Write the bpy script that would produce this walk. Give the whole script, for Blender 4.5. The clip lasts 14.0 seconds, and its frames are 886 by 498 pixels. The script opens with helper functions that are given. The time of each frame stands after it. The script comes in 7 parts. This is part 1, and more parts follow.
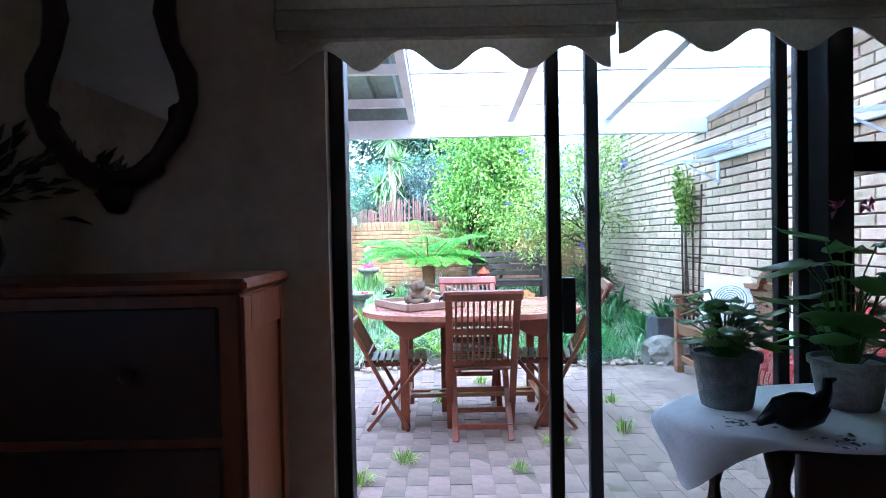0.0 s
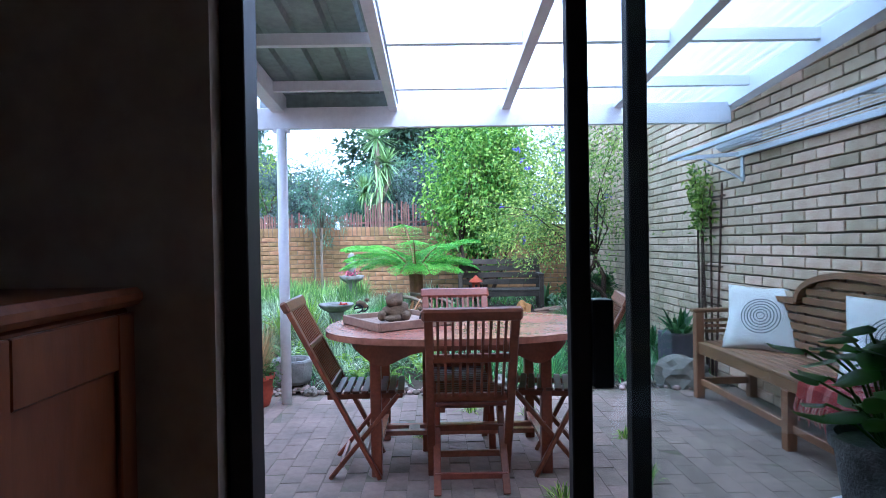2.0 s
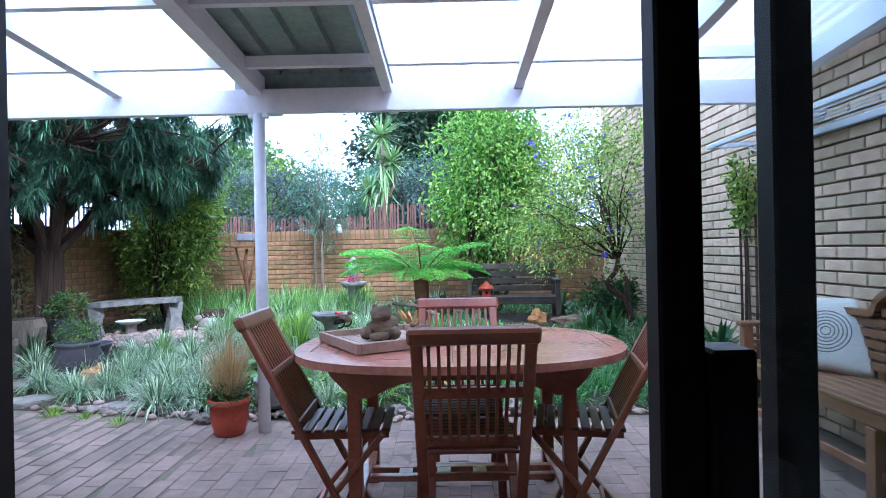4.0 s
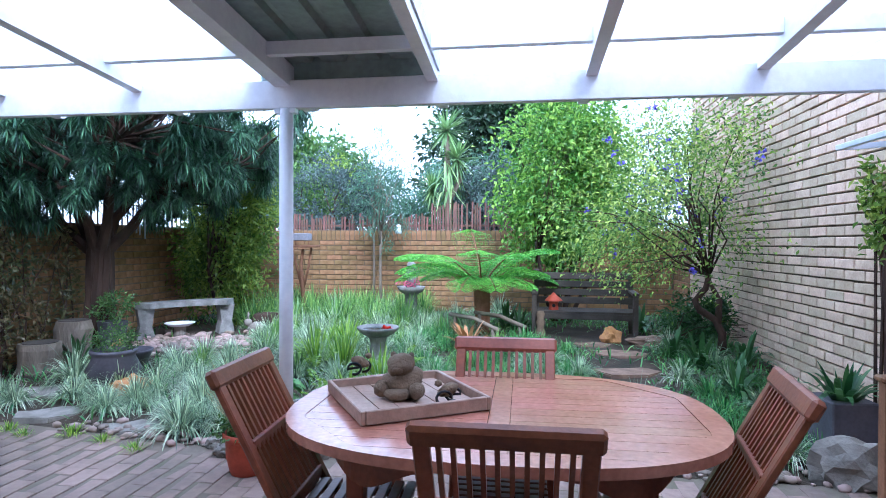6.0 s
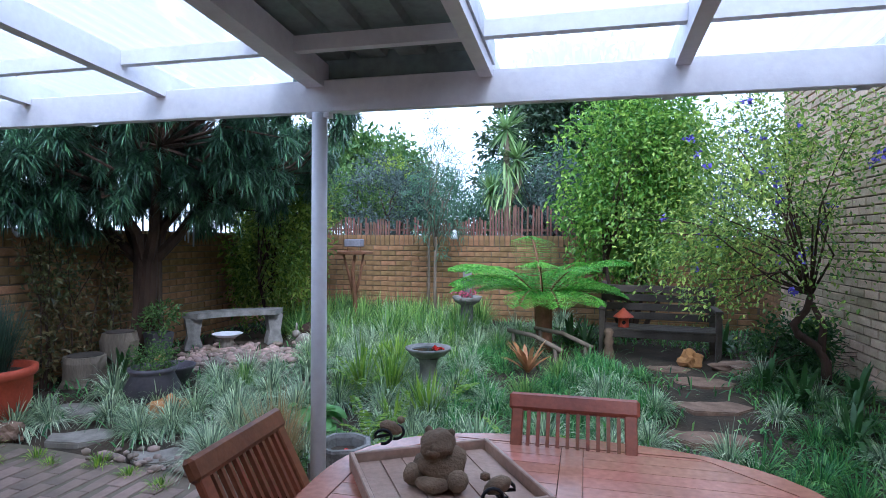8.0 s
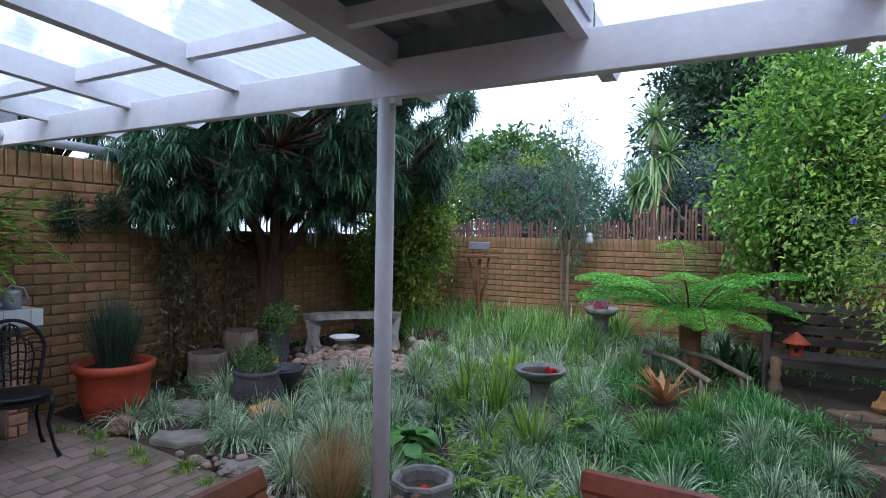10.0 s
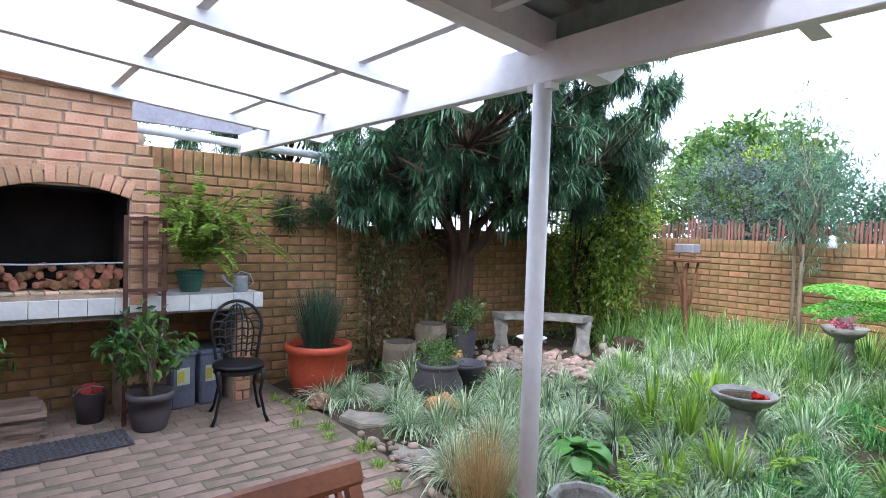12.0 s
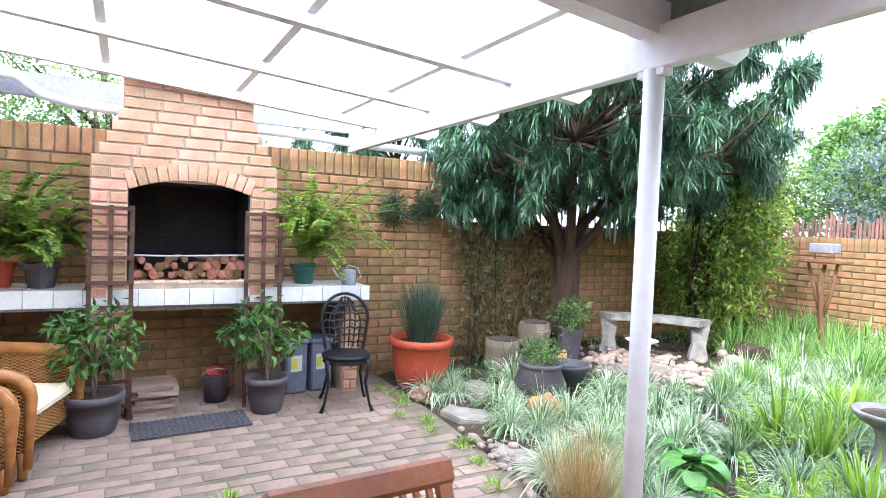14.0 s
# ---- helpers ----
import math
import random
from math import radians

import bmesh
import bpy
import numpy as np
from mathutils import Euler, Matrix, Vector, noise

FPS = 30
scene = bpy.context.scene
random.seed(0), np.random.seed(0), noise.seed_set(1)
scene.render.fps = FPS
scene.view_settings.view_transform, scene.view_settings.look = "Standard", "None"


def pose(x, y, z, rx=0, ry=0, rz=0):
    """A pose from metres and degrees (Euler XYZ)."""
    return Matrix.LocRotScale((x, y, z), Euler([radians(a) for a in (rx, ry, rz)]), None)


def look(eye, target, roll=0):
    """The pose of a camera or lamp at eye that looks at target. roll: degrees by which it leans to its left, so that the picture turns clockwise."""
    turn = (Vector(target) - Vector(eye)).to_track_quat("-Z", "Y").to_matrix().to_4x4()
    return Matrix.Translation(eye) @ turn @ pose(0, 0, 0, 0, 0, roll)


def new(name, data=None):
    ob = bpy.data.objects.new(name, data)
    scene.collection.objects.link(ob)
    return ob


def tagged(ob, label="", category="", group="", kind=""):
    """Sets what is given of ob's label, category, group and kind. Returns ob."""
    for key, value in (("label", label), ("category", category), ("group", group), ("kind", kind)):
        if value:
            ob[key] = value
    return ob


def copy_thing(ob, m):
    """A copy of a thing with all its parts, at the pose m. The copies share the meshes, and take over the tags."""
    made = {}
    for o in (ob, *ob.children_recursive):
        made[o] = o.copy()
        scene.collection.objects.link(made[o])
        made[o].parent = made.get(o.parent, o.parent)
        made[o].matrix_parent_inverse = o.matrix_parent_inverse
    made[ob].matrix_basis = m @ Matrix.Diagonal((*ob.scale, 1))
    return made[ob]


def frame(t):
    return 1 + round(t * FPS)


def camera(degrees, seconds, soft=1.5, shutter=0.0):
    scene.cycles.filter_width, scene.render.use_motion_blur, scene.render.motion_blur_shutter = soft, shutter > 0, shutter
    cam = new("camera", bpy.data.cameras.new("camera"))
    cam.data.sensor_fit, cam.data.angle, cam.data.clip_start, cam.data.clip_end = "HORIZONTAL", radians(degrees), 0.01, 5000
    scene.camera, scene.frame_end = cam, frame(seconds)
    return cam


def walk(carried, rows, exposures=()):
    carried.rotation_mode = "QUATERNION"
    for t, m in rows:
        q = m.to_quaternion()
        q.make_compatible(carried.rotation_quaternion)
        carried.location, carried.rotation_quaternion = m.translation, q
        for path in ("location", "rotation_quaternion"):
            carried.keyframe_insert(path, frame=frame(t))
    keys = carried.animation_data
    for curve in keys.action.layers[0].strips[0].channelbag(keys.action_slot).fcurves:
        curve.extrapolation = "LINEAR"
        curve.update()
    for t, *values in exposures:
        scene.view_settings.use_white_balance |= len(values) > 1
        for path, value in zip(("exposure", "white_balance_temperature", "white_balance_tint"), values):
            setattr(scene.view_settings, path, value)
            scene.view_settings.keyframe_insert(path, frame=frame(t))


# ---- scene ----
cam = camera(75.3, 14.0, 0.9)
PATH = [
    (0, (0.33, 0.477, 1.187), (0.332, 2.476, 1.145), -1.2),
    (0.5, (0.358, 0.676, 1.183), (0.379, 2.676, 1.142), -1.0),
    (1, (0.377, 0.792, 1.17), (0.397, 2.792, 1.138), -1.0),
    (1.5, (0.392, 0.943, 1.166), (0.412, 2.943, 1.138), -1.0),
    (2, (0.395, 1.127, 1.167), (0.42, 3.127, 1.149), -1.0),
    (2.5, (0.4, 1.249, 1.173), (0.421, 3.249, 1.159), -0.9),
    (3, (0.43, 1.412, 1.164), (0.442, 3.412, 1.15), -0.8),
    (3.2, (0.442, 1.486, 1.136), (0.45, 3.486, 1.143), -1.0),
    (5.3, (0.539, 2.112, 1.237), (0.388, 4.107, 1.217), -0.2),
    (5.5, (0.56, 2.191, 1.26), (0.372, 4.182, 1.239), -0.1),
    (6, (0.582, 2.323, 1.287), (0.307, 4.304, 1.266), 0.2),
    (6.5, (0.572, 2.438, 1.321), (0.232, 4.408, 1.296), 0.3),
    (7, (0.55, 2.581, 1.366), (0.16, 4.542, 1.339), 0.4),
    (7.2, (0.528, 2.623, 1.377), (0.136, 4.583, 1.348), 0.3),
    (9.3, (0.609, 3.155, 1.46), (-0.169, 4.998, 1.425), 0.9),
    (9.5, (0.621, 3.228, 1.462), (-0.202, 5.05, 1.428), 0.8),
    (10, (0.675, 3.382, 1.451), (-0.3, 5.128, 1.412), 1.1),
    (10.5, (0.743, 3.488, 1.45), (-0.388, 5.137, 1.412), 1.4),
    (11, (0.772, 3.591, 1.453), (-0.539, 5.101, 1.407), 1.7),
    (11.5, (0.774, 3.627, 1.439), (-0.661, 5.019, 1.39), 1.9),
    (12, (0.787, 3.653, 1.435), (-0.754, 4.927, 1.38), 2.0),
    (12.5, (0.791, 3.663, 1.439), (-0.821, 4.845, 1.377), 2.1),
    (13, (0.793, 3.665, 1.43), (-0.878, 4.762, 1.364), 2.2),
    (13.5, (0.784, 3.676, 1.434), (-0.926, 4.711, 1.36), 2.2),
    (14, (0.771, 3.699, 1.431), (-0.977, 4.667, 1.351), 2.3),
]
walk(cam, [(t, look(eye, target, roll)) for t, eye, target, roll in PATH],
     [(0, 2.9, 4680, 14), (1.5, 1.95, 4680, 14), (3, 1.46, 4780, 14), (5.5, 1.5, 4830, 14), (6.5, 1.24, 4860, 14), (7, 1.1, 4880, 14), (9.5, 0.06, 5380, 14), (10.5, 0.46, 5380, 14), (11, 0.85, 5530, 14), (12, 1.35, 5760, 14), (13, 1.9, 5880, 14), (14, 2.35, 5860, 14)])

# ---- sky and light ----
world = bpy.data.worlds.new("overcast_sky")
scene.world = world
world.use_nodes = True
wn, wl = world.node_tree.nodes, world.node_tree.links
sky = wn.new("ShaderNodeTexSky")
sky.sky_type, sky.sun_disc = 'NISHITA', False
sky.sun_elevation, sky.sun_rotation = radians(48), radians(150)
sky.air_density, sky.dust_density = 1.4, 4.0
cloud = wn.new("ShaderNodeTexNoise")
cloud.inputs["Scale"].default_value, cloud.inputs["Detail"].default_value = 2.2, 5
cramp = wn.new("ShaderNodeValToRGB")
cramp.color_ramp.elements[0].position, cramp.color_ramp.elements[0].color = 0.3, (8.4, 9.2, 10.3, 1)
cramp.color_ramp.elements[1].position, cramp.color_ramp.elements[1].color = 0.75, (11.8, 12.8, 14.0, 1)
wmix = wn.new("ShaderNodeMixRGB")
wmix.inputs[0].default_value = 0.8
wl.new(cloud.outputs["Fac"], cramp.inputs[0])
wl.new(sky.outputs[0], wmix.inputs[1])
wl.new(cramp.outputs[0], wmix.inputs[2])
wl.new(wmix.outputs[0], wn["Background"].inputs[0])
wn["Background"].inputs[1].default_value = 0.15
sun = new("sun", bpy.data.lights.new("sun", 'SUN'))
sun.data.energy, sun.data.angle, sun.data.color = 1.5, radians(12), (1.0, 0.96, 0.9)
sun.matrix_world = look((3, -4, 9), (0, 5, 0))


# ---- materials ----
def mat(name, c1, c2=None, scale=6.0, rough=0.7, bump=0.15, metal=0.0, fine=8.0, rand=0.0, c3=None, stretch=None, island=False, trans=0.0, spec=0.4):
    """A surface with broad patches from c1 to c2, fine grain, relief, and a shift by piece."""
    m = bpy.data.materials.new(name)
    m.use_nodes = True
    n, l = m.node_tree.nodes, m.node_tree.links
    b = n["Principled BSDF"]
    b.inputs["Roughness"].default_value, b.inputs["Metallic"].default_value = rough, metal
    b.inputs["Specular IOR Level"].default_value = spec
    c2 = c2 or tuple(v * 0.75 for v in c1)
    co = n.new("ShaderNodeTexCoord")
    src = co.outputs["Object"]
    if stretch:
        mp = n.new("ShaderNodeMapping")
        mp.inputs["Scale"].default_value = stretch
        l.new(src, mp.inputs[0])
        src = mp.outputs[0]
    t1, t2 = n.new("ShaderNodeTexNoise"), n.new("ShaderNodeTexNoise")
    for t, s, d in ((t1, scale, 4), (t2, scale * fine, 3)):
        t.inputs["Scale"].default_value, t.inputs["Detail"].default_value = s, d
        l.new(src, t.inputs["Vector"])
    r = n.new("ShaderNodeValToRGB")
    e = r.color_ramp.elements
    e[0].position, e[0].color, e[1].position, e[1].color = 0.34, (*c1, 1), 0.68, (*c2, 1)
    if c3:
        x = e.new(0.8)
        x.color = (*c3, 1)
    l.new(t1.outputs["Fac"], r.inputs[0])
    g = n.new("ShaderNodeMixRGB")
    g.blend_type, g.inputs[0].default_value = 'OVERLAY', 0.35
    l.new(r.outputs[0], g.inputs[1])
    l.new(t2.outputs["Fac"], g.inputs[2])
    out = g.outputs[0]
    if rand:
        if island:
            geo = n.new("ShaderNodeNewGeometry")
            rnd = geo.outputs["Random Per Island"]
        else:
            rnd = n.new("ShaderNodeObjectInfo").outputs["Random"]
        mr = n.new("ShaderNodeMapRange")
        mr.inputs[3].default_value, mr.inputs[4].default_value = 1 - rand, 1 + rand
        hs = n.new("ShaderNodeHueSaturation")
        mh = n.new("ShaderNodeMapRange")
        mh.inputs[3].default_value, mh.inputs[4].default_value = 0.5 + 0.06 * rand, 0.5 - 0.06 * rand
        l.new(rnd, mr.inputs[0])
        l.new(rnd, mh.inputs[0])
        l.new(mr.outputs[0], hs.inputs["Value"])
        l.new(mh.outputs[0], hs.inputs["Hue"])
        l.new(out, hs.inputs["Color"])
        out = hs.outputs[0]
    l.new(out, b.inputs["Base Color"])
    if bump:
        bp = n.new("ShaderNodeBump")
        bp.inputs["Strength"].default_value, bp.inputs["Distance"].default_value = bump, 0.01
        l.new(t2.outputs["Fac"], bp.inputs["Height"])
        l.new(bp.outputs[0], b.inputs["Normal"])
    if trans:
        tr = n.new("ShaderNodeBsdfTranslucent")
        mx = n.new("ShaderNodeMixShader")
        mx.inputs[0].default_value = trans
        l.new(out, tr.inputs[0])
        l.new(b.outputs[0], mx.inputs[1])
        l.new(tr.outputs[0], mx.inputs[2])
        l.new(mx.outputs[0], n["Material Output"].inputs[0])
    return m


def leaf_mat(name, c1, c2, rough=0.4, rand=0.45, trans=0.3):
    return mat(name, c1, c2, scale=1.7, rough=rough, bump=0, rand=rand, island=True, trans=trans, spec=0.45)


def glass_mat(name, tint=(0.93, 0.96, 0.95)):
    m = bpy.data.materials.new(name)
    m.use_nodes = True
    n, l = m.node_tree.nodes, m.node_tree.links
    tr, gl, mx, fr = (n.new("ShaderNodeBsdfTransparent"), n.new("ShaderNodeBsdfGlossy"), n.new("ShaderNodeMixShader"), n.new("ShaderNodeFresnel"))
    tr.inputs[0].default_value, gl.inputs["Roughness"].default_value, fr.inputs[0].default_value = (*tint, 1), 0.02, 1.45
    l.new(fr.outputs[0], mx.inputs[0])
    l.new(tr.outputs[0], mx.inputs[1])
    l.new(gl.outputs[0], mx.inputs[2])
    l.new(mx.outputs[0], n["Material Output"].inputs[0])
    return m


def sheet_mat(name):
    """Milky translucent roof sheeting that lets the sky's light through."""
    m = bpy.data.materials.new(name)
    m.use_nodes = True
    n, l = m.node_tree.nodes, m.node_tree.links
    tl, tr, df, m1, m2, tx = (n.new("ShaderNodeBsdfTranslucent"), n.new("ShaderNodeBsdfTransparent"), n.new("ShaderNodeBsdfDiffuse"),
                              n.new("ShaderNodeMixShader"), n.new("ShaderNodeMixShader"), n.new("ShaderNodeTexNoise"))
    rp = n.new("ShaderNodeValToRGB")
    tx.inputs["Scale"].default_value = 1.5
    rp.color_ramp.elements[0].color, rp.color_ramp.elements[1].color = (0.9, 0.93, 0.96, 1), (0.98, 0.99, 1.0, 1)
    l.new(tx.outputs["Fac"], rp.inputs[0])
    l.new(rp.outputs[0], tl.inputs[0])
    df.inputs[0].default_value, tr.inputs[0].default_value = (0.85, 0.87, 0.9, 1), (0.95, 0.97, 1, 1)
    m1.inputs[0].default_value, m2.inputs[0].default_value = 0.5, 0.05
    l.new(tl.outputs[0], m1.inputs[1])
    l.new(tr.outputs[0], m1.inputs[2])
    l.new(m1.outputs[0], m2.inputs[1])
    l.new(df.outputs[0], m2.inputs[2])
    l.new(m2.outputs[0], n["Material Output"].inputs[0])
    return m


M = dict(
    plaster=mat("wall_plaster", (0.62, 0.50, 0.40), (0.55, 0.43, 0.34), 2.0, 0.9, 0.1),
    ceiling=mat("ceiling_paint", (0.75, 0.73, 0.7), (0.68, 0.66, 0.62), 2.0, 0.9, 0.05),
    carpet=mat("interior_floor_tile", (0.3, 0.22, 0.15), (0.24, 0.17, 0.11), 3.0, 0.5, 0.1),
    brick=mat("yellow_face_brick", (0.66, 0.5, 0.355), (0.54, 0.385, 0.265), 7.0, 0.88, 0.35, rand=0.2),
    brick_i=mat("yellow_face_brick_joined", (0.66, 0.5, 0.355), (0.54, 0.385, 0.265), 7.0, 0.88, 0.35, rand=0.2, island=True),
    brickb=mat("boundary_brick", (0.37, 0.215, 0.10), (0.23, 0.13, 0.058), 7.0, 0.9, 0.35, rand=0.22),
    brickb_i=mat("boundary_brick_joined", (0.37, 0.215, 0.10), (0.23, 0.13, 0.058), 7.0, 0.9, 0.35, rand=0.22, island=True),
    brickf=mat("fireplace_brick", (0.60, 0.37, 0.245), (0.48, 0.27, 0.17), 9.0, 0.88, 0.4, rand=0.22),
    mortar=mat("dark_mortar", (0.215, 0.16, 0.11), (0.15, 0.115, 0.08), 14.0, 0.95, 0.3),
    mortarf=mat("grey_mortar", (0.5, 0.39, 0.3), (0.36, 0.27, 0.21), 14.0, 0.95, 0.3),
    paver=mat("clay_paver", (0.30, 0.213, 0.17), (0.185, 0.135, 0.108), 2.6, 0.85, 0.5, rand=0.13),
    paver_i=mat("clay_paver_joined", (0.30, 0.213, 0.17), (0.185, 0.135, 0.108), 2.6, 0.85, 0.5, rand=0.13, island=True),
    sand=mat("joint_sand", (0.20, 0.15, 0.118), (0.115, 0.11, 0.062), 3.0, 0.95, 0.4),
    soil=mat("garden_soil", (0.075, 0.052, 0.034), (0.035, 0.028, 0.018), 5.0, 0.95, 0.9, c3=(0.045, 0.06, 0.02)),
    white=mat("white_painted_timber", (0.80, 0.79, 0.82), (0.72, 0.71, 0.75), 4.0, 0.55, 0.12, stretch=(1, 1, 1)),
    tin=mat("galvanised_sheet", (0.32, 0.37, 0.35), (0.24, 0.29, 0.27), 3.0, 0.5, 0.05, metal=0.25),
    gutter=mat("grey_gutter", (0.55, 0.56, 0.6), (0.45, 0.46, 0.5), 4.0, 0.5, 0.05),
    sheet=sheet_mat("milky_roof_sheet"),
    glass=glass_mat("window_glass"),
    bronze=mat("dark_bronze_aluminium", (0.018, 0.013, 0.012), (0.012, 0.01, 0.009), 6.0, 0.55, 0.03, spec=0.25),
    black=mat("black_metal", (0.025, 0.025, 0.03), (0.015, 0.015, 0.018), 8.0, 0.45, 0.1, metal=0.5),
    teak=mat("oiled_teak", (0.25, 0.078, 0.036), (0.165, 0.047, 0.024), 5.0, 0.38, 0.12, stretch=(1, 1, 1), fine=12, rand=0.14),
    teaktop=mat("pale_worn_teak_top", (0.47, 0.2, 0.135), (0.37, 0.145, 0.095), 4.0, 0.2, 0.08, fine=12, rand=0.12, spec=0.6),
    teakdark=mat("dark_stained_teak", (0.15, 0.05, 0.026), (0.10, 0.03, 0.018), 5.0, 0.42, 0.12, rand=0.14),
    benchwood=mat("brown_bench_wood", (0.26, 0.13, 0.06), (0.18, 0.085, 0.04), 5.0, 0.5, 0.15, fine=12, rand=0.14),
    grey_wood=mat("weathered_grey_wood", (0.095, 0.075, 0.06), (0.05, 0.04, 0.033), 5.0, 0.85, 0.4, fine=12, rand=0.2),
    mahog=mat("mahogany", (0.25, 0.072, 0.021), (0.14, 0.037, 0.012), 4.0, 0.35, 0.08, stretch=(1, 1, 0.25), fine=10),
    darkwood=mat("dark_polished_wood", (0.06, 0.025, 0.015), (0.035, 0.014, 0.009), 4.0, 0.3, 0.06),
    fabric=mat("linen_blind", (0.62, 0.56, 0.46), (0.55, 0.49, 0.4), 9.0, 0.95, 0.3, trans=0.35),
    lace=mat("white_tablecloth", (0.84, 0.84, 0.86), (0.78, 0.78, 0.8), 10.0, 0.95, 0.15),
    cushion=mat("off_white_cushion", (0.75, 0.72, 0.67), (0.66, 0.62, 0.57), 9.0, 0.95, 0.3),
    cream=mat("cream_seat_cushion", (0.78, 0.68, 0.48), (0.7, 0.6, 0.42), 7.0, 0.95, 0.25),
    grey_thread=mat("grey_embroidery", (0.22, 0.22, 0.23), (0.16, 0.16, 0.17), 9.0, 0.95, 0.3),
    red_fabric=mat("red_woven_fabric", (0.42, 0.06, 0.05), (0.30, 0.03, 0.03), 12.0, 0.95, 0.4),
    pink_fabric=mat("pink_stripe_yarn", (0.6, 0.24, 0.2), (0.5, 0.16, 0.14), 12.0, 0.95, 0.4),
    terracotta=mat("terracotta", (0.47, 0.08, 0.036), (0.33, 0.052, 0.027), 5.0, 0.6, 0.12),
    greypot=mat("charcoal_pot", (0.10, 0.09, 0.105), (0.065, 0.058, 0.07), 6.0, 0.55, 0.12),
    stonepot=mat("speckled_stone_pot", (0.25, 0.26, 0.24), (0.14, 0.15, 0.14), 28.0, 0.8, 0.6),
    bluepot=mat("green_glazed_pot", (0.035, 0.12, 0.09), (0.02, 0.08, 0.06), 6.0, 0.3, 0.05),
    concrete=mat("weathered_concrete", (0.30, 0.285, 0.265), (0.15, 0.145, 0.13), 9.0, 0.9, 0.6),
    slab=mat("grey_slate_slab", (0.32, 0.285, 0.245), (0.17, 0.15, 0.125), 6.0, 0.85, 0.4),
    sandstone=mat("brown_sandstone", (0.30, 0.195, 0.135), (0.17, 0.105, 0.072), 9.0, 0.9, 0.45),
    orock=mat("orange_rock", (0.55, 0.27, 0.09), (0.40, 0.2, 0.09), 9.0, 0.9, 0.6),
    grock=mat("grey_boulder", (0.30, 0.265, 0.22), (0.17, 0.15, 0.125), 7.0, 0.9, 0.6),
    pebble=mat("river_pebbles", (0.40, 0.29, 0.23), (0.26, 0.2, 0.17), 3.0, 0.8, 0.2, rand=0.4, island=True),
    bark=mat("rough_bark", (0.08, 0.045, 0.03), (0.03, 0.018, 0.012), 9.0, 0.95, 0.9, stretch=(1, 1, 0.25)),
    barkl=mat("pale_bark", (0.24, 0.19, 0.14), (0.15, 0.12, 0.09), 9.0, 0.95, 0.7, stretch=(1, 1, 0.3)),
    redbark=mat("red_brown_branch", (0.27, 0.13, 0.07), (0.18, 0.08, 0.045), 9.0, 0.9, 0.5),
    logend=mat("cut_log_end", (0.34, 0.18, 0.1), (0.19, 0.09, 0.05), 22.0, 0.9, 0.5, rand=0.5),
    splitwood=mat("grey_split_wood", (0.36, 0.27, 0.22), (0.17, 0.1, 0.075), 5.0, 0.95, 0.9, stretch=(1, 0.35, 2.2), rand=0.2),
    tile=mat("white_glazed_tile", (0.74, 0.74, 0.74), (0.66, 0.66, 0.67), 5.0, 0.2, 0.03, rand=0.05),
    soot_and_shade=mat("sooty_firebox_and_hole_shade", (0.016, 0.014, 0.013), (0.008, 0.008, 0.008), 5.0, 0.95, 0.3),
    trellis=mat("stained_trellis", (0.115, 0.055, 0.038), (0.07, 0.033, 0.025), 6.0, 0.8, 0.2),
    plastic=mat("blue_grey_plastic", (0.16, 0.18, 0.24), (0.12, 0.135, 0.19), 4.0, 0.4, 0.03),
    paperw=mat("pale_label", (0.62, 0.66, 0.55), (0.55, 0.6, 0.5), 20.0, 0.8, 0.02),
    papery=mat("yellow_label_band", (0.62, 0.55, 0.06), (0.5, 0.5, 0.08), 20.0, 0.8, 0.02),
    galv=mat("galvanised_steel", (0.42, 0.45, 0.5), (0.33, 0.36, 0.41), 6.0, 0.4, 0.05, metal=0.6),
    wicker=mat("honey_wicker", (0.52, 0.25, 0.075), (0.38, 0.165, 0.05), 12.0, 0.5, 0.5),
    cane=mat("polished_cane", (0.42, 0.18, 0.05), (0.3, 0.12, 0.035), 14.0, 0.4, 0.2),
    mirror=mat("mirror_silver", (0.85, 0.85, 0.85), (0.83, 0.83, 0.83), 2.0, 0.03, 0.0, metal=1.0),
    ceramic=mat("dark_glazed_ceramic", (0.012, 0.012, 0.016), (0.02, 0.02, 0.025), 30.0, 0.25, 0.05),
    statue=mat("brown_stone_figure", (0.22, 0.15, 0.095), (0.14, 0.095, 0.06), 14.0, 0.85, 0.5),
    traywood=mat("limed_tray_wood", (0.40, 0.27, 0.2), (0.32, 0.2, 0.145), 7.0, 0.6, 0.2),
    purple=mat("violet_petal", (0.18, 0.13, 0.62), (0.13, 0.1, 0.5), 9.0, 0.7, 0.0),
    redpetal=mat("red_petal", (0.75, 0.03, 0.015), (0.6, 0.02, 0.01), 9.0, 0.6, 0.0),
    pinkpetal=mat("pink_flower", (0.55, 0.12, 0.2), (0.45, 0.08, 0.15), 9.0, 0.6, 0.0),
    water=mat("still_water", (0.02, 0.03, 0.03), (0.015, 0.02, 0.02), 4.0, 0.06, 0.02, spec=0.6),
    rubber=mat("grey_rubber_mat", (0.075, 0.07, 0.08), (0.05, 0.047, 0.055), 30.0, 0.8, 0.5),
    greypaint=mat("lavender_grey_paint", (0.3, 0.295, 0.34), (0.22, 0.215, 0.25), 5.0, 0.6, 0.1),
    whitem=mat("white_enamel", (0.72, 0.74, 0.8), (0.64, 0.67, 0.74), 5.0, 0.4, 0.03),
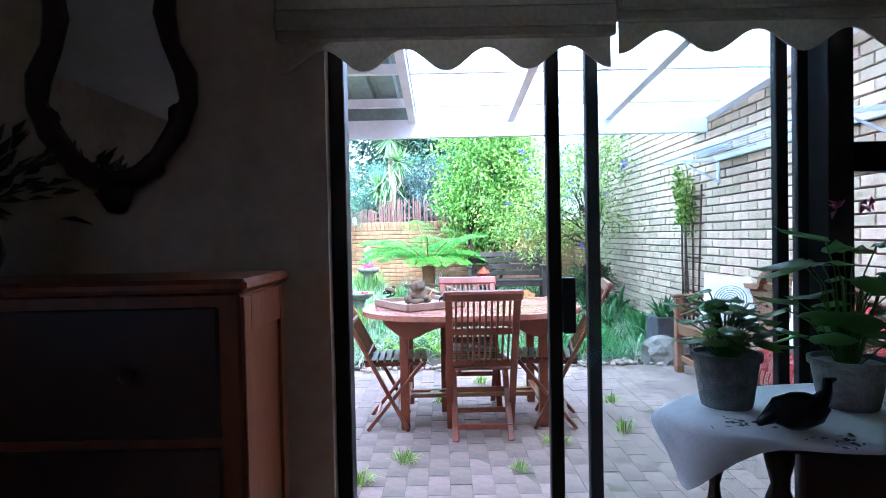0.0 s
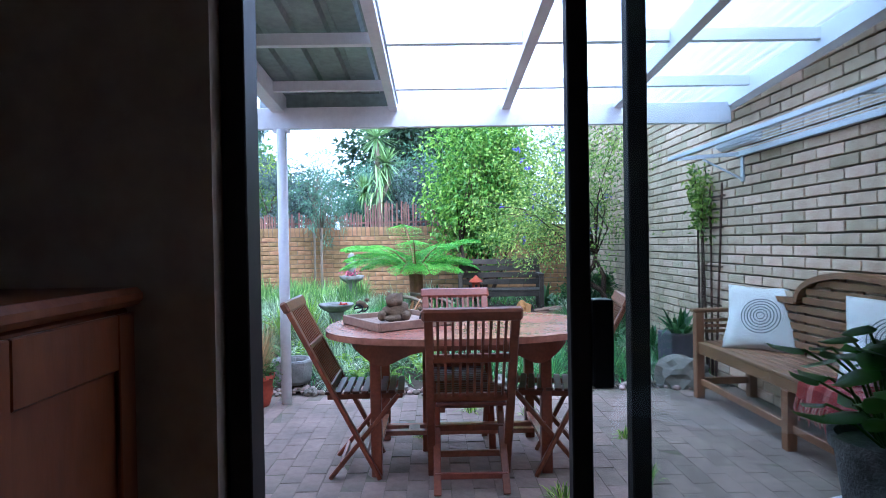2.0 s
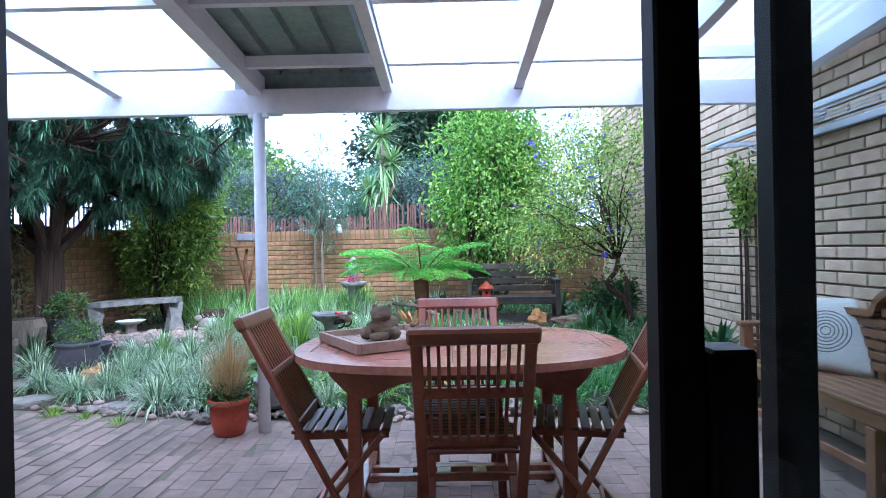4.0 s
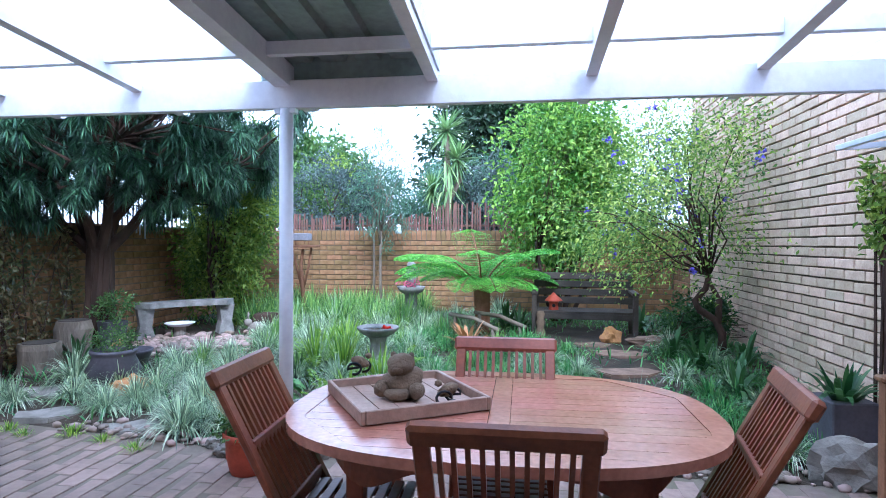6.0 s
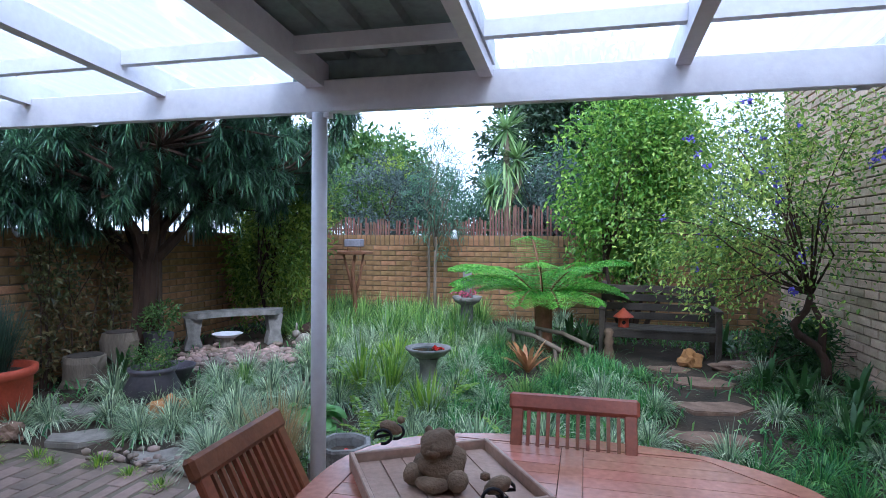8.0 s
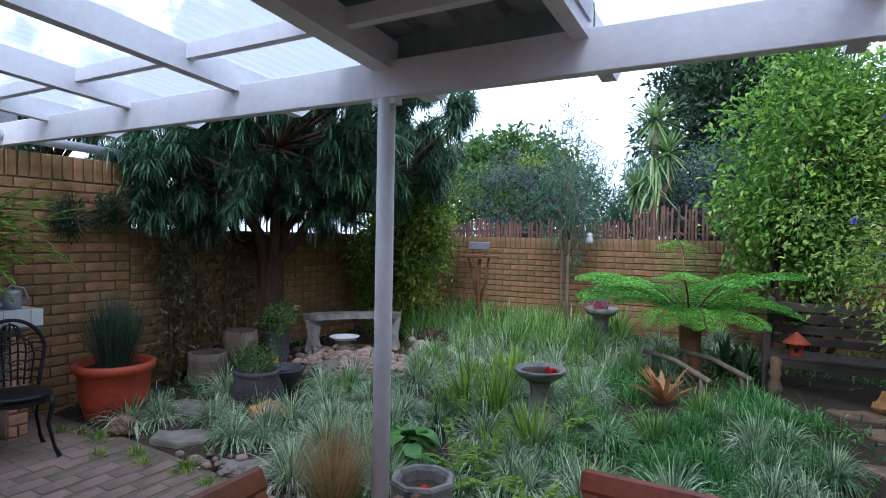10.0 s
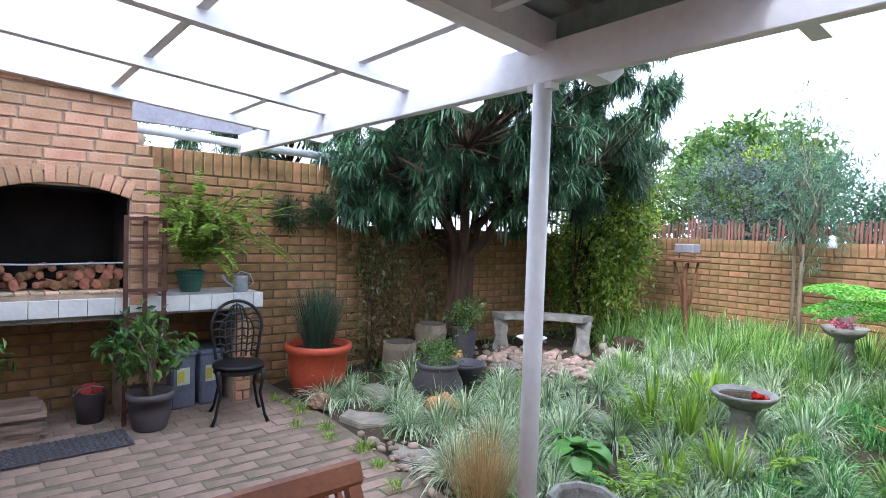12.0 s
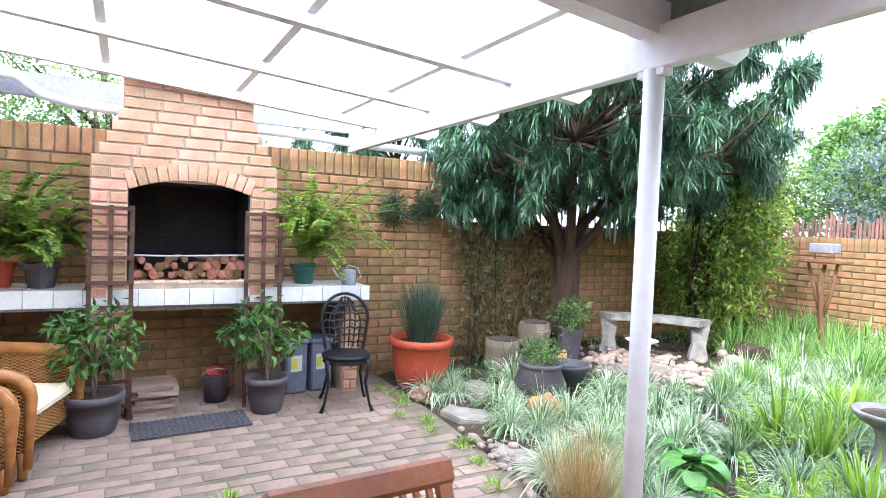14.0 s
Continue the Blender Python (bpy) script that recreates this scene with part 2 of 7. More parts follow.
    wooden_fence=mat("red_brown_stake", (0.22, 0.115, 0.085), (0.13, 0.07, 0.055), 5.0, 0.9, 0.3, rand=0.3),
    l_podo=leaf_mat("podocarpus_leaf", (0.045, 0.11, 0.06), (0.105, 0.21, 0.125), rough=0.3, rand=0.75, trans=0.18),
    l_hedge=leaf_mat("light_shrub_leaf", (0.17, 0.28, 0.045), (0.28, 0.38, 0.06), rand=0.5, trans=0.4),
    l_tall=leaf_mat("bright_shrub_leaf", (0.13, 0.28, 0.04), (0.25, 0.44, 0.07), rand=0.5, trans=0.35),
    l_flow=leaf_mat("airy_tree_leaf", (0.17, 0.29, 0.05), (0.31, 0.44, 0.09), rand=0.65, trans=0.35),
    l_dark=leaf_mat("dark_tree_leaf", (0.035, 0.07, 0.035), (0.055, 0.1, 0.045)),
    l_blue=leaf_mat("silvery_bush_leaf", (0.055, 0.09, 0.075), (0.14, 0.18, 0.165), rand=0.6),
    l_mid=leaf_mat("mid_green_leaf", (0.08, 0.16, 0.04), (0.13, 0.24, 0.06)),
    l_gum=leaf_mat("feathery_leaf", (0.085, 0.18, 0.11), (0.14, 0.25, 0.16)),
    l_palm=leaf_mat("cordyline_leaf", (0.19, 0.33, 0.1), (0.32, 0.45, 0.19)),
    l_fern=leaf_mat("tree_fern_leaf", (0.12, 0.36, 0.05), (0.26, 0.56, 0.08), rand=0.35, trans=0.4),
    l_fernl=leaf_mat("sword_fern_leaf", (0.12, 0.22, 0.025), (0.23, 0.35, 0.04), rand=0.35, trans=0.4),
    l_var=leaf_mat("variegated_blade", (0.26, 0.40, 0.21), (0.62, 0.68, 0.5), rand=0.75, trans=0.25),
    l_grass=leaf_mat("green_blade", (0.13, 0.28, 0.06), (0.27, 0.44, 0.12), rand=0.7, trans=0.28),
    l_lily=leaf_mat("grassy_lily_blade", (0.07, 0.24, 0.065), (0.16, 0.40, 0.11), rand=0.7, trans=0.25),
    l_straw=leaf_mat("straw_blade", (0.42, 0.28, 0.11), (0.56, 0.42, 0.2), rand=0.45),
    l_lime=leaf_mat("lime_strap_leaf", (0.2, 0.36, 0.04), (0.32, 0.48, 0.07), rand=0.45, trans=0.35),
    l_strap=leaf_mat("dark_strap_leaf", (0.04, 0.11, 0.03), (0.07, 0.16, 0.05), rough=0.35),
    l_ficus=leaf_mat("ficus_leaf", (0.055, 0.15, 0.03), (0.12, 0.24, 0.05), rough=0.35),
    l_house=leaf_mat("house_plant_leaf", (0.06, 0.17, 0.025), (0.13, 0.29, 0.045), rough=0.3, trans=0.55),
    l_creep=leaf_mat("creeper_leaf", (0.17, 0.13, 0.05), (0.1, 0.13, 0.045), rand=0.55),
    l_brom=leaf_mat("bromeliad_leaf", (0.42, 0.13, 0.03), (0.5, 0.42, 0.22), rand=0.5),
    l_hosta=leaf_mat("hosta_leaf", (0.1, 0.28, 0.06), (0.17, 0.36, 0.09), rand=0.4, trans=0.25),
    l_rush=leaf_mat("grey_green_rush", (0.035, 0.075, 0.05), (0.075, 0.125, 0.085)),
)


def weave(m, pitch):
    """Relief of strands woven at right angles, the gaps' shade painted into the colour."""
    n, l = m.node_tree.nodes, m.node_tree.links
    b = n["Principled BSDF"]
    co, sx = n.new("ShaderNodeTexCoord"), n.new("ShaderNodeSeparateXYZ")
    l.new(co.outputs["Object"], sx.inputs[0])
    add = n.new("ShaderNodeMath")
    l.new(sx.outputs[0], add.inputs[0])
    l.new(sx.outputs[1], add.inputs[1])
    waves = []
    for src, k in ((add.outputs[0], 0.5), (sx.outputs[2], 1.0)):
        f, si = n.new("ShaderNodeMath"), n.new("ShaderNodeMath")
        f.operation, f.inputs[1].default_value, si.operation = "MULTIPLY", k * 2 * math.pi / pitch, "SINE"
        l.new(src, f.inputs[0])
        l.new(f.outputs[0], si.inputs[0])
        waves.append(si.outputs[0])
    pr = n.new("ShaderNodeMath")
    pr.operation = "MULTIPLY"
    l.new(waves[0], pr.inputs[0])
    l.new(waves[1], pr.inputs[1])
    mr = n.new("ShaderNodeMapRange")
    mr.inputs[1].default_value, mr.inputs[2].default_value, mr.inputs[3].default_value, mr.inputs[4].default_value = -0.7, 0.35, 0.28, 1.0
    l.new(pr.outputs[0], mr.inputs[0])
    mx = n.new("ShaderNodeMixRGB")
    mx.blend_type, mx.inputs[0].default_value = "MULTIPLY", 1.0
    old = b.inputs["Base Color"].links[0].from_socket
    l.new(old, mx.inputs[1])
    l.new(mr.outputs[0], mx.inputs[2])
    l.new(mx.outputs[0], b.inputs["Base Color"])
    bp = n.new("ShaderNodeBump")
    bp.inputs["Strength"].default_value, bp.inputs["Distance"].default_value = 0.9, 0.006
    l.new(pr.outputs[0], bp.inputs["Height"])
    l.new(bp.outputs[0], b.inputs["Normal"])


weave(M["wicker"], 0.022)

# ---- mesh helpers ----
def part(name, bm, material, parent=None, label="", smooth=False):
    """One mesh object from a bmesh, under a thing or a part."""
    me = bpy.data.meshes.new(name)
    bm.to_mesh(me)
    bm.free()
    return fromdata(name, me, material, parent, label, smooth)


def fromdata(name, me, material, parent=None, label="", smooth=False):
    if material is not None and not me.materials:
        me.materials.append(material)
    if smooth:
        me.polygons.foreach_set("use_smooth", [True] * len(me.polygons))
    ob = new(name, me)
    if parent is not None:
        ob.parent = parent
    if label:
        tagged(ob, label=label)
    return ob


def thing(name, label, category, at=(0, 0, 0), rz=0.0, group="", kind="", tilt=(0, 0)):
    ob = new(name)
    ob.empty_display_size = 0.1
    ob.matrix_basis = pose(*at, tilt[0], tilt[1], rz)
    return tagged(ob, label, category, group, kind)


def solid(name, bm, material, label, category, group="", kind="", smooth=False):
    return tagged(part(name, bm, material, None, "", smooth), label, category, group, kind)


def box(bm, x0, x1, y0, y1, z0, z1, m=None, bev=0.0):
    vs = [bm.verts.new((x, y, z)) for x in (x0, x1) for y in (y0, y1) for z in (z0, z1)]
    fs = [bm.faces.new([vs[i] for i in q]) for q in ((0, 1, 3, 2), (4, 6, 7, 5), (0, 4, 5, 1), (2, 3, 7, 6), (0, 2, 6, 4), (1, 5, 7, 3))]
    if bev:
        es = list({e for f in fs for e in f.edges})
        r = bmesh.ops.bevel(bm, geom=es, offset=bev, segments=1, affect='EDGES', profile=0.5)
        vs = list({v for v in vs if v.is_valid} | set(r["verts"]))
    if m is not None:
        bmesh.ops.transform(bm, matrix=m, verts=vs)
    return bm


def bar(bm, a, b, w, h, bev=0.0, up=(0, 0, 1)):
    """A straight bar of section w by h from a to b."""
    a, b = Vector(a), Vector(b)
    d = b - a
    z = d.normalized()
    u = Vector(up)
    if abs(z.dot(u)) > 0.98:
        u = Vector((0, 1, 0))
    x = u.cross(z).normalized()
    y = z.cross(x)
    m = Matrix((x, y, z)).transposed().to_4x4()
    m.translation = a
    return box(bm, -w / 2, w / 2, -h / 2, h / 2, 0, d.length, m, bev)


def tube(bm, pts, radii, n=8, cap=True):
    """A round tube through points with a radius at each."""
    pts = [Vector(p) for p in pts]
    if not hasattr(radii, "__len__"):
        radii = [radii] * len(pts)
    rings = []
    side = None
    for i, p in enumerate(pts):
        d = (pts[min(i + 1, len(pts) - 1)] - pts[max(i - 1, 0)]).normalized()
        if side is None:
            side = d.orthogonal().normalized()
        else:
            side = (side - d * side.dot(d)).normalized()
        up = d.cross(side)
        rings.append([bm.verts.new(p + (side * math.cos(a) + up * math.sin(a)) * radii[i]) for a in [2 * math.pi * k / n for k in range(n)]])
    for r0, r1 in zip(rings, rings[1:]):
        for k in range(n):
            bm.faces.new((r0[k], r0[(k + 1) % n], r1[(k + 1) % n], r1[k]))
    if cap:
        bm.faces.new(rings[0][::-1])
        bm.faces.new(rings[-1])
    return bm


def lathe(bm, profile, n=24, sx=1.0, sy=1.0, at=(0, 0, 0), wob=0.0):
    """A turned body from (radius, height) pairs; a radius of 0 closes it."""
    rings = []
    for r, z in profile:
        if r <= 1e-6:
            rings.append([bm.verts.new((at[0], at[1], at[2] + z))])
        else:
            rings.append([bm.verts.new((at[0] + sx * r * (1 + wob * noise.noise(Vector((3 * math.cos(a), 3 * math.sin(a), 9 * z)))) * math.cos(a),
                                        at[1] + sy * r * math.sin(a), at[2] + z)) for a in [2 * math.pi * k / n for k in range(n)]])
    for r0, r1 in zip(rings, rings[1:]):
        for k in range(n):
            j = (k + 1) % n
            if len(r0) == 1 and len(r1) > 1:
                bm.faces.new((r0[0], r1[j], r1[k]))
            elif len(r1) == 1 and len(r0) > 1:
                bm.faces.new((r0[k], r0[j], r1[0]))
            elif len(r0) > 1:
                bm.faces.new((r0[k], r0[j], r1[j], r1[k]))
    return bm


def lump(bm, at, size, seed=0, rough=0.25, sub=2):
    """A rough stone."""
    r = bmesh.ops.create_icosphere(bm, subdivisions=sub, radius=1)
    off = Vector((seed * 7.3, seed * 3.1, seed))
    for v in r["verts"]:
        k = 1 + rough * noise.noise(v.co * 1.6 + off) + rough * 0.4 * noise.noise(v.co * 4 + off)
        v.co = Vector((v.co.x * size[0] * k + at[0], v.co.y * size[1] * k + at[1], v.co.z * size[2] * k + at[2]))
    return bm


def rawmesh(name, V, Fc):
    me = bpy.data.meshes.new(name)
    me.from_pydata(V.tolist() if isinstance(V, np.ndarray) else V, [], Fc.tolist() if isinstance(Fc, np.ndarray) else Fc)
    me.update()
    return me


def unit(a):
    return a / np.maximum(np.linalg.norm(a, axis=1, keepdims=True), 1e-9)


def leaves(name, P, D, L, W, rng, fold=0.25, up=(0, 0, 1)):
    """Many pointed leaves: base P, direction D, length L, width W; two folded halves each."""
    n = len(P)
    L, W = np.broadcast_to(L, (n,))[:, None], np.broadcast_to(W, (n,))[:, None]
    D = unit(D)
    S = unit(np.cross(D, np.array(up) + 0.6 * rng.normal(size=(n, 3))))
    N = np.cross(S, D)
    mid = P + D * L * 0.45
    V = np.stack([P, mid + S * W * 0.5 + N * W * fold, P + D * L - N * W * fold, mid - S * W * 0.5 + N * W * fold], 1).reshape(-1, 3)
    i = np.arange(n)[:, None] * 4
    Fc = np.concatenate([i + [0, 1, 2], i + [0, 2, 3]], 1).reshape(-1, 3)
    return rawmesh(name, V, Fc)


def blades(name, P, D, L, W, droop, seg=4, taper=0.15):
    """Curved ribbons that start at P along D and bend down."""
    n = len(P)
    L, W, droop = [np.broadcast_to(a, (n,))[:, None] for a in (L, W, droop)]
    D = unit(D)
    S = np.cross(D, [0, 0, 1.0])
    S = unit(S + 1e-4)
    rows = []
    for k in range(seg + 1):
        s = k / seg
        c = P + D * L * s + np.array([0, 0, -1.0]) * droop * L * s * s
        w = W * 0.5 * (taper + (1 - taper) * (1 - abs(2 * s - 0.7) ** 2 / 1.7))
        if k == seg:
            w = W * 0.04
        rows += [c - S * w, c + S * w]
    V = np.stack(rows, 1).reshape(-1, 3)
    i = np.arange(n)[:, None] * (2 * seg + 2)
    Fc = np.concatenate([i + [2 * k, 2 * k + 1, 2 * k + 3, 2 * k + 2] for k in range(seg)], 1).reshape(-1, 4)
    return rawmesh(name, V, Fc)


def smooth01(v):
    v = min(1, max(0, v))
    return v * v * (3 - 2 * v)


def gz(x, y):
    """The ground's height: the paving rises gently to the fireplace, the garden to the back."""
    a = 0.12 * smooth01((-0.5 - x) / 2.7)
    return a + (0.25 - a) * smooth01((y - 5.6) / 2.4)


RW, LW, BW = 2.74, -3.884, 10.95  # faces of the right, left and back walls


# ---- large structure ----
def brick_field(owner, name, u0, u1, z0, z1, place, mats, bl=0.24, bh=0.075, depth=0.03, gap=0.012, soldier=0.0, near=None, skip=None, jit=0.003):
    """Bricks in running bond on a face; place(u, z) gives the pose of a brick's centre whose x runs along the wall, -y outwards."""
    kinds = {}

    def brick_mesh(l, h):
        key = (round(l, 3), round(h, 3))
        if key not in kinds:
            a, b, c = l / 2 - gap / 2, h / 2 - gap / 2, depth
            e = 0.004
            V = [(-a, 0, -b), (a, 0, -b), (a, 0, b), (-a, 0, b), (-a, -c + e, -b), (a, -c + e, -b), (a, -c + e, b), (-a, -c + e, b),
                 (-a + e, -c, -b + e), (a - e, -c, -b + e), (a - e, -c, b - e), (-a + e, -c, b - e)]
            Fc = [(0, 1, 5, 4), (1, 2, 6, 5), (2, 3, 7, 6), (3, 0, 4, 7), (4, 5, 9, 8), (5, 6, 10, 9), (6, 7, 11, 10), (7, 4, 8, 11), (8, 9, 10, 11)]
            me = rawmesh(name, V, Fc)
            me.materials.append(mats[0])
            kinds[key] = me
        return kinds[key]
    todo = []
    top = z1 - soldier
    rows = max(1, round((top - z0) / bh))
    h = (top - z0) / rows
    for r in range(rows):
        z = z0 + (r + 0.5) * h
        u = u0 - (bl / 2 if r % 2 else 0)
        while u < u1 - 0.01:
            a, b = max(u, u0), min(u + bl, u1)
            if b - a > 0.04 and not (skip and skip((a + b) / 2, z)):
                todo.append(((a + b) / 2, z, b - a, h))
            u += bl
    if soldier:
        k = max(1, round((u1 - u0) / bh))
        w = (u1 - u0) / k
        todo += [(u0 + (i + 0.5) * w, top + soldier / 2, w, soldier) for i in range(k)]
    if near:
        todo.sort(key=lambda q: near(q[0], q[1]))
    rng = random.Random(name + str(len(todo)))
    V, Fc = [], []
    for i, (u, z, l, hh) in enumerate(todo):
        m = place(u, z) @ pose(rng.uniform(-jit, jit) * 0.4, rng.uniform(-jit, jit), rng.uniform(-jit, jit) * 0.5, 0, rng.uniform(-0.4, 0.4), 0)
        me = brick_mesh(l, hh)
        if i < 300:
            ob = new(name, me)
            ob.parent = owner
            ob.matrix_basis = m
        else:
            k = len(V)
            V += [tuple(m @ v.co) for v in me.vertices]
            Fc += [tuple(k + q for q in p.vertices) for p in me.polygons]
    if V:
        ob = fromdata(name + "s_beyond", rawmesh(name + "s_beyond", V, Fc), mats[1], owner)
        tagged(ob, kind="stuff")


def grid_sheet(name, x0, x1, y0, y1, nx, ny, zf):
    V = [(x0 + (x1 - x0) * i / nx, y0 + (y1 - y0) * j / ny, 0) for j in range(ny + 1) for i in range(nx + 1)]
    V = [(x, y, zf(x, y)) for x, y, _ in V]
    Fc = [(j * (nx + 1) + i, j * (nx + 1) + i + 1, (j + 1) * (nx + 1) + i + 1, (j + 1) * (nx + 1) + i) for j in range(ny) for i in range(nx)]
    return rawmesh(name, V, Fc)


def ground_z(x, y):
    e = 0.02 * noise.noise(Vector((x * 2.3, y * 2.3, 0))) + 0.012 * noise.noise(Vector((x * 7, y * 7, 3)))
    k = smooth01((y - 5.55) / 0.3) * (1 if -4 < x < 2.8 else 0)
    return gz(max(-3.9, min(2.8, x)), min(y, 11)) - 0.05 + (0.05 + e) * k


gm = grid_sheet("ground", -9, 9, -4, 16, 120, 130, ground_z)
tagged(fromdata("ground", gm, M["soil"], None, "", True), "dark planted garden soil with leaf litter", "ground", kind="structure")
far = grid_sheet("far_ground", -900, 900, -900, 900, 2, 2, lambda x, y: -0.35)
tagged(fromdata("ground_far", far, M["soil"]), "dark earth stretching away beyond the walls", "ground", kind="structure")

# interior shell
room = thing("room", "dim plastered sitting room behind the sliding door", "room", kind="structure")
Y0, YI, YO = -2.6, 2.16, 2.33
bm = bmesh.new()
box(bm, -2.6, 3.2, Y0, YO, -0.12, 0.0)
part("floor", bm, M["carpet"], room)
bm = bmesh.new()
box(bm, -2.6, 3.2, Y0, YO, 2.5, 2.62)
solid("ceiling", bm, M["ceiling"], "plain painted interior ceiling", "ceiling", kind="structure")
for nm, q in (("wall_east", (3.2, 3.35, Y0, YO)), ("wall_south", (-2.75, 3.35, Y0 - 0.15, Y0))):
    bm = bmesh.new()
    box(bm, *q, -0.12, 2.62)
    solid(nm, bm, M["plaster"], "plain beige plastered interior wall", "wall", kind="structure")
# out-of-view window opening, added to let more daylight into the room
bm = bmesh.new()
box(bm, -2.75, -2.6, Y0, -2.35, -0.12, 2.62)
box(bm, -2.75, -2.6, -1.75, YO, -0.12, 2.62)
box(bm, -2.75, -2.6, -2.35, -1.75, -0.12, 1.1)
box(bm, -2.75, -2.6, -2.35, -1.75, 1.75, 2.62)
solid("wall_west", bm, M["plaster"], "beige plastered wall with an unseen opening added for daylight", "wall", kind="structure")
bm = bmesh.new()
for q in ((-2.35, -2.31, 1.1, 1.75), (-1.79, -1.75, 1.1, 1.75), (-2.309, -1.791, 1.1, 1.14), (-2.309, -1.791, 1.71, 1.75)):
    box(bm, -2.70, -2.65, *q)
solid("window_2", bm, M["bronze"], "dark bronze frame of the added unseen window", "window", kind="structure")
bm = bmesh.new()
box(bm, -2.6, -0.003, YI, YO, 0, 2.5)
box(bm, 2.62, 3.2, YI, YO, 0, 2.5)
box(bm, -0.003, 2.62, YI, YO, 2.06, 2.5)
solid("wall_north", bm, M["plaster"], "beige plastered wall round the sliding door", "wall", kind="structure")
bm = bmesh.new()
box(bm, -6.2, -0.10, YO + 0.003, YO + 0.11, -0.1, 3.2)
box(bm, 2.64, 3.4, YO + 0.003, YO + 0.11, -0.1, 3.2)
box(bm, -0.02, 2.64, YO + 0.003, YO + 0.11, 2.07, 3.2)
solid("wall_outer", bm, M["brick"], "yellow face brick outer wall of the house", "wall", kind="structure")


def walls():
    # right: tall house wall
    w = tagged(new("wall_right"), "tall pale yellow face-brick house wall", "wall", kind="structure")
    bm = bmesh.new()
    box(bm, RW + 0.022, RW + 0.3, 2.44, 10.15, -0.1, 4.1)
    part("mortar_bed", bm, M["mortar"], w)
    bm = bmesh.new()
    box(bm, RW + 0.022, RW + 0.24, 10.15, BW + 0.2, -0.1, 1.48)
    part("mortar_bed", bm, M["mortar"], w)
    brick_field(w, "brick", 2.46, 10.15, 0.0, 4.1, lambda u, z: pose(RW + 0.024, u, z, 0, 0, -90), (M["brick"], M["brick_i"]),
                near=lambda u, z: abs(u - 5.3) + 1.2 * abs(z - 1.5))
    brick_field(w, "brick", 10.15, BW, 0.1, 1.48, lambda u, z: pose(RW + 0.024, u, z, 0, 0, -90), (M["brickb"], M["brickb_i"]), soldier=0.11)
    # left: boundary wall, high then low
    w = tagged(new("wall_left"), "yellow-brown brick boundary wall with a soldier course", "wall", kind="structure")
    for y0, y1, zt in ((2.53, 6.25, 2.01), (6.25, BW + 0.2, 1.485)):
        bm = bmesh.new()
        box(bm, LW - 0.24, LW - 0.006, y0, y1, -0.1, zt - 0.004)
        part("mortar_bed", bm, M["mortar"], w)
        brick_field(w, "brick", y0, y1 if y1 < 7 else BW, 0.06, zt, lambda u, z: pose(LW - 0.024, u, z, 0, 0, 90), (M["brickb"], M["brickb_i"]),
                    soldier=0.19 if zt > 1.6 else 0.16, near=lambda u, z: abs(u - 6.0))
    w = tagged(new("wall_back"), "yellow-brown brick garden wall with a soldier course", "wall", kind="structure")
    bm = bmesh.new()
    box(bm, LW - 0.02, RW + 0.02, BW + 0.008, BW + 0.24, -0.1, 1.476)
    part("mortar_bed", bm, M["mortar"], w)
    brick_field(w, "brick", LW, RW, 0.1, 1.48, lambda u, z: pose(u, BW + 0.024, z, 0, 0, 0), (M["brickb"], M["brickb_i"]), soldier=0.16, near=lambda u, z: abs(u + 1.2) + abs(z - 1.2))


def paving():
    w = tagged(new("pavement"), "worn clay-brick paving with weeds in the joints", "paving", kind="structure")
    me = grid_sheet("joint_sand", LW, RW, 2.53, 5.62, 40, 20, lambda x, y: gz(x, min(y, 5.6)) - 0.0022)
    fromdata("joint_sand", me, M["sand"], w)
    a, b, e, d = 0.0524, 0.1047, 0.0022, 0.03
    V = [(-a, -b, -d), (a, -b, -d), (a, b, -d), (-a, b, -d), (-a, -b, -e), (a, -b, -e), (a, b, -e), (-a, b, -e), (-a + e, -b + e, 0), (a - e, -b + e, 0), (a - e, b - e, 0), (-a + e, b - e, 0)]
    Fc = [(0, 1, 5, 4), (1, 2, 6, 5), (2, 3, 7, 6), (3, 0, 4, 7), (4, 5, 9, 8), (5, 6, 10, 9), (6, 7, 11, 10), (7, 4, 8, 11), (8, 9, 10, 11)]
    me = rawmesh("paver", V, Fc)
    me.materials.append(M["paver"])
    todo = []
    for j in range(62):
        x = LW + 0.06 + 0.1055 * j
        y = 2.66 - (0.108 if j % 2 else 0)
        while y < 5.55 and x < RW - 0.04:
            if y > 2.6:
                todo.append((x, y))
            y += 0.216
    todo.sort(key=lambda q: min(abs(q[0] - 0.2) + abs(q[1] - 3.2), abs(q[0] + 2.4) + abs(q[1] - 4.3) + 0.3))
    rng = random.Random(4)
    VV, FF = [], []
    for i, (x, y) in enumerate(todo):
        m = pose(x, y, gz(x, y) + rng.uniform(-0.0018, 0.0018), rng.uniform(-0.55, 0.55), rng.uniform(-0.7, 0.7), rng.uniform(-1.0, 1.0))
        if i < 300:
            ob = new("paver", me)
            ob.parent, ob.matrix_basis = w, m
        else:
            k = len(VV)
            VV += [tuple(m @ Vector(v)) for v in V]
            FF += [tuple(k + q for q in f) for f in Fc]
    tagged(fromdata("pavers_beyond", rawmesh("pavers_beyond", VV, FF), M["paver_i"], w), kind="stuff")


# ---- patio roof ----
def roof_z(y):
    """The underside of the rafters."""
    return 2.15 + 0.076 * (5.36 - y)


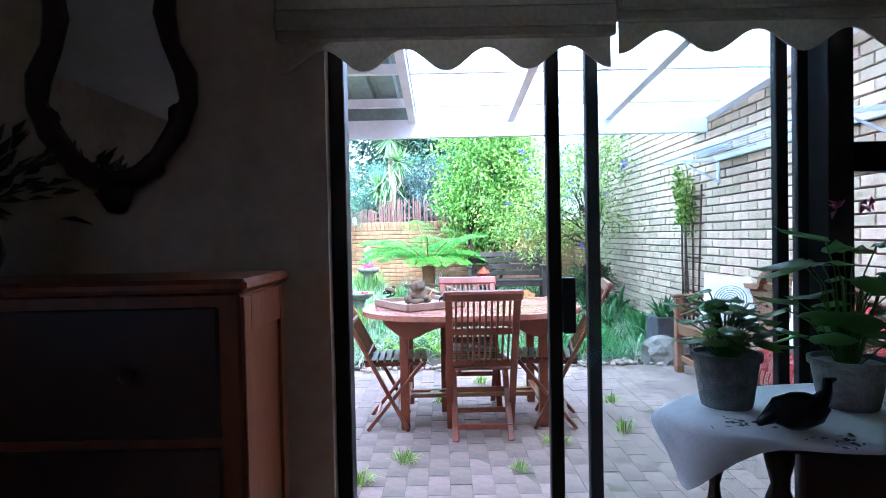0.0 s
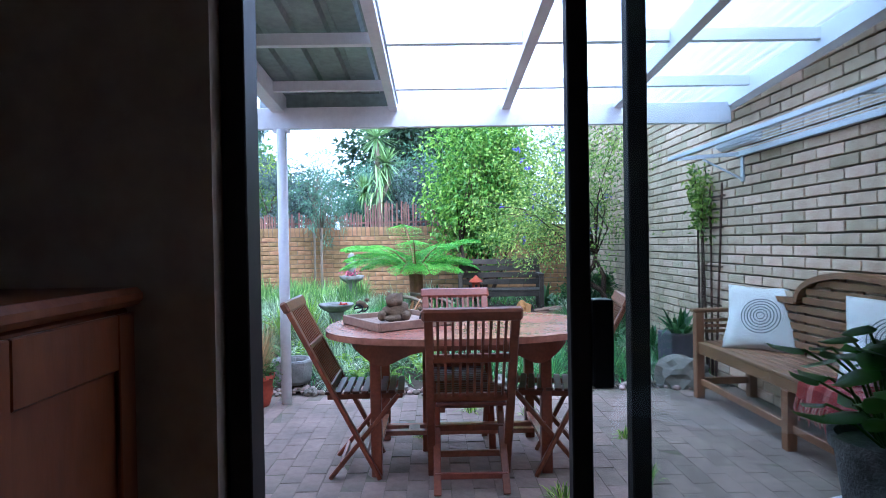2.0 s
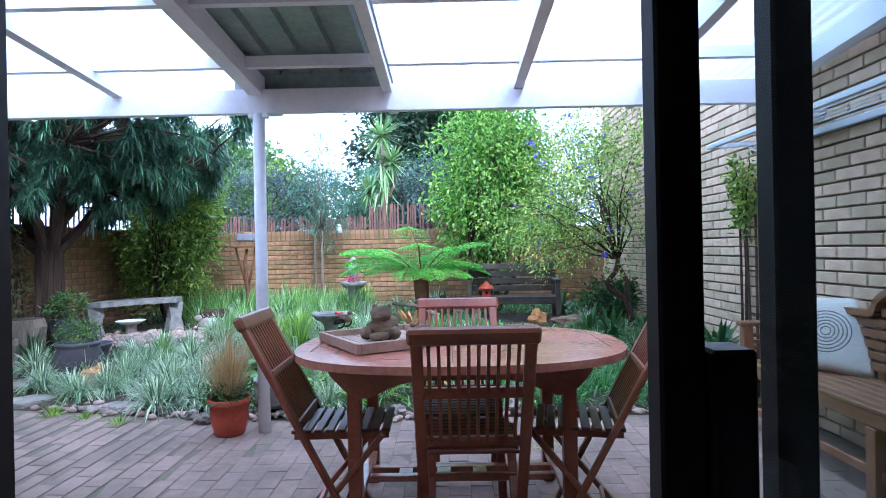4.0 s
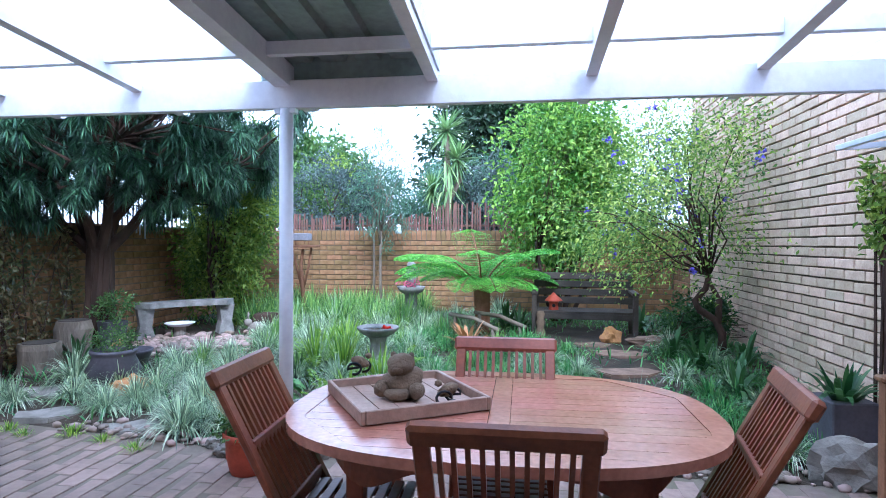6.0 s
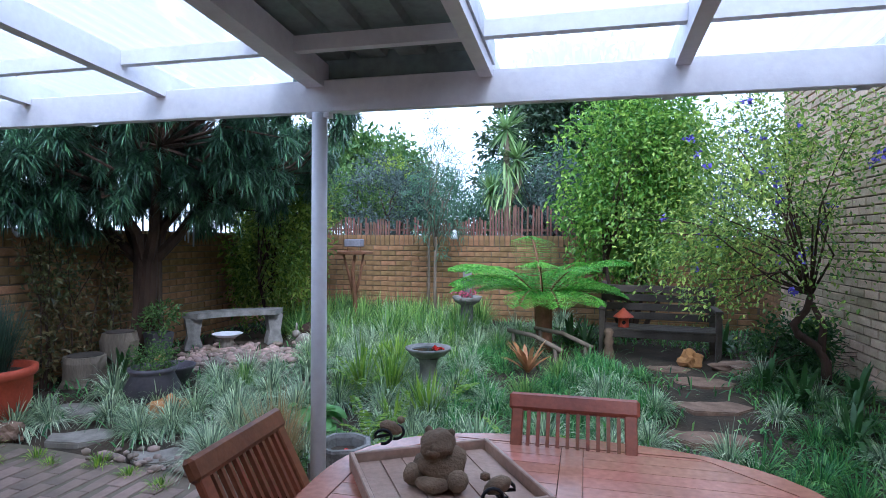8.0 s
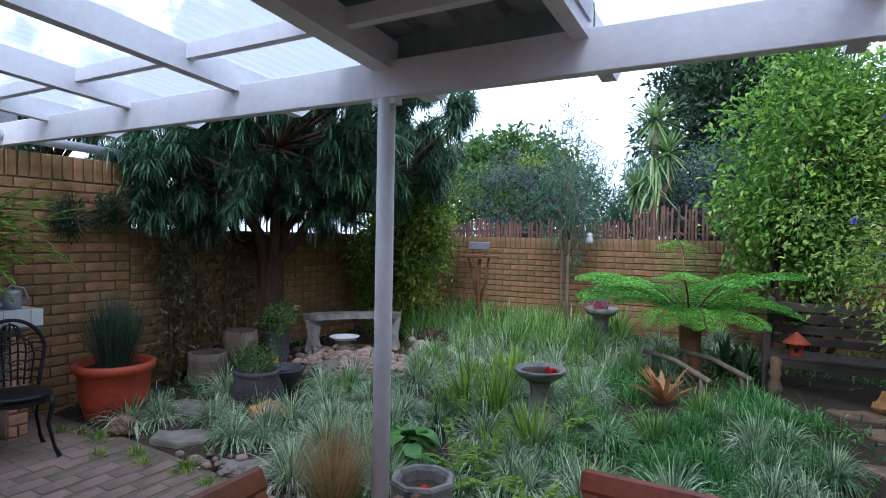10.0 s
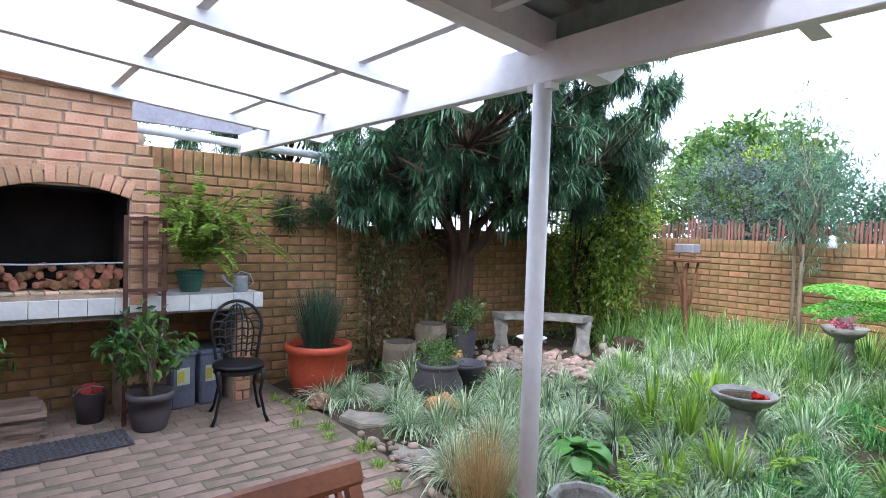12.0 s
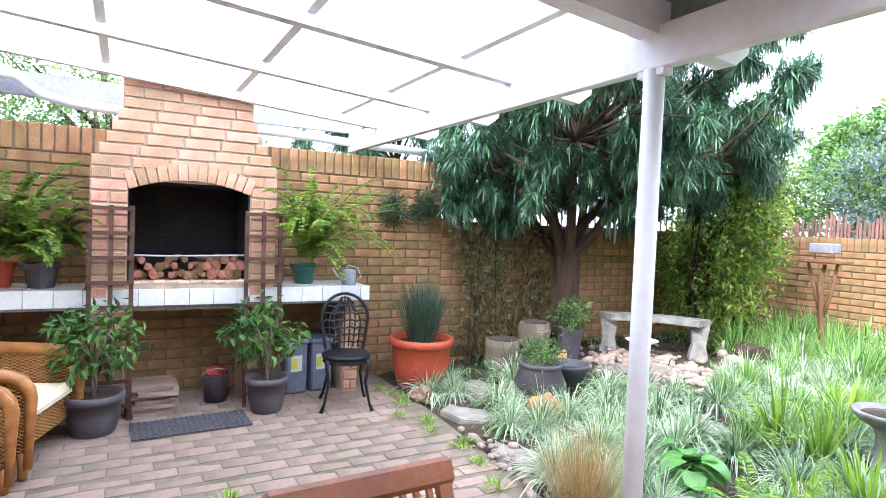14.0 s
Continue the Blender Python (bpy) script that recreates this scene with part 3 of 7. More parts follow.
def pergola():
    p = thing("patio_roof", "white timber patio roof with milky sheeting", "patio roof", kind="structure")
    bm = bmesh.new()
    box(bm, -3.98, 2.60, 5.36, 5.41, 2.03, 2.185, bev=0.004)
    part("beam", bm, M["white"], p)
    xs = (-3.36, -2.5, -1.62, -0.74, 0.10, 0.93, 1.756, 2.62)
    for x in xs:
        bm = bmesh.new()
        w = 0.03 if x not in (2.62,) else 0.045
        if x == -0.74:
            w = 0.045
        y0, y1 = 2.535, 5.88
        z0, z1 = roof_z(y0), roof_z(5.88)
        V = [bm.verts.new((x + s * w, y, z)) for s in (-1, 1) for y, z in ((y0, z0), (5.80, z1), (y1, z1 + 0.06), (y1, z1 + 0.125), (y0, z0 + 0.125), (5.42, roof_z(5.42)))]
        # side faces and rim: the tail is cut on a slant
        order = (0, 5, 1, 2, 3, 4)
        A, B = [V[i] for i in order], [V[6 + i] for i in order]
        bm.faces.new(A[::-1])
        bm.faces.new(B)
        for i in range(6):
            bm.faces.new((A[i], A[(i + 1) % 6], B[(i + 1) % 6], B[i]))
        bmesh.ops.recalc_face_normals(bm, faces=bm.faces)
        part("rafter", bm, M["white"], p)
    for y in (2.6, 3.35, 4.17, 4.99):
        for x0, x1 in zip(xs, xs[1:]):
            if x1 < -0.7 and y == 3.35:
                y = 3.58
            if x1 < -0.7 and y > 4:
                y = {4.17: 4.35, 4.99: 5.08}.get(y, y)
            bm = bmesh.new()
            z = roof_z(y) + 0.055
            box(bm, x0 + 0.031, x1 - 0.031, y - 0.022, y + 0.022, z, z + 0.066)
            part("purlin", bm, M["white"], p)
    # sheets
    for x0, x1, dark in ((-3.55, -0.86, False), (-0.90, 0.14, True), (0.12, 2.66, False)):
        V, Fc = [], []
        prof = []
        x = x0
        if dark:
            while x < x1:
                for dx, dz in ((0, 0.0), (0.115, 0.0), (0.13, 0.032), (0.165, 0.032), (0.18, 0.0)):
                    if x + dx <= x1:
                        prof.append((x + dx, dz))
                x += 0.195
        else:
            while x <= x1:
                prof.append((x, 0.005 * math.sin((x - x0) * 2 * math.pi / 0.076)))
                x += 0.0127
        ny = 2
        y0, y1 = 2.54, 5.92
        for px, dz in prof:
            for y in (y0, y1):
                V.append((px, y, roof_z(y) + (0.147 if dark else 0.141) + dz))
        for i in range(len(prof) - 1):
            Fc.append((2 * i, 2 * i + 1, 2 * i + 3, 2 * i + 2))
        me = rawmesh("roof_sheet", V, Fc)
        ob = fromdata("roof_sheet", me, M["tin"] if dark else M["sheet"], p, "ribbed grey metal sheet" if dark else "milky translucent corrugated sheet")
    # fascia strips at the metal sheet's edge
    bm = bmesh.new()
    bar(bm, (0.135, 2.54, roof_z(2.54) + 0.10), (0.135, 5.36, roof_z(5.36) + 0.10), 0.012, 0.1)
    part("edge_strip", bm, M["gutter"], p)
    # closing board under the metal sheet's ribs
    bm = bmesh.new()
    box(bm, -0.89, 0.13, 5.414, 5.43, 2.19, 2.33)
    part("closing_board", bm, M["tin"], p)
    # post
    q = thing("roof_post", "round white-painted steel post under the beam", "post", (-0.728, 5.385, 0.0), kind="structure")
    bm = bmesh.new()
    tube(bm, [(0, 0, -0.05), (0, 0, 2.03)], 0.038, 20)
    part("shaft", bm, M["white"], q, smooth=True)
    bm = bmesh.new()
    box(bm, -0.06, 0.06, -0.025, 0.025, 2.005, 2.03)
    part("cap_plate", bm, M["white"], q)
    # gutter pipe and grey beam along the boundary wall
    g = thing("gutter_pipe", "white plastic rainwater pipe above the boundary wall", "pipe", kind="structure")
    bm = bmesh.new()
    tube(bm, [(LW - 0.05, 2.6, 2.33), (LW - 0.05, 3.05, 2.31), (LW - 0.05, 3.2, 2.2), (LW - 0.05, 3.4, 2.16), (LW - 0.05, 6.4, 2.08)], 0.035, 10)
    part("pipe", bm, M["whitem"], g, smooth=True)
    bm = bmesh.new()
    tube(bm, [(LW - 0.05, 6.4, 2.08), (LW - 0.04, 6.42, 1.5), (LW + 0.04, 6.42, 1.42)], 0.022, 10)
    part("downpipe", bm, M["gutter"], g, smooth=True)
    bm = bmesh.new()
    box(bm, LW - 0.2, LW - 0.15, 2.6, 5.5, 2.2, 2.36)
    solid("side_beam", bm, M["greypaint"], "grey-painted timber beam over the boundary wall", "beam", kind="structure")


# ---- sliding door, blinds ----
def door():
    y0, y1 = 2.245, 2.30
    d = thing("door_1", "dark bronze aluminium sliding door, pushed open", "sliding door", kind="structure")

    def frame_part(name, q, parent=d, m="bronze"):
        bm = bmesh.new()
        box(bm, *q, bev=0.003)
        return part(name, bm, M[m], parent)
    frame_part("jamb", (0.0, 0.045, 2.2, 2.28, 0.0, 2.057))
    frame_part("jamb", (1.492, 1.57, 2.2, 2.36, 0.0, 2.057))
    frame_part("head", (0.044, 1.491, 2.2, 2.36, 2.01, 2.057))
    frame_part("track", (0.044, 1.491, 2.2, 2.36, 0.001, 0.02))
    for x0, x1, ya in ((0.652, 1.387, 2.225), (0.788, 1.488, 2.285)):
        s = part("sash", box(bmesh.new(), x0, x0 + 0.04, ya, ya + 0.035, 0.022, 2.008, bev=0.003), M["bronze"], d)
        frame_part("stile", (x1 - 0.035, x1, ya, ya + 0.035, 0.022, 2.008), s)
        frame_part("rail", (x0 + 0.041, x1 - 0.036, ya, ya + 0.035, 0.022, 0.085), s)
        frame_part("rail", (x0 + 0.041, x1 - 0.036, ya, ya + 0.035, 1.96, 2.008), s)
        g = frame_part("pane", (x0 + 0.041, x1 - 0.036, ya + 0.015, ya + 0.02, 0.086, 1.959), s, "glass")
        g.visible_shadow = False
    frame_part("lock_case", (0.693, 0.732, 2.215, 2.262, 0.885, 1.055), d, "black")
    w = thing("window_1", "dark bronze window beside the sliding door", "window", kind="structure")
    for q in ((1.571, 2.617, 2.22, 2.30, 0.0, 0.06), (1.571, 2.617, 2.22, 2.30, 2.0, 2.057), (2.56, 2.617, 2.22, 2.30, 0.061, 1.999), (1.571, 2.559, 2.22, 2.30, 1.36, 1.45)):
        bm = bmesh.new()
        box(bm, *q, bev=0.003)
        part("window_frame", bm, M["bronze"], w)
    for z0, z1 in ((0.061, 1.359), (1.451, 1.999)):
        bm = bmesh.new()
        box(bm, 1.572, 2.559, 2.257, 2.262, z0, z1)
        part("pane", bm, M["glass"], w).visible_shadow = False


def blind(x0, x1, y, zb, n):
    b = thing("roman_blind", "beige linen blind with a scalloped hem, drawn up", "blind", group="blinds over the door")
    bm = bmesh.new()
    rows = []
    m = n * 14
    for i in range(m + 1):
        s = i / m
        x = x0 + (x1 - x0) * s
        z = zb + 0.05 - 0.032 * math.cos(2 * math.pi * s * n) * (1 if 0 < s < 1 else 1)
        rows.append((bm.verts.new((x, y - 0.004, z)), bm.verts.new((x, y - 0.004, zb + 0.12)), bm.verts.new((x, y + 0.004, z)), bm.verts.new((x, y + 0.004, zb + 0.12))))
    for a, c in zip(rows, rows[1:]):
        bm.faces.new((a[0], c[0], c[1], a[1]))
        bm.faces.new((c[2], a[2], a[3], c[3]))
        bm.faces.new((a[2], c[2], c[0], a[0]))
    part("scalloped_hem", bm, M["fabric"], b)
    for k, (za, zc, dy) in enumerate(((0.10, 0.14, 0.03), (0.128, 0.185, 0.045), (0.17, 0.50, 0.035))):
        bm = bmesh.new()
        box(bm, x0 - 0.01, x1 + 0.01, y - dy, y - 0.006 - 0.004 * (k == 0), zb + za, zb + zc, bev=0.006)
        part("fold", bm, M["fabric"], b)


# ---- indoor furniture ----
def cabinet():
    c = thing("chest_of_drawers", "dark mahogany chest with a rounded top edge", "cabinet", (-0.13, 1.95, 0.0))
    W, D = 1.15, 0.34
    bm = bmesh.new()
    box(bm, -W, -0.004, -0.17, 0.17, 0.06, 1.07, bev=0.006)
    part("body", bm, M["mahog"], c)
    bm = bmesh.new()
    box(bm, -W - 0.02, 0.018, -0.19, 0.185, 1.071, 1.102, bev=0.01)
    part("top", bm, M["mahog"], c)
    # two wood colours: the lit side and the shaded front are put into them
    for z0, z1 in ((0.1, 0.4), (0.42, 0.72), (0.74, 1.04)):
        bm = bmesh.new()
        box(bm, -W + 0.05, -0.05, -0.186, -0.171, z0, z1, bev=0.005)
        dr = part("drawer", bm, M["darkwood"], c)
        for x in (-W + 0.25, -0.25):
            bm = bmesh.new()
            lathe(bm, [(0.0, 0.0), (0.012, 0.002), (0.017, 0.018), (0.0, 0.028)], 10)
            bmesh.ops.transform(bm, matrix=pose(x, -0.186, (z0 + z1) / 2, 90), verts=bm.verts)
            part("knob", bm, M["darkwood"], dr, smooth=True)
    for y in (-0.13, 0.13):
        for x in (-W + 0.04, -0.045):
            bm = bmesh.new()
            box(bm, x - 0.03, x + 0.03, y - 0.03, y + 0.03, 0, 0.06, bev=0.005)
            part("foot", bm, M["mahog"], c)
    for q in ((-0.003, 0.006, -0.168, -0.12, 0.08, 1.06), (-0.003, 0.006, 0.12, 0.168, 0.08, 1.06), (-0.003, 0.006, -0.119, 0.119, 0.97, 1.06), (-0.003, 0.006, -0.119, 0.119, 0.08, 0.14)):
        bm = bmesh.new()
        box(bm, *q, bev=0.002)
        part("side_frame", bm, M["mahog"], c)


def wall_mirror():
    c = thing("wall_mirror", "ornate dark carved wooden mirror on the wall", "mirror", (-0.605, 2.155, 1.30))
    half = [(0.0, 0.10), (0.06, 0.105), (0.11, 0.15), (0.16, 0.22), (0.195, 0.30), (0.19, 0.37), (0.155, 0.45), (0.14, 0.53), (0.15, 0.63), (0.13, 0.70), (0.06, 0.75), (0.0, 0.76)]
    loop = half + [(-x, z) for x, z in half[-2:0:-1]]
    n = len(loop)
    bm = bmesh.new()
    bm.faces.new([bm.verts.new((x, -0.02, z)) for x, z in loop])
    part("mirror_glass", bm, M["mirror"], c)
    bm = bmesh.new()
    tube(bm, [(x * 1.12, -0.025, 0.43 + (z - 0.43) * 1.08) for x, z in loop] + [(loop[0][0] * 1.12, -0.025, 0.43 + (loop[0][1] - 0.43) * 1.08)], [0.026 + 0.006 * (i % 2) for i in range(n + 1)], 8, False)
    part("carved_frame", bm, M["darkwood"], c, smooth=True)
    for x, z, r in ((0, 0.03, 0.05), (0, 0.86, 0.07), (-0.11, 0.11, 0.035), (0.11, 0.11, 0.035), (-0.19, 0.25, 0.035), (0.19, 0.25, 0.035), (0.08, 0.8, 0.04), (-0.08, 0.8, 0.04)):
        bm = bmesh.new()
        lump(bm, (x, -0.022, z), (r, 0.02, r * 1.1), int(100 * z), 0.3)
        part("carved_scroll", bm, M["darkwood"], c, smooth=True)
    bm = bmesh.new()
    box(bm, -0.1, 0.1, -0.012, 0.004, 0.2, 0.7)
    part("backing", bm, M["darkwood"], c)


def dried_vase():
    t = thing("vase", "dark vase of dried foliage on the chest", "vase", (-0.86, 1.93, 1.1025))
    part("vase", lathe(bmesh.new(), [(0, 0), (0.045, 0), (0.07, 0.06), (0.055, 0.13), (0.03, 0.17), (0.04, 0.19), (0.03, 0.19), (0, 0.15)], 20), M["ceramic"], t, smooth=True)
    rng = np.random.default_rng(4)
    d = unit(rng.normal(size=(160, 3)) * [0.8, 0.6, 0.5] + [0, 0, 0.7])
    fromdata("dried_foliage", leaves("dried_foliage", np.array([0, 0, 0.18]) + d * rng.uniform(0.02, 0.22, (160, 1)), d, 0.07, 0.025, rng), M["l_dark"], t)


def side_table():
    t = thing("side_table", "oval dark wooden gateleg table with twisted legs", "table", (1.45, 1.86, 0.0))
    bm = bmesh.new()
    lathe(bm, [(0, 0.715), (0.56, 0.715), (0.575, 0.725), (0.57, 0.738), (0, 0.74)], 40, 1.0, 0.45)
    part("tabletop", bm, M["darkwood"], t, smooth=False)
    for x in (-0.40, 0.40):
        for y in (-0.15, 0.15):
            bm = bmesh.new()
            pr = [(0, 0), (0.028, 0.0), (0.03, 0.05)] + [(0.022 + 0.009 * math.sin(k * 1.25), 0.06 + 0.032 * k) for k in range(19)] + [(0.03, 0.69), (0.03, 0.715), (0, 0.715)]
            lathe(bm, pr, 12, at=(x, y, 0))
            part("leg", bm, M["darkwood"], t, smooth=True)
    bm = bmesh.new()
    box(bm, -0.40, 0.40, -0.02, 0.02, 0.1, 0.14, bev=0.005)
    part("stretcher", bm, M["darkwood"], t)
    for y in (-0.2, 0.2):
        bm = bmesh.new()
        box(bm, -0.38, 0.38, y - 0.01, y + 0.01, 0.62, 0.714)
        part("apron", bm, M["darkwood"], t)
    c = thing("tablecloth", "white embroidered cloth draped over the side table", "tablecloth", (1.45, 1.86, 0.741))
    bm = bmesh.new()
    n = 72
    rings = []
    for r, dz in ((0.0, 0), (0.3, 0), (0.48, 0.001), (0.572, -0.002), (0.59, -0.012), (0.6, -0.05), (0.605, -0.09)):
        ring = []
        for k in range(n):
            a = 2 * math.pi * k / n
            f = 0.45
            drop = 0.12 + 1.5 * max(0.0, math.cos(a - radians(198))) ** 24 + 0.5 * max(0.0, math.cos(a - radians(300))) ** 30 if dz < -0.01 else 1
            wv = 0.012 * math.sin(11 * a) if dz < -0.03 else 0
            ring.append(bm.verts.new(((r + wv) * math.cos(a), (r + wv) * f * math.sin(a), dz * drop + 0.0035)))
        rings.append(ring)
    for a, b in zip(rings, rings[1:]):
        for k in range(n):
            bm.faces.new((a[k], b[k], b[(k + 1) % n], a[(k + 1) % n]))
    bmesh.ops.remove_doubles(bm, verts=bm.verts, dist=1e-5)
    part("cloth", bm, M["lace"], c, smooth=True)
    rng = np.random.default_rng(2)
    for k, (x, y) in enumerate(((-0.45, -0.08), (-0.3, -0.2), (0.1, -0.24), (-0.05, 0.05), (0.3, -0.2))):
        P = np.c_[rng.normal(x, 0.03, 24), rng.normal(y, 0.02, 24), np.full(24, 0.0065)]
        D = np.c_[rng.normal(size=(24, 2)), np.zeros(24)]
        tagged(fromdata("embroidery", leaves("embroidery", P, D, 0.018, 0.006, rng, 0.0), M["grey_thread"], c), kind="stuff")


def pot_plant(x, y, z, r, h, m, rng, name, label, n=26, leaf=0.085, top=0.2, flower=0, spread=0.75, droop=False):
    t = thing(name, label, "pot plant", (x, y, z))
    bm = bmesh.new()
    lathe(bm, [(0, 0.0), (r * 0.74, 0.0), (r * 0.78, 0.01), (r * 0.97, h * 0.86), (r * 1.05, h * 0.87), (r * 1.06, h), (r * 0.95, h), (r * 0.93, h * 0.9), (0, h * 0.88)], 28)
    part("pot", bm, m, t, smooth=False)
    base = np.array([0, 0, h * 0.88])
    for i in range(n):
        a, q = rng.uniform(0, 2 * math.pi), rng.uniform(0.15, 1)
        e = np.array([math.cos(a) * spread * q * r * 1.9, math.sin(a) * spread * q * r * 1.9, h + top * rng.uniform(0.15, 1) * (1.15 - 0.5 * q)])
        bm = bmesh.new()
        tube(bm, [tuple(base + 0.3 * (e - base) * [0.6, 0.6, 0]), tuple(base + (e - base) * [0.55, 0.55, 0.75]), tuple(e)], 0.0022, 5)
        s = part("stem", bm, M["l_house"], t)
        L = leaf * rng.uniform(0.7, 1.2)
        d = np.array([math.cos(a), math.sin(a), rng.uniform(-0.7, 0.15)])
        d /= np.linalg.norm(d)
        sd = np.array([-math.sin(a), math.cos(a), 0])
        nn = np.cross(sd, d)
        V = [e]
        for f, w in ((-0.08, 0.28), (0.15, 0.42), (0.5, 0.36), (0.8, 0.16)):
            V += [e + d * L * f + sd * L * w + nn * L * (0.1 - 0.15 * f), e + d * L * f - sd * L * w + nn * L * (0.1 - 0.15 * f), e + d * L * f - nn * L * 0.12 * f]
        V.append(e + d * L - nn * L * 0.15)
        Fc = [(0, 3, 1), (0, 2, 3)]
        for k in range(3):
            i0 = 1 + 3 * k
            Fc += [(i0, i0 + 2, i0 + 5, i0 + 3), (i0 + 2, i0 + 1, i0 + 4, i0 + 5)]
        Fc += [(10, 12, 13), (12, 11, 13)]
        fromdata("leaf", rawmesh("leaf", [tuple(v) for v in V], Fc), M["l_house"], s, smooth=True)
    for i in range(flower):
        a = rng.uniform(0, 6.28)
        P = np.array([[math.cos(a) * r * 0.5, math.sin(a) * r * 0.5, h + top * 1.1]] * 6) + rng.normal(size=(6, 3)) * 0.004
        fromdata("flower", leaves("flower", P, rng.normal(size=(6, 3)) + [0, 0, 0.5], 0.03, 0.018, rng), M["pinkpetal"], t)
    return t


def guineafowl():
    bm = bmesh.new()
    pr = [(0, 0.0), (0.02, 0.0), (0.05, 0.02), (0.062, 0.05), (0.05, 0.08), (0.02, 0.095), (0, 0.098)]
    lathe(bm, pr, 16, 1.45, 0.85)
    tube(bm, [(0.06, 0, 0.06), (0.088, 0, 0.095), (0.09, 0, 0.125), (0.115, 0, 0.128)], [0.028, 0.014, 0.013, 0.004], 10)
    tube(bm, [(-0.06, 0, 0.05), (-0.12, 0, 0.02)], [0.03, 0.008], 8)
    bmesh.ops.transform(bm, matrix=pose(1.11, 1.74, 0.7465, 0, 0, 8) @ Matrix.Scale(0.82, 4), verts=bm.verts)
    solid("bird_ornament", bm, M["ceramic"], "glossy black ceramic guineafowl ornament on the cloth", "ornament", smooth=True)


# ---- patio furniture ----
def folding_chair():
    c = thing("folding_chair", "slatted brown teak folding chair", "chair", group="chairs round the patio table")
    w = 0.187
    lean = lambda z: -0.36 + 0.52 * (0.87 - z)
    for s in (-1, 1):
        bm = bmesh.new()
        bar(bm, (s * w, lean(0.0), 0.0), (s * w, lean(0.85), 0.85), 0.022, 0.04, 0.004, (1, 0, 0))
        part("back_post", bm, M["teak"], c)
        bm = bmesh.new()
        bar(bm, (s * (w - 0.026), -0.16, 0.0), (s * (w - 0.026), 0.19, 0.415), 0.022, 0.036, 0.004, (1, 0, 0))
        part("leg", bm, M["teak"], c)
        bm = bmesh.new()
        box(bm, s * (w - 0.055) - 0.012, s * (w - 0.055) + 0.012, -0.17, 0.21, 0.39, 0.418, bev=0.003)
        part("seat_rail", bm, M["teak"], c)
    bm = bmesh.new()
    box(bm, -w - 0.03, w + 0.03, -0.018, 0.018, -0.028, 0.034, pose(0, lean(0.862), 0.862, 27), 0.01)
    part("top_rail", bm, M["teak"], c)
    for z in (0.655, 0.455):
        bm = bmesh.new()
        bar(bm, (-w + 0.012, lean(z), z), (w - 0.012, lean(z), z), 0.016, 0.04, 0.003)
        part("back_rail", bm, M["teak"], c)
    for k in range(10):
        x = -0.148 + 0.296 * k / 9
        bm = bmesh.new()
        bar(bm, (x, lean(0.45), 0.45), (x, lean(0.84), 0.84), 0.014, 0.012, 0, (1, 0, 0))
        part("back_slat", bm, M["teak"], c)
    for k in range(9):
        y = -0.16 + 0.36 * k / 8
        bm = bmesh.new()
        box(bm, -0.162, 0.162, y - 0.017, y + 0.017, 0.419, 0.434, bev=0.003)
        part("seat_slat", bm, M["teakdark"], c)
    for y, z in ((lean(0.13), 0.13), (-0.10, 0.07), (0.05, 0.25)):
        bm = bmesh.new()
        bar(bm, (-w + 0.014, y, z), (w - 0.014, y, z), 0.018, 0.03, 0.003)
        part("stretcher", bm, M["teak"], c)
    return c


def oval(a, b, n, x=0, y=0, p=2.35):
    out = []
    for k in range(n):
        t = 2 * math.pi * k / n
        cx, sy = math.cos(t), math.sin(t)
        out.append((x + a * math.copysign(abs(cx) ** (2 / p), cx), y + b * math.copysign(abs(sy) ** (2 / p), sy)))
    return out


def loop_solid(bm, outer, z0, z1, inner=None, bev=0.0):
    n = len(outer)
    if inner is None:
        lo, hi = [bm.verts.new((x, y, z0)) for x, y in outer], [bm.verts.new((x, y, z1)) for x, y in outer]
        bm.faces.new(lo[::-1])
        bm.faces.new(hi)
        for k in range(n):
            bm.faces.new((lo[k], lo[(k + 1) % n], hi[(k + 1) % n], hi[k]))
    else:
        R = [[bm.verts.new((x, y, z)) for x, y in q] for q, z in ((outer, z0), (outer, z1), (inner, z1), (inner, z0))]
        for i in range(4):
            a, b = R[i], R[(i + 1) % 4]
            for k in range(n):
                bm.faces.new((a[k], a[(k + 1) % n], b[(k + 1) % n], b[k]))
    return bm


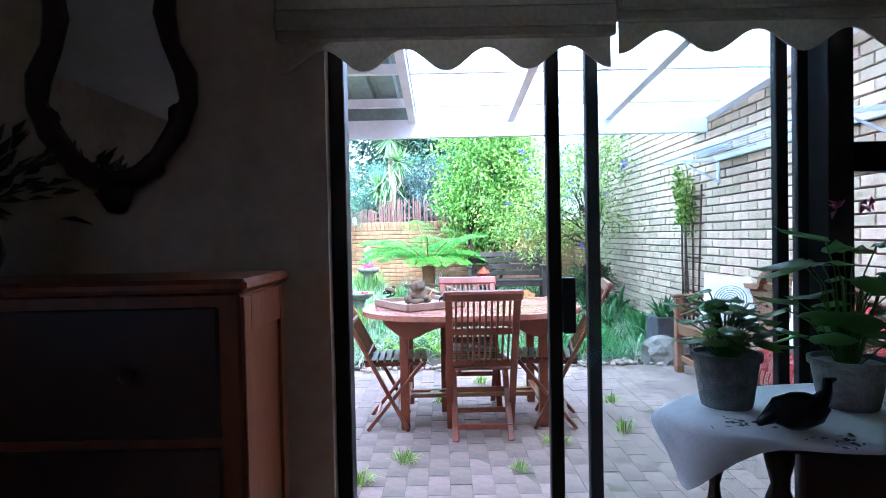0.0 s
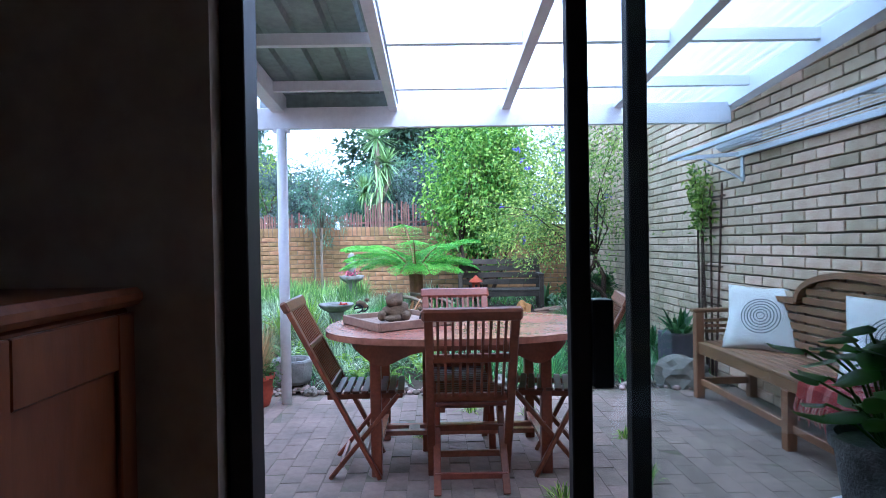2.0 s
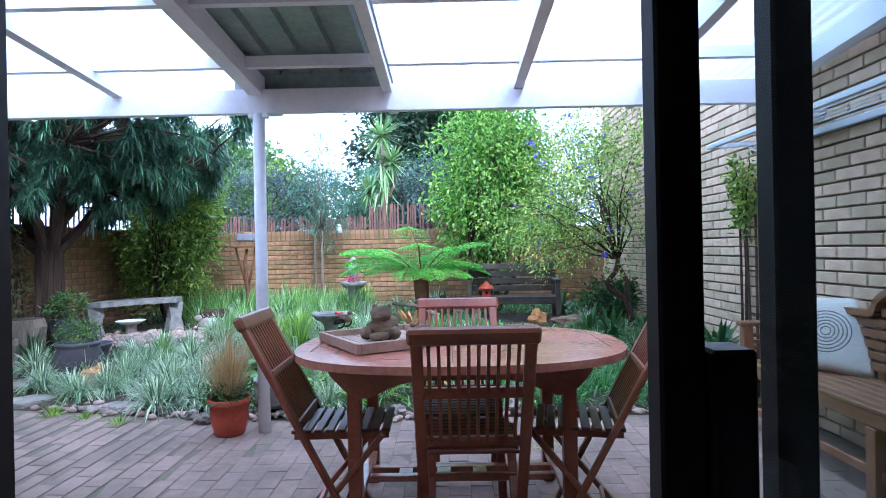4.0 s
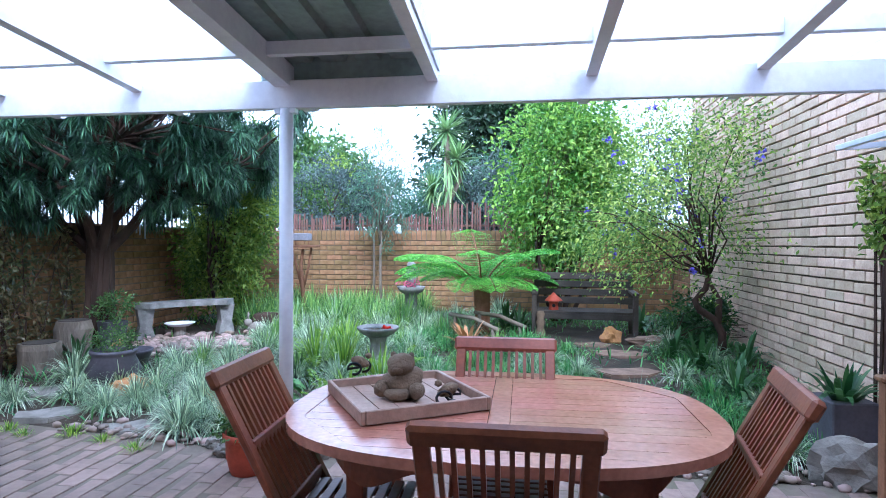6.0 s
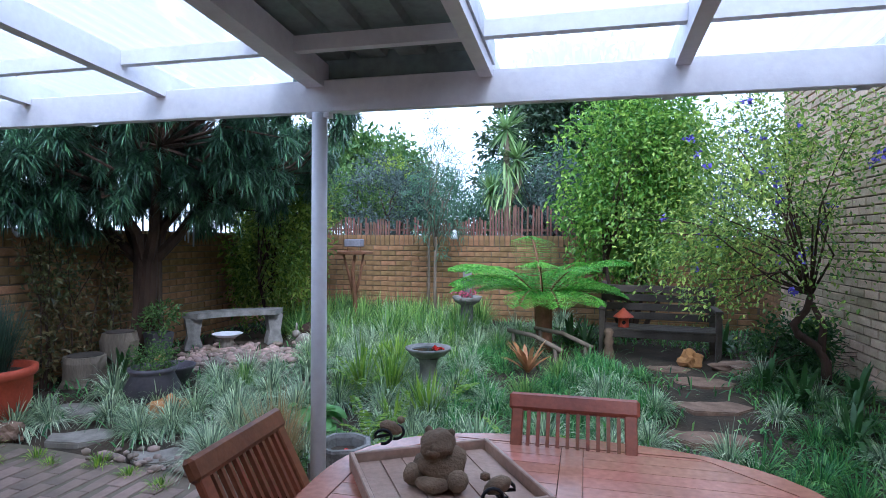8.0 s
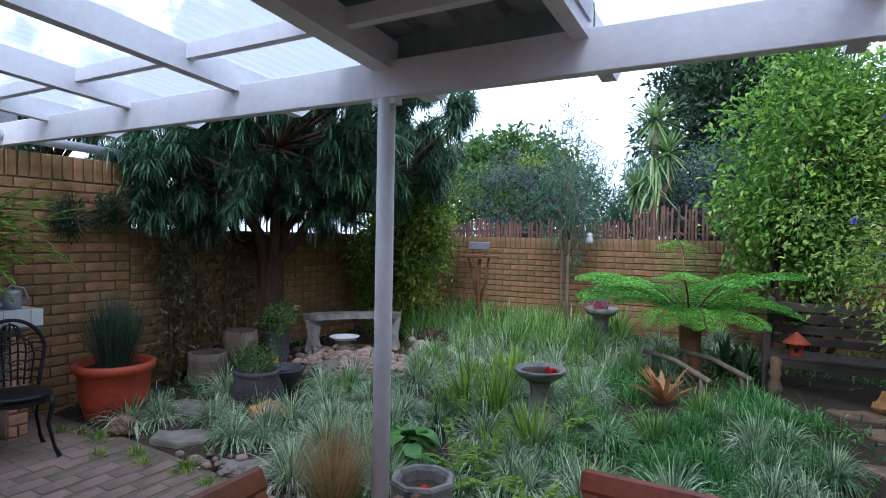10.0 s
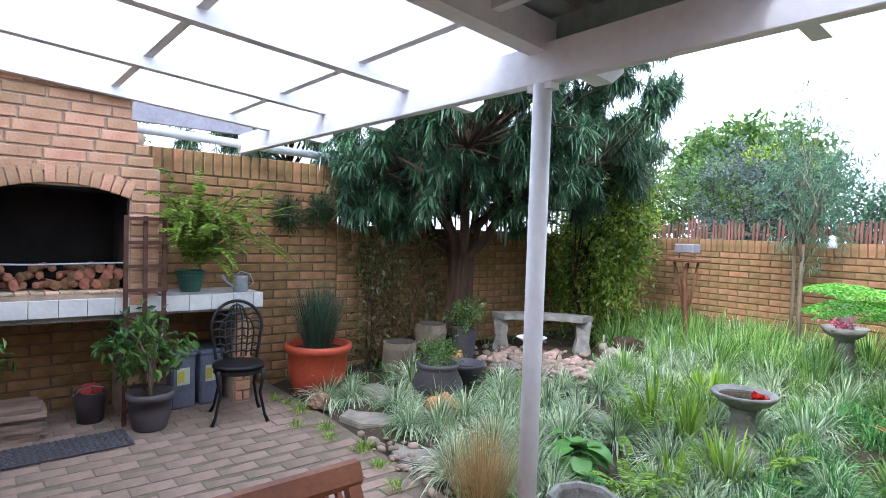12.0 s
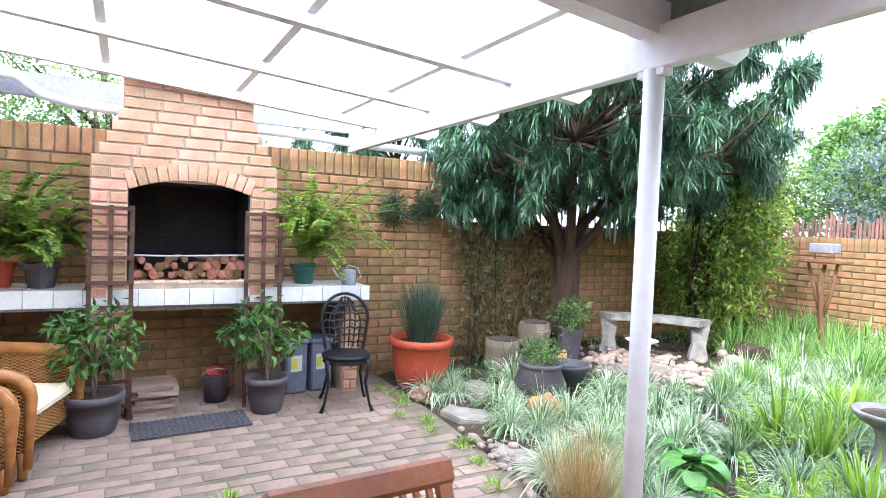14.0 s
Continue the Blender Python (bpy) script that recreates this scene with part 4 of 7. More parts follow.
def patio_table():
    t = thing("patio_table", "oval brown teak extending table with slatted top", "table", (0.51, 4.30, 0.0))
    A, B, n = 0.715, 0.53, 72
    bm = bmesh.new()
    # mitred rim: the slatted panel is an octagon with long straight sides
    bx, by, cx, cy = A - 0.085, B - 0.085, 0.40, 0.20
    reach = lambda y: bx if abs(y) <= cy else bx - (bx - cx) * (abs(y) - cy) / (by - cy)
    rim = oval(A, B, n, p=2.5)
    octagon = []
    for px, py in rim:
        k = max(abs(px) / bx, abs(py) / by, (abs(px) * (by - cy) + abs(py) * (bx - cx)) / (bx * by - cx * cy))
        octagon.append((px / k, py / k))
    loop_solid(bm, rim, 0.695, 0.726, octagon)
    bmesh.ops.recalc_face_normals(bm, faces=bm.faces)
    part("rim", bm, M["teaktop"], t)
    # two slatted leaves with a middle board between
    for x0, x1 in ((-0.61, -0.036), (0.036, 0.61)):
        y = -0.44
        while y < 0.43:
            y1 = min(y + 0.072, 0.441)
            ya, yb = y + 0.0012, y1 - 0.0012
            end = [(reach(v) - 0.003, v) for v in (ya, ya + (yb - ya) * 0.25, (ya + yb) / 2, ya + (yb - ya) * 0.75, yb)]
            if max(e[0] for e in end) > 0.09:
                bm = bmesh.new()
                s = 1 if x0 > 0 else -1
                ring = [(0.036 * s, ya)] + [(s * max(0.04, e), v) for e, v in end] + [(0.036 * s, yb)]
                loop_solid(bm, ring if s > 0 else ring[::-1], 0.6955, 0.7245)
                part("board", bm, M["teaktop"], t)
            y = y1
    bm = bmesh.new()
    box(bm, -0.0345, 0.0345, -0.44, 0.44, 0.6955, 0.7245, bev=0.0015)
    part("centre_board", bm, M["teaktop"], t)
    bm = bmesh.new()
    loop_solid(bm, oval(A - 0.06, B - 0.06, n, p=2.5), 0.688, 0.6945)
    part("underboard", bm, M["teakdark"], t)
    # deep curved apron at each end, shallower along the sides
    bm = bmesh.new()
    o, i2 = oval(A - 0.13, B - 0.11, n), oval(A - 0.155, B - 0.135, n)
    for q, s in ((o, 1), (i2, -1)):
        hi = [bm.verts.new((x, y, 0.687)) for x, y in q]
        lo = [bm.verts.new((x, y, 0.652 - 0.085 * math.exp(-((abs(x) - 0.40) / 0.13) ** 2))) for j, (x, y) in enumerate(q)]
        for j in range(n):
            f = (lo[j], lo[(j + 1) % n], hi[(j + 1) % n], hi[j])
            bm.faces.new(f if s > 0 else f[::-1])
        if s > 0:
            keep = lo
        else:
            for j in range(n):
                bm.faces.new((keep[j], lo[j], lo[(j + 1) % n], keep[(j + 1) % n]))
    part("apron", bm, M["teak"], t)
    for x in (-0.43, 0.43):
        for y in (-0.27, 0.27):
            bm = bmesh.new()
            box(bm, x - 0.027, x + 0.027, y - 0.027, y + 0.027, 0.0, 0.69, bev=0.004)
            part("leg", bm, M["teak"], t)
    for x in (-0.43, 0.43):
        bm = bmesh.new()
        box(bm, x - 0.022, x + 0.022, -0.242, 0.242, 0.13, 0.16, bev=0.003)
        part("side_stretcher", bm, M["teaktop"], t)
    for y in (-0.05, 0.05):
        bm = bmesh.new()
        box(bm, -0.405, 0.405, y - 0.02, y + 0.02, 0.132, 0.158, bev=0.003)
        part("long_stretcher", bm, M["teaktop"], t)
    for x in (-0.25, -0.08, 0.08, 0.25):
        bm = bmesh.new()
        box(bm, x - 0.03, x + 0.03, -0.029, 0.029, 0.132, 0.157)
        part("stretcher_block", bm, M["teaktop"], t)


def tray_and_figures():
    m = (0.17, 4.32, 0.7275)
    t = thing("wooden_tray", "square limed-wood tray on the patio table", "tray", m, 32)
    bm = bmesh.new()
    box(bm, -0.21, 0.21, -0.21, 0.21, 0.0, 0.012, bev=0.002)
    part("base", bm, M["traywood"], t)
    for q in ((-0.21, 0.21, -0.225, -0.21), (-0.21, 0.21, 0.21, 0.225), (-0.225, -0.2105, -0.225, 0.225), (0.2105, 0.225, -0.225, 0.225)):
        bm = bmesh.new()
        box(bm, *q, 0.0, 0.045, bev=0.003)
        part("side", bm, M["traywood"], t)
    for k in range(6):
        bm = bmesh.new()
        box(bm, -0.2 + k * 0.067, -0.2 + k * 0.067 + 0.063, -0.205, 0.205, 0.0125, 0.018, bev=0.001)
        part("slat", bm, M["traywood"], t)
    bm = bmesh.new()
    lump(bm, (0, 0.01, 0.06), (0.07, 0.065, 0.075), 3, 0.3, 3)
    lump(bm, (0, -0.012, 0.13), (0.05, 0.048, 0.047), 5, 0.3, 3)
    lump(bm, (0, -0.05, 0.12), (0.022, 0.02, 0.018), 7, 0.2)
    lump(bm, (0, -0.055, 0.02), (0.055, 0.03, 0.024), 9, 0.3)
    for s in (-1, 1):
        lump(bm, (s * 0.035, 0.0, 0.168), (0.013, 0.012, 0.015), 6, 0.1, 1)
        lump(bm, (s * 0.068, -0.035, 0.035), (0.03, 0.035, 0.035), 8 + s, 0.1)
    bmesh.ops.transform(bm, matrix=pose(0.165, 4.30, 0.748, 0, 0, -8) @ Matrix.Diagonal((0.95, 0.95, 0.86, 1)), verts=bm.verts)
    solid("stone_figure", bm, M["statue"], "squat brown stone figure sitting in the tray", "figurine", smooth=True)
    for x, y, rz in ((0.34, 4.22, 20), (-0.05, 4.5, 200)):
        b = thing("bird_on_scrolls", "small brown metal bird on black curled feet", "ornament", (x, y, 0.7715 if x < 0 else 0.7485), rz, group="birds in the tray")
        bm = bmesh.new()
        lathe(bm, [(0, -0.045), (0.012, -0.035), (0.022, -0.01), (0.02, 0.015), (0.008, 0.03), (0, 0.034)], 12)
        bmesh.ops.transform(bm, matrix=pose(0, 0, 0.05, 0, -68, 180), verts=bm.verts)
        lump(bm, (-0.036, 0, 0.072), (0.015, 0.013, 0.013), 2, 0.05, 1)
        part("bird", bm, M["statue"], b, smooth=True)
        for s in (-1, 1):
            bm = bmesh.new()
            tube(bm, [(0.0, s * 0.012, 0.03)] + [(0.02 * s + 0.026 * math.cos(a), s * 0.02, 0.027 + 0.022 * math.sin(a)) for a in [0.5 * k for k in range(11)]], 0.005, 6)
            part("scroll", bm, M["black"], b, smooth=True)


def garden_seat():
    """The long bench with an arched slatted back, against the house wall."""
    b = thing("wooden_bench", "brown wooden bench with an arched slatted back", "bench", (2.52, 4.25, 0.0))
    H = 1.08
    wd = M["benchwood"]
    for y in (-H, H):
        for x, z1 in ((-0.20, 0.63), (0.19, 0.80)):
            bm = bmesh.new()
            box(bm, x - 0.03, x + 0.03, y - 0.03, y + 0.03, 0, z1, bev=0.005)
            part("leg", bm, wd, b)
        bm = bmesh.new()
        box(bm, -0.25, 0.19, y - 0.035, y + 0.035, 0.6305, 0.66, bev=0.008)
        part("arm_rest", bm, wd, b)
        bm = bmesh.new()
        box(bm, -0.17, 0.16, y - 0.015, y + 0.015, 0.10, 0.15, bev=0.003)
        part("side_stretcher", bm, wd, b)
        for z in (0.48, 0.52, 0.56):
            bm = bmesh.new()
            box(bm, -0.17, 0.16, y - 0.008, y + 0.008, z, z + 0.022)
            part("arm_slat", bm, wd, b)
    for x in (-0.2, 0.185):
        bm = bmesh.new()
        box(bm, x - 0.028, x + 0.028 if x < 0 else x + 0.012, -0.03, 0.03, 0, 0.329, bev=0.004)
        part("middle_leg", bm, wd, b)
    bm = bmesh.new()
    box(bm, -0.215, -0.185, -H + 0.031, H - 0.031, 0.33, 0.395, bev=0.004)
    part("front_rail", bm, wd, b)
    bm = bmesh.new()
    box(bm, 0.17, 0.20, -H + 0.031, H - 0.031, 0.33, 0.395, bev=0.004)
    part("rear_rail", bm, wd, b)
    bm = bmesh.new()
    box(bm, -0.2, -0.175, -H + 0.031, H - 0.031, 0.10, 0.145, bev=0.004)
    part("low_stretcher", bm, wd, b)
    for k in range(6):
        x = -0.22 + k * 0.07
        bm = bmesh.new()
        box(bm, x, x + 0.06, -H - 0.02 if k else -H + 0.031, H + 0.02 if k else H - 0.031, 0.3955, 0.417, bev=0.004)
        part("seat_slat", bm, wd, b)
    # arched back: rails, horizontal slats under the curve, uprights
    bm = bmesh.new()
    pts = [(-H, 0.76)] + [(-0.5 - 0.02, 0.76)] + [(0.5 * math.sin(a), 0.78 + 0.17 * math.cos(a)) for a in [radians(-90 + 10 * k) for k in range(19)]] + [(0.52, 0.76), (H, 0.76)]
    for (ya, za), (yb, zb) in zip(pts, pts[1:]):
        bar(bm, (0.19, ya, za), (0.19, yb, zb), 0.035, 0.07, 0, (1, 0, 0))
    part("top_rail", bm, wd, b)
    z = 0.46
    while z < 0.93:
        lim = H - 0.031 if z < 0.73 else 0.5 * math.sqrt(max(0.0, 1 - ((z - 0.75) / 0.17) ** 2)) - 0.03
        if lim > 0.08:
            bm = bmesh.new()
            box(bm, 0.182, 0.197, -lim, lim, z, z + 0.042, bev=0.003)
            part("back_slat", bm, wd, b)
        z += 0.058
    for y in (-0.5, 0.0, 0.5):
        bm = bmesh.new()
        box(bm, 0.198, 0.215, y - 0.025, y + 0.025, 0.396, 0.74 if y else 0.9, bev=0.003)
        part("back_upright", bm, wd, b)


def scatter_cushion(y, z, rz, m, label, spiral=True, s=0.225, lean=24, x=2.545):
    c = thing("cushion", label, "cushion", (x, y, z), rz, group="cushions on the wooden bench", tilt=(0, lean))
    bm = bmesh.new()
    n = 14
    for side in (-1, 1):
        V = [[None] * (n + 1) for _ in range(n + 1)]
        for i in range(n + 1):
            for j in range(n + 1):
                u, v = 2 * i / n - 1, 2 * j / n - 1
                th = 0.062 * ((1 - u * u) * (1 - v * v)) ** 0.45
                k = 1 - 0.06 * (1 - abs(u * v)) * 1.0 + 0.05 * abs(u * v)
                V[i][j] = bm.verts.new((side * th, u * s * k, s + v * s * k))
        for i in range(n):
            for j in range(n):
                f = (V[i][j], V[i + 1][j], V[i + 1][j + 1], V[i][j + 1])
                bm.faces.new(f if side > 0 else f[::-1])
    bmesh.ops.remove_doubles(bm, verts=bm.verts, dist=1e-5)
    part("cover", bm, m, c, smooth=True)
    if spiral:
        for r in (0.025, 0.045, 0.065, 0.085, 0.105, 0.125):
            bm = bmesh.new()
            ring = []
            for k in range(41):
                a = 2 * math.pi * k / 40
                u, v = r / s * math.cos(a), r / s * math.sin(a)
                ring.append((-0.062 * ((1 - u * u) * (1 - v * v)) ** 0.45 - 0.0005, u * s * 0.95, s + v * s * 0.95))
            tube(bm, ring, 0.0032, 5, False)
            part("stitched_ring", bm, M["grey_thread"], c)


def throw():
    t = thing("throw_blanket", "red and pink fringed throw over the bench", "blanket", (2.52, 3.86, 0.0))
    prof = [(0.165, 0.62), (0.15, 0.5), (0.12, 0.432), (0.0, 0.428), (-0.15, 0.428), (-0.228, 0.425), (-0.245, 0.40), (-0.25, 0.37), (-0.255, 0.33)]
    for k in range(12):
        bm = bmesh.new()
        y0, y1 = -0.24 + 0.04 * k, -0.24 + 0.04 * (k + 1)
        a = [bm.verts.new((x, y0, z + 0.004 * math.sin(k * 1.7))) for x, z in prof]
        b = [bm.verts.new((x, y1, z + 0.004 * math.sin((k + 1) * 1.7))) for x, z in prof]
        for i in range(len(prof) - 1):
            bm.faces.new((a[i], a[i + 1], b[i + 1], b[i]))
        bmesh.ops.solidify(bm, geom=bm.faces[:], thickness=-0.008)
        part("stripe", bm, M["red_fabric"] if k % 3 else M["pink_fabric"], t, smooth=False)
    for k in range(20):
        bm = bmesh.new()
        y = -0.235 + 0.0245 * k
        tube(bm, [(-0.258, y, 0.335), (-0.268, y + 0.004, 0.29), (-0.265, y + 0.02 * math.sin(k * 2.3), 0.235 + 0.02 * math.sin(k * 1.7))], [0.006, 0.005, 0.003], 5)
        part("tassel", bm, M["pink_fabric"] if k % 2 else M["red_fabric"], t)


def clothes_line():
    c = thing("clothes_line", "white wall-mounted folding clothes line", "clothes line", (RW, 0, 0))
    def p(name, f, m="whitem", label=""):
        bm = bmesh.new()
        f(bm)
        part(name, bm, M[m], c, label)
    p("wall_rail", lambda bm: box(bm, -0.04, -0.002, 3.3, 5.5, 1.79, 1.83, bev=0.003))
    p("front_rail", lambda bm: box(bm, -0.46, -0.43, 3.3, 5.75, 1.80, 1.83, bev=0.003))
    for y in (5.45, 3.4):
        p("bracket", lambda bm: box(bm, -0.02, -0.002, y - 0.02, y + 0.02, 1.60, 1.789, bev=0.002))
        p("arm", lambda bm: bar(bm, (-0.02, y, 1.81), (-0.44, y + 0.25, 1.81), 0.02, 0.03))
        p("strut", lambda bm: bar(bm, (-0.02, y, 1.62), (-0.25, y + 0.14, 1.79), 0.015, 0.015))
    for k in range(6):
        p("line", lambda bm: tube(bm, [(-0.07 - 0.06 * k, 5.3, 1.815), (-0.07 - 0.06 * k, 3.4, 1.815)], 0.003, 5))
    bm = bmesh.new()
    tube(bm, [(-0.2, 4.95, 1.87), (-0.2, 5.38, 1.87)], 0.055, 16)
    part("cover_roll", bm, M["whitem"], c, "rolled white cover", smooth=True)


def wall_trellis():
    t = thing("wall_trellis", "narrow dark wooden fan trellis on the house wall", "trellis", (RW, 5.93, 0.0))
    for k in range(3):
        bm = bmesh.new()
        bar(bm, (-0.03, -0.06 + 0.06 * k, 0.02), (-0.03, -0.2 + 0.2 * k, 1.62), 0.014, 0.014)
        part("upright", bm, M["trellis"], t)
    for z in (0.3, 0.62, 0.94, 1.26, 1.52):
        bm = bmesh.new()
        bar(bm, (-0.012, -0.07 - 0.09 * z, z), (-0.012, 0.07 + 0.09 * z, z), 0.01, 0.014)
        part("crosspiece", bm, M["trellis"], t)


# ---- fireplace ----
def fireplace():
    FX = -3.40
    f = thing("brick_fireplace", "built-in brick barbecue with an arched opening", "fireplace", kind="structure")
    bm = bmesh.new()
    box(bm, LW, FX - 0.007, 3.50, 3.71, 0.0, 1.72)
    box(bm, LW, FX - 0.007, 4.46, 4.64, 0.0, 1.72)
    box(bm, LW, FX - 0.007, 3.711, 4.459, 1.645, 1.72)
    box(bm, LW, FX - 0.007, 3.711, 4.459, 0.86, 0.975)
    steps = [(1.72, 3.50, 4.64), (1.795, 3.54, 4.60), (1.87, 3.58, 4.57), (1.945, 3.61, 4.54), (2.02, 3.64, 4.50), (2.095, 3.67, 4.47), (2.30, 3.67, 4.47)]
    for (z0, a, b), (z1, _, _) in zip(steps, steps[1:]):
        box(bm, LW + 0.001, FX - 0.007, a + 0.004, b - 0.004, z0, z1)
    part("core", bm, M["mortarf"], f)
    place = lambda u, z: pose(FX - 0.026, u, z, 0, 0, 90)
    mt = (M["brickf"], M["brickf"])
    arch = lambda u: 1.60 + 0.075 * (1 - ((u - 4.085) / 0.375) ** 2)
    brick_field(f, "brick", 3.50, 3.71, 0.05, 1.72, place, mt, bl=0.21)
    brick_field(f, "brick", 4.46, 4.64, 0.05, 1.72, place, mt, bl=0.18)
    for (z0, a, b), (z1, _, _) in zip(steps, steps[1:]):
        brick_field(f, "brick", a, b, z0, z1, place, mt, bl=0.225)
    # arch of bricks on end
    n = 13
    for k in range(n):
        u = 3.71 + 0.75 * (k + 0.5) / n
        sl = -math.degrees(math.atan(0.15 * (u - 4.085) / 0.375 ** 2))
        bm = bmesh.new()
        box(bm, -0.0275, 0.0275, -0.032, 0.0, -0.005, 0.105, bev=0.003)
        ob = part("arch_brick", bm, M["brickf"], f)
        ob.matrix_basis = place(u, arch(u) - 0.01) @ pose(0, -0.004, 0, 0, -sl, 0)
    # sooty firebox
    bm = bmesh.new()
    box(bm, LW + 0.002, LW + 0.02, 3.712, 4.458, 0.976, 1.644)
    box(bm, LW + 0.021, FX - 0.03, 3.7105, 3.722, 0.976, 1.644)
    box(bm, LW + 0.021, FX - 0.03, 4.448, 4.4595, 0.976, 1.644)
    box(bm, LW + 0.021, FX - 0.03, 3.7225, 4.4475, 1.63, 1.6445)
    part("firebox_lining", bm, M["soot_and_shade"], f)
    # sill bricks and tiles
    for k in range(10):
        u = 3.712 + 0.0746 * k
        bm = bmesh.new()
        box(bm, FX - 0.22, FX - 0.004, u + 0.002, u + 0.0726, 0.976, 0.992, bev=0.003)
        part("sill_brick", bm, M["brick"], f)
    bm = bmesh.new()
    tube(bm, [(FX - 0.1, 3.722, 1.16), (FX - 0.1, 3.95, 1.155), (FX - 0.1, 4.448, 1.165)], 0.006, 6)
    part("grate_rod", bm, M["galv"], f)
    c = thing("tiled_counter", "white-tiled concrete counter beside the fireplace", "counter", kind="structure")
    for y0, y1 in ((2.56, 3.495), (4.645, 5.37)):
        bm = bmesh.new()
        box(bm, LW, FX - 0.008, y0, y1, 0.82, 0.932)
        part("slab", bm, M["concrete"], c)
    bm = bmesh.new()
    box(bm, LW + 0.1, FX - 0.03, 3.711, 4.459, 0.80, 0.859)
    part("slab", bm, M["concrete"], c)
    y = 2.56
    while y < 5.36:
        y1 = min(y + 0.152, 5.37)
        bm = bmesh.new()
        box(bm, FX - 0.0079, FX + 0.004, y + 0.0015, y1 - 0.0015, 0.835, 0.944, bev=0.002)
        part("tile", bm, M["tile"], c)
        if not (3.49 < y1 and y < 4.645):
            for x in (LW + 0.02, LW + 0.172, LW + 0.324):
                bm = bmesh.new()
                box(bm, x, x + 0.149, y + 0.0015, y1 - 0.0015, 0.9325, 0.942, bev=0.002)
                part("tile", bm, M["tile"], c)
        y += 0.152
    # end pier
    w = thing("counter_pier", "short brick pier under the counter", "pier", kind="structure")
    bm = bmesh.new()
    box(bm, LW, FX - 0.076, 5.19, 5.31, 0, 0.82)
    part("core", bm, M["mortarf"], w)
    brick_field(w, "brick", 5.19, 5.31, 0.05, 0.82, lambda u, z: pose(FX - 0.076, u, z, 0, 0, 90), mt, bl=0.12)
    # firewood
    rng = random.Random(3)
    for k in range(30):
        y = 3.75 + 0.68 * ((k * 0.618) % 1)
        z = 1.0 + (0.03 if k < 14 else 0.085 if k < 24 else 0.13)
        r = rng.uniform(0.018, 0.042)
        lg = thing("firewood_log", "split firewood log with a pale cut end", "log", (FX - 0.06 - rng.uniform(0, 0.1), y, z), rng.uniform(-25, 25), group="firewood in the fireplace")
        bm = bmesh.new()
        n = rng.choice((5, 7, 9, 11))
        tube(bm, [(-0.2, 0, 0), (0, 0, rng.uniform(-.01, .01))], [r, r], n)
        part("bark", bm, M["redbark"], lg)
        bm = bmesh.new()
        tube(bm, [(0.0005, 0, 0), (0.003, 0, 0)], r * 0.93, n)
        part("cut_end", bm, M["logend"], lg)
    for y in (3.62, 4.55):
        tr = thing("lattice_screen", "dark stained wooden lattice leaning on the fireplace", "lattice", (FX + 0.02, y, gz(FX, y)), group="lattice panels by the fireplace")
        for dy in (-0.115, 0.0, 0.115):
            bm = bmesh.new()
            bar(bm, (0.06, dy, 0.0), (0.008, dy, 1.36), 0.016, 0.026)
            part("upright", bm, M["trellis"], tr)
        for k in range(9):
            z = 0.1 + 0.155 * k
            bm = bmesh.new()
            bar(bm, (0.076 - 0.038 * z, -0.13, z), (0.076 - 0.038 * z, 0.13, z), 0.014, 0.024)
            part("crosspiece", bm, M["trellis"], tr)


# ---- planting ----
def shell(rng, n, c, r, inner=0.45, low=-1.0):
    """Points in an uneven ellipsoid, thicker outside."""
    d = unit(rng.normal(size=(n, 3)))
    k = inner + (1 - inner) * rng.random((n, 1)) ** 0.6
    q = d * k
    if n > 100:
        # boughs: smaller lumps spread over the body
        nb = 11 + n // 120
        h = unit(rng.normal(size=(nb, 3))) * rng.uniform(0.45, 0.82, (nb, 1))
        s = rng.uniform(0.24, 0.46, (nb, 1))
        w = rng.integers(0, nb, n)
        m = rng.random(n) < 0.72
        q[m] = h[w[m]] + d[m] * k[m] * s[w[m]]
    return np.array(c) + q * np.array(r), unit(q + 1e-6)


def clump_leaves(rng, C, D, per, spread, L, W, out=0.6, down=0.0):
    """Leaves round twig ends C."""
    n = len(C)
    P = np.repeat(C, per, 0) + rng.normal(size=(n * per, 3)) * spread
    Q = np.repeat(D, per, 0) * out + rng.normal(size=(n * per, 3)) * 0.7 - np.array([0, 0, down])
    return P, Q, L * rng.uniform(0.6, 1.2, n * per), W * rng.uniform(0.7, 1.2, n * per)


def limbs(bm, rng, base, targets, r0, n=7):
    for q in targets:
        b, q = np.array(base), np.array(q)
        m = b + (q - b) * [0.35, 0.35, 0.6] + rng.normal(size=3) * 0.06
        tube(bm, [tuple(b), tuple(m), tuple(q)], [r0, r0 * 0.6, r0 * 0.15], n)


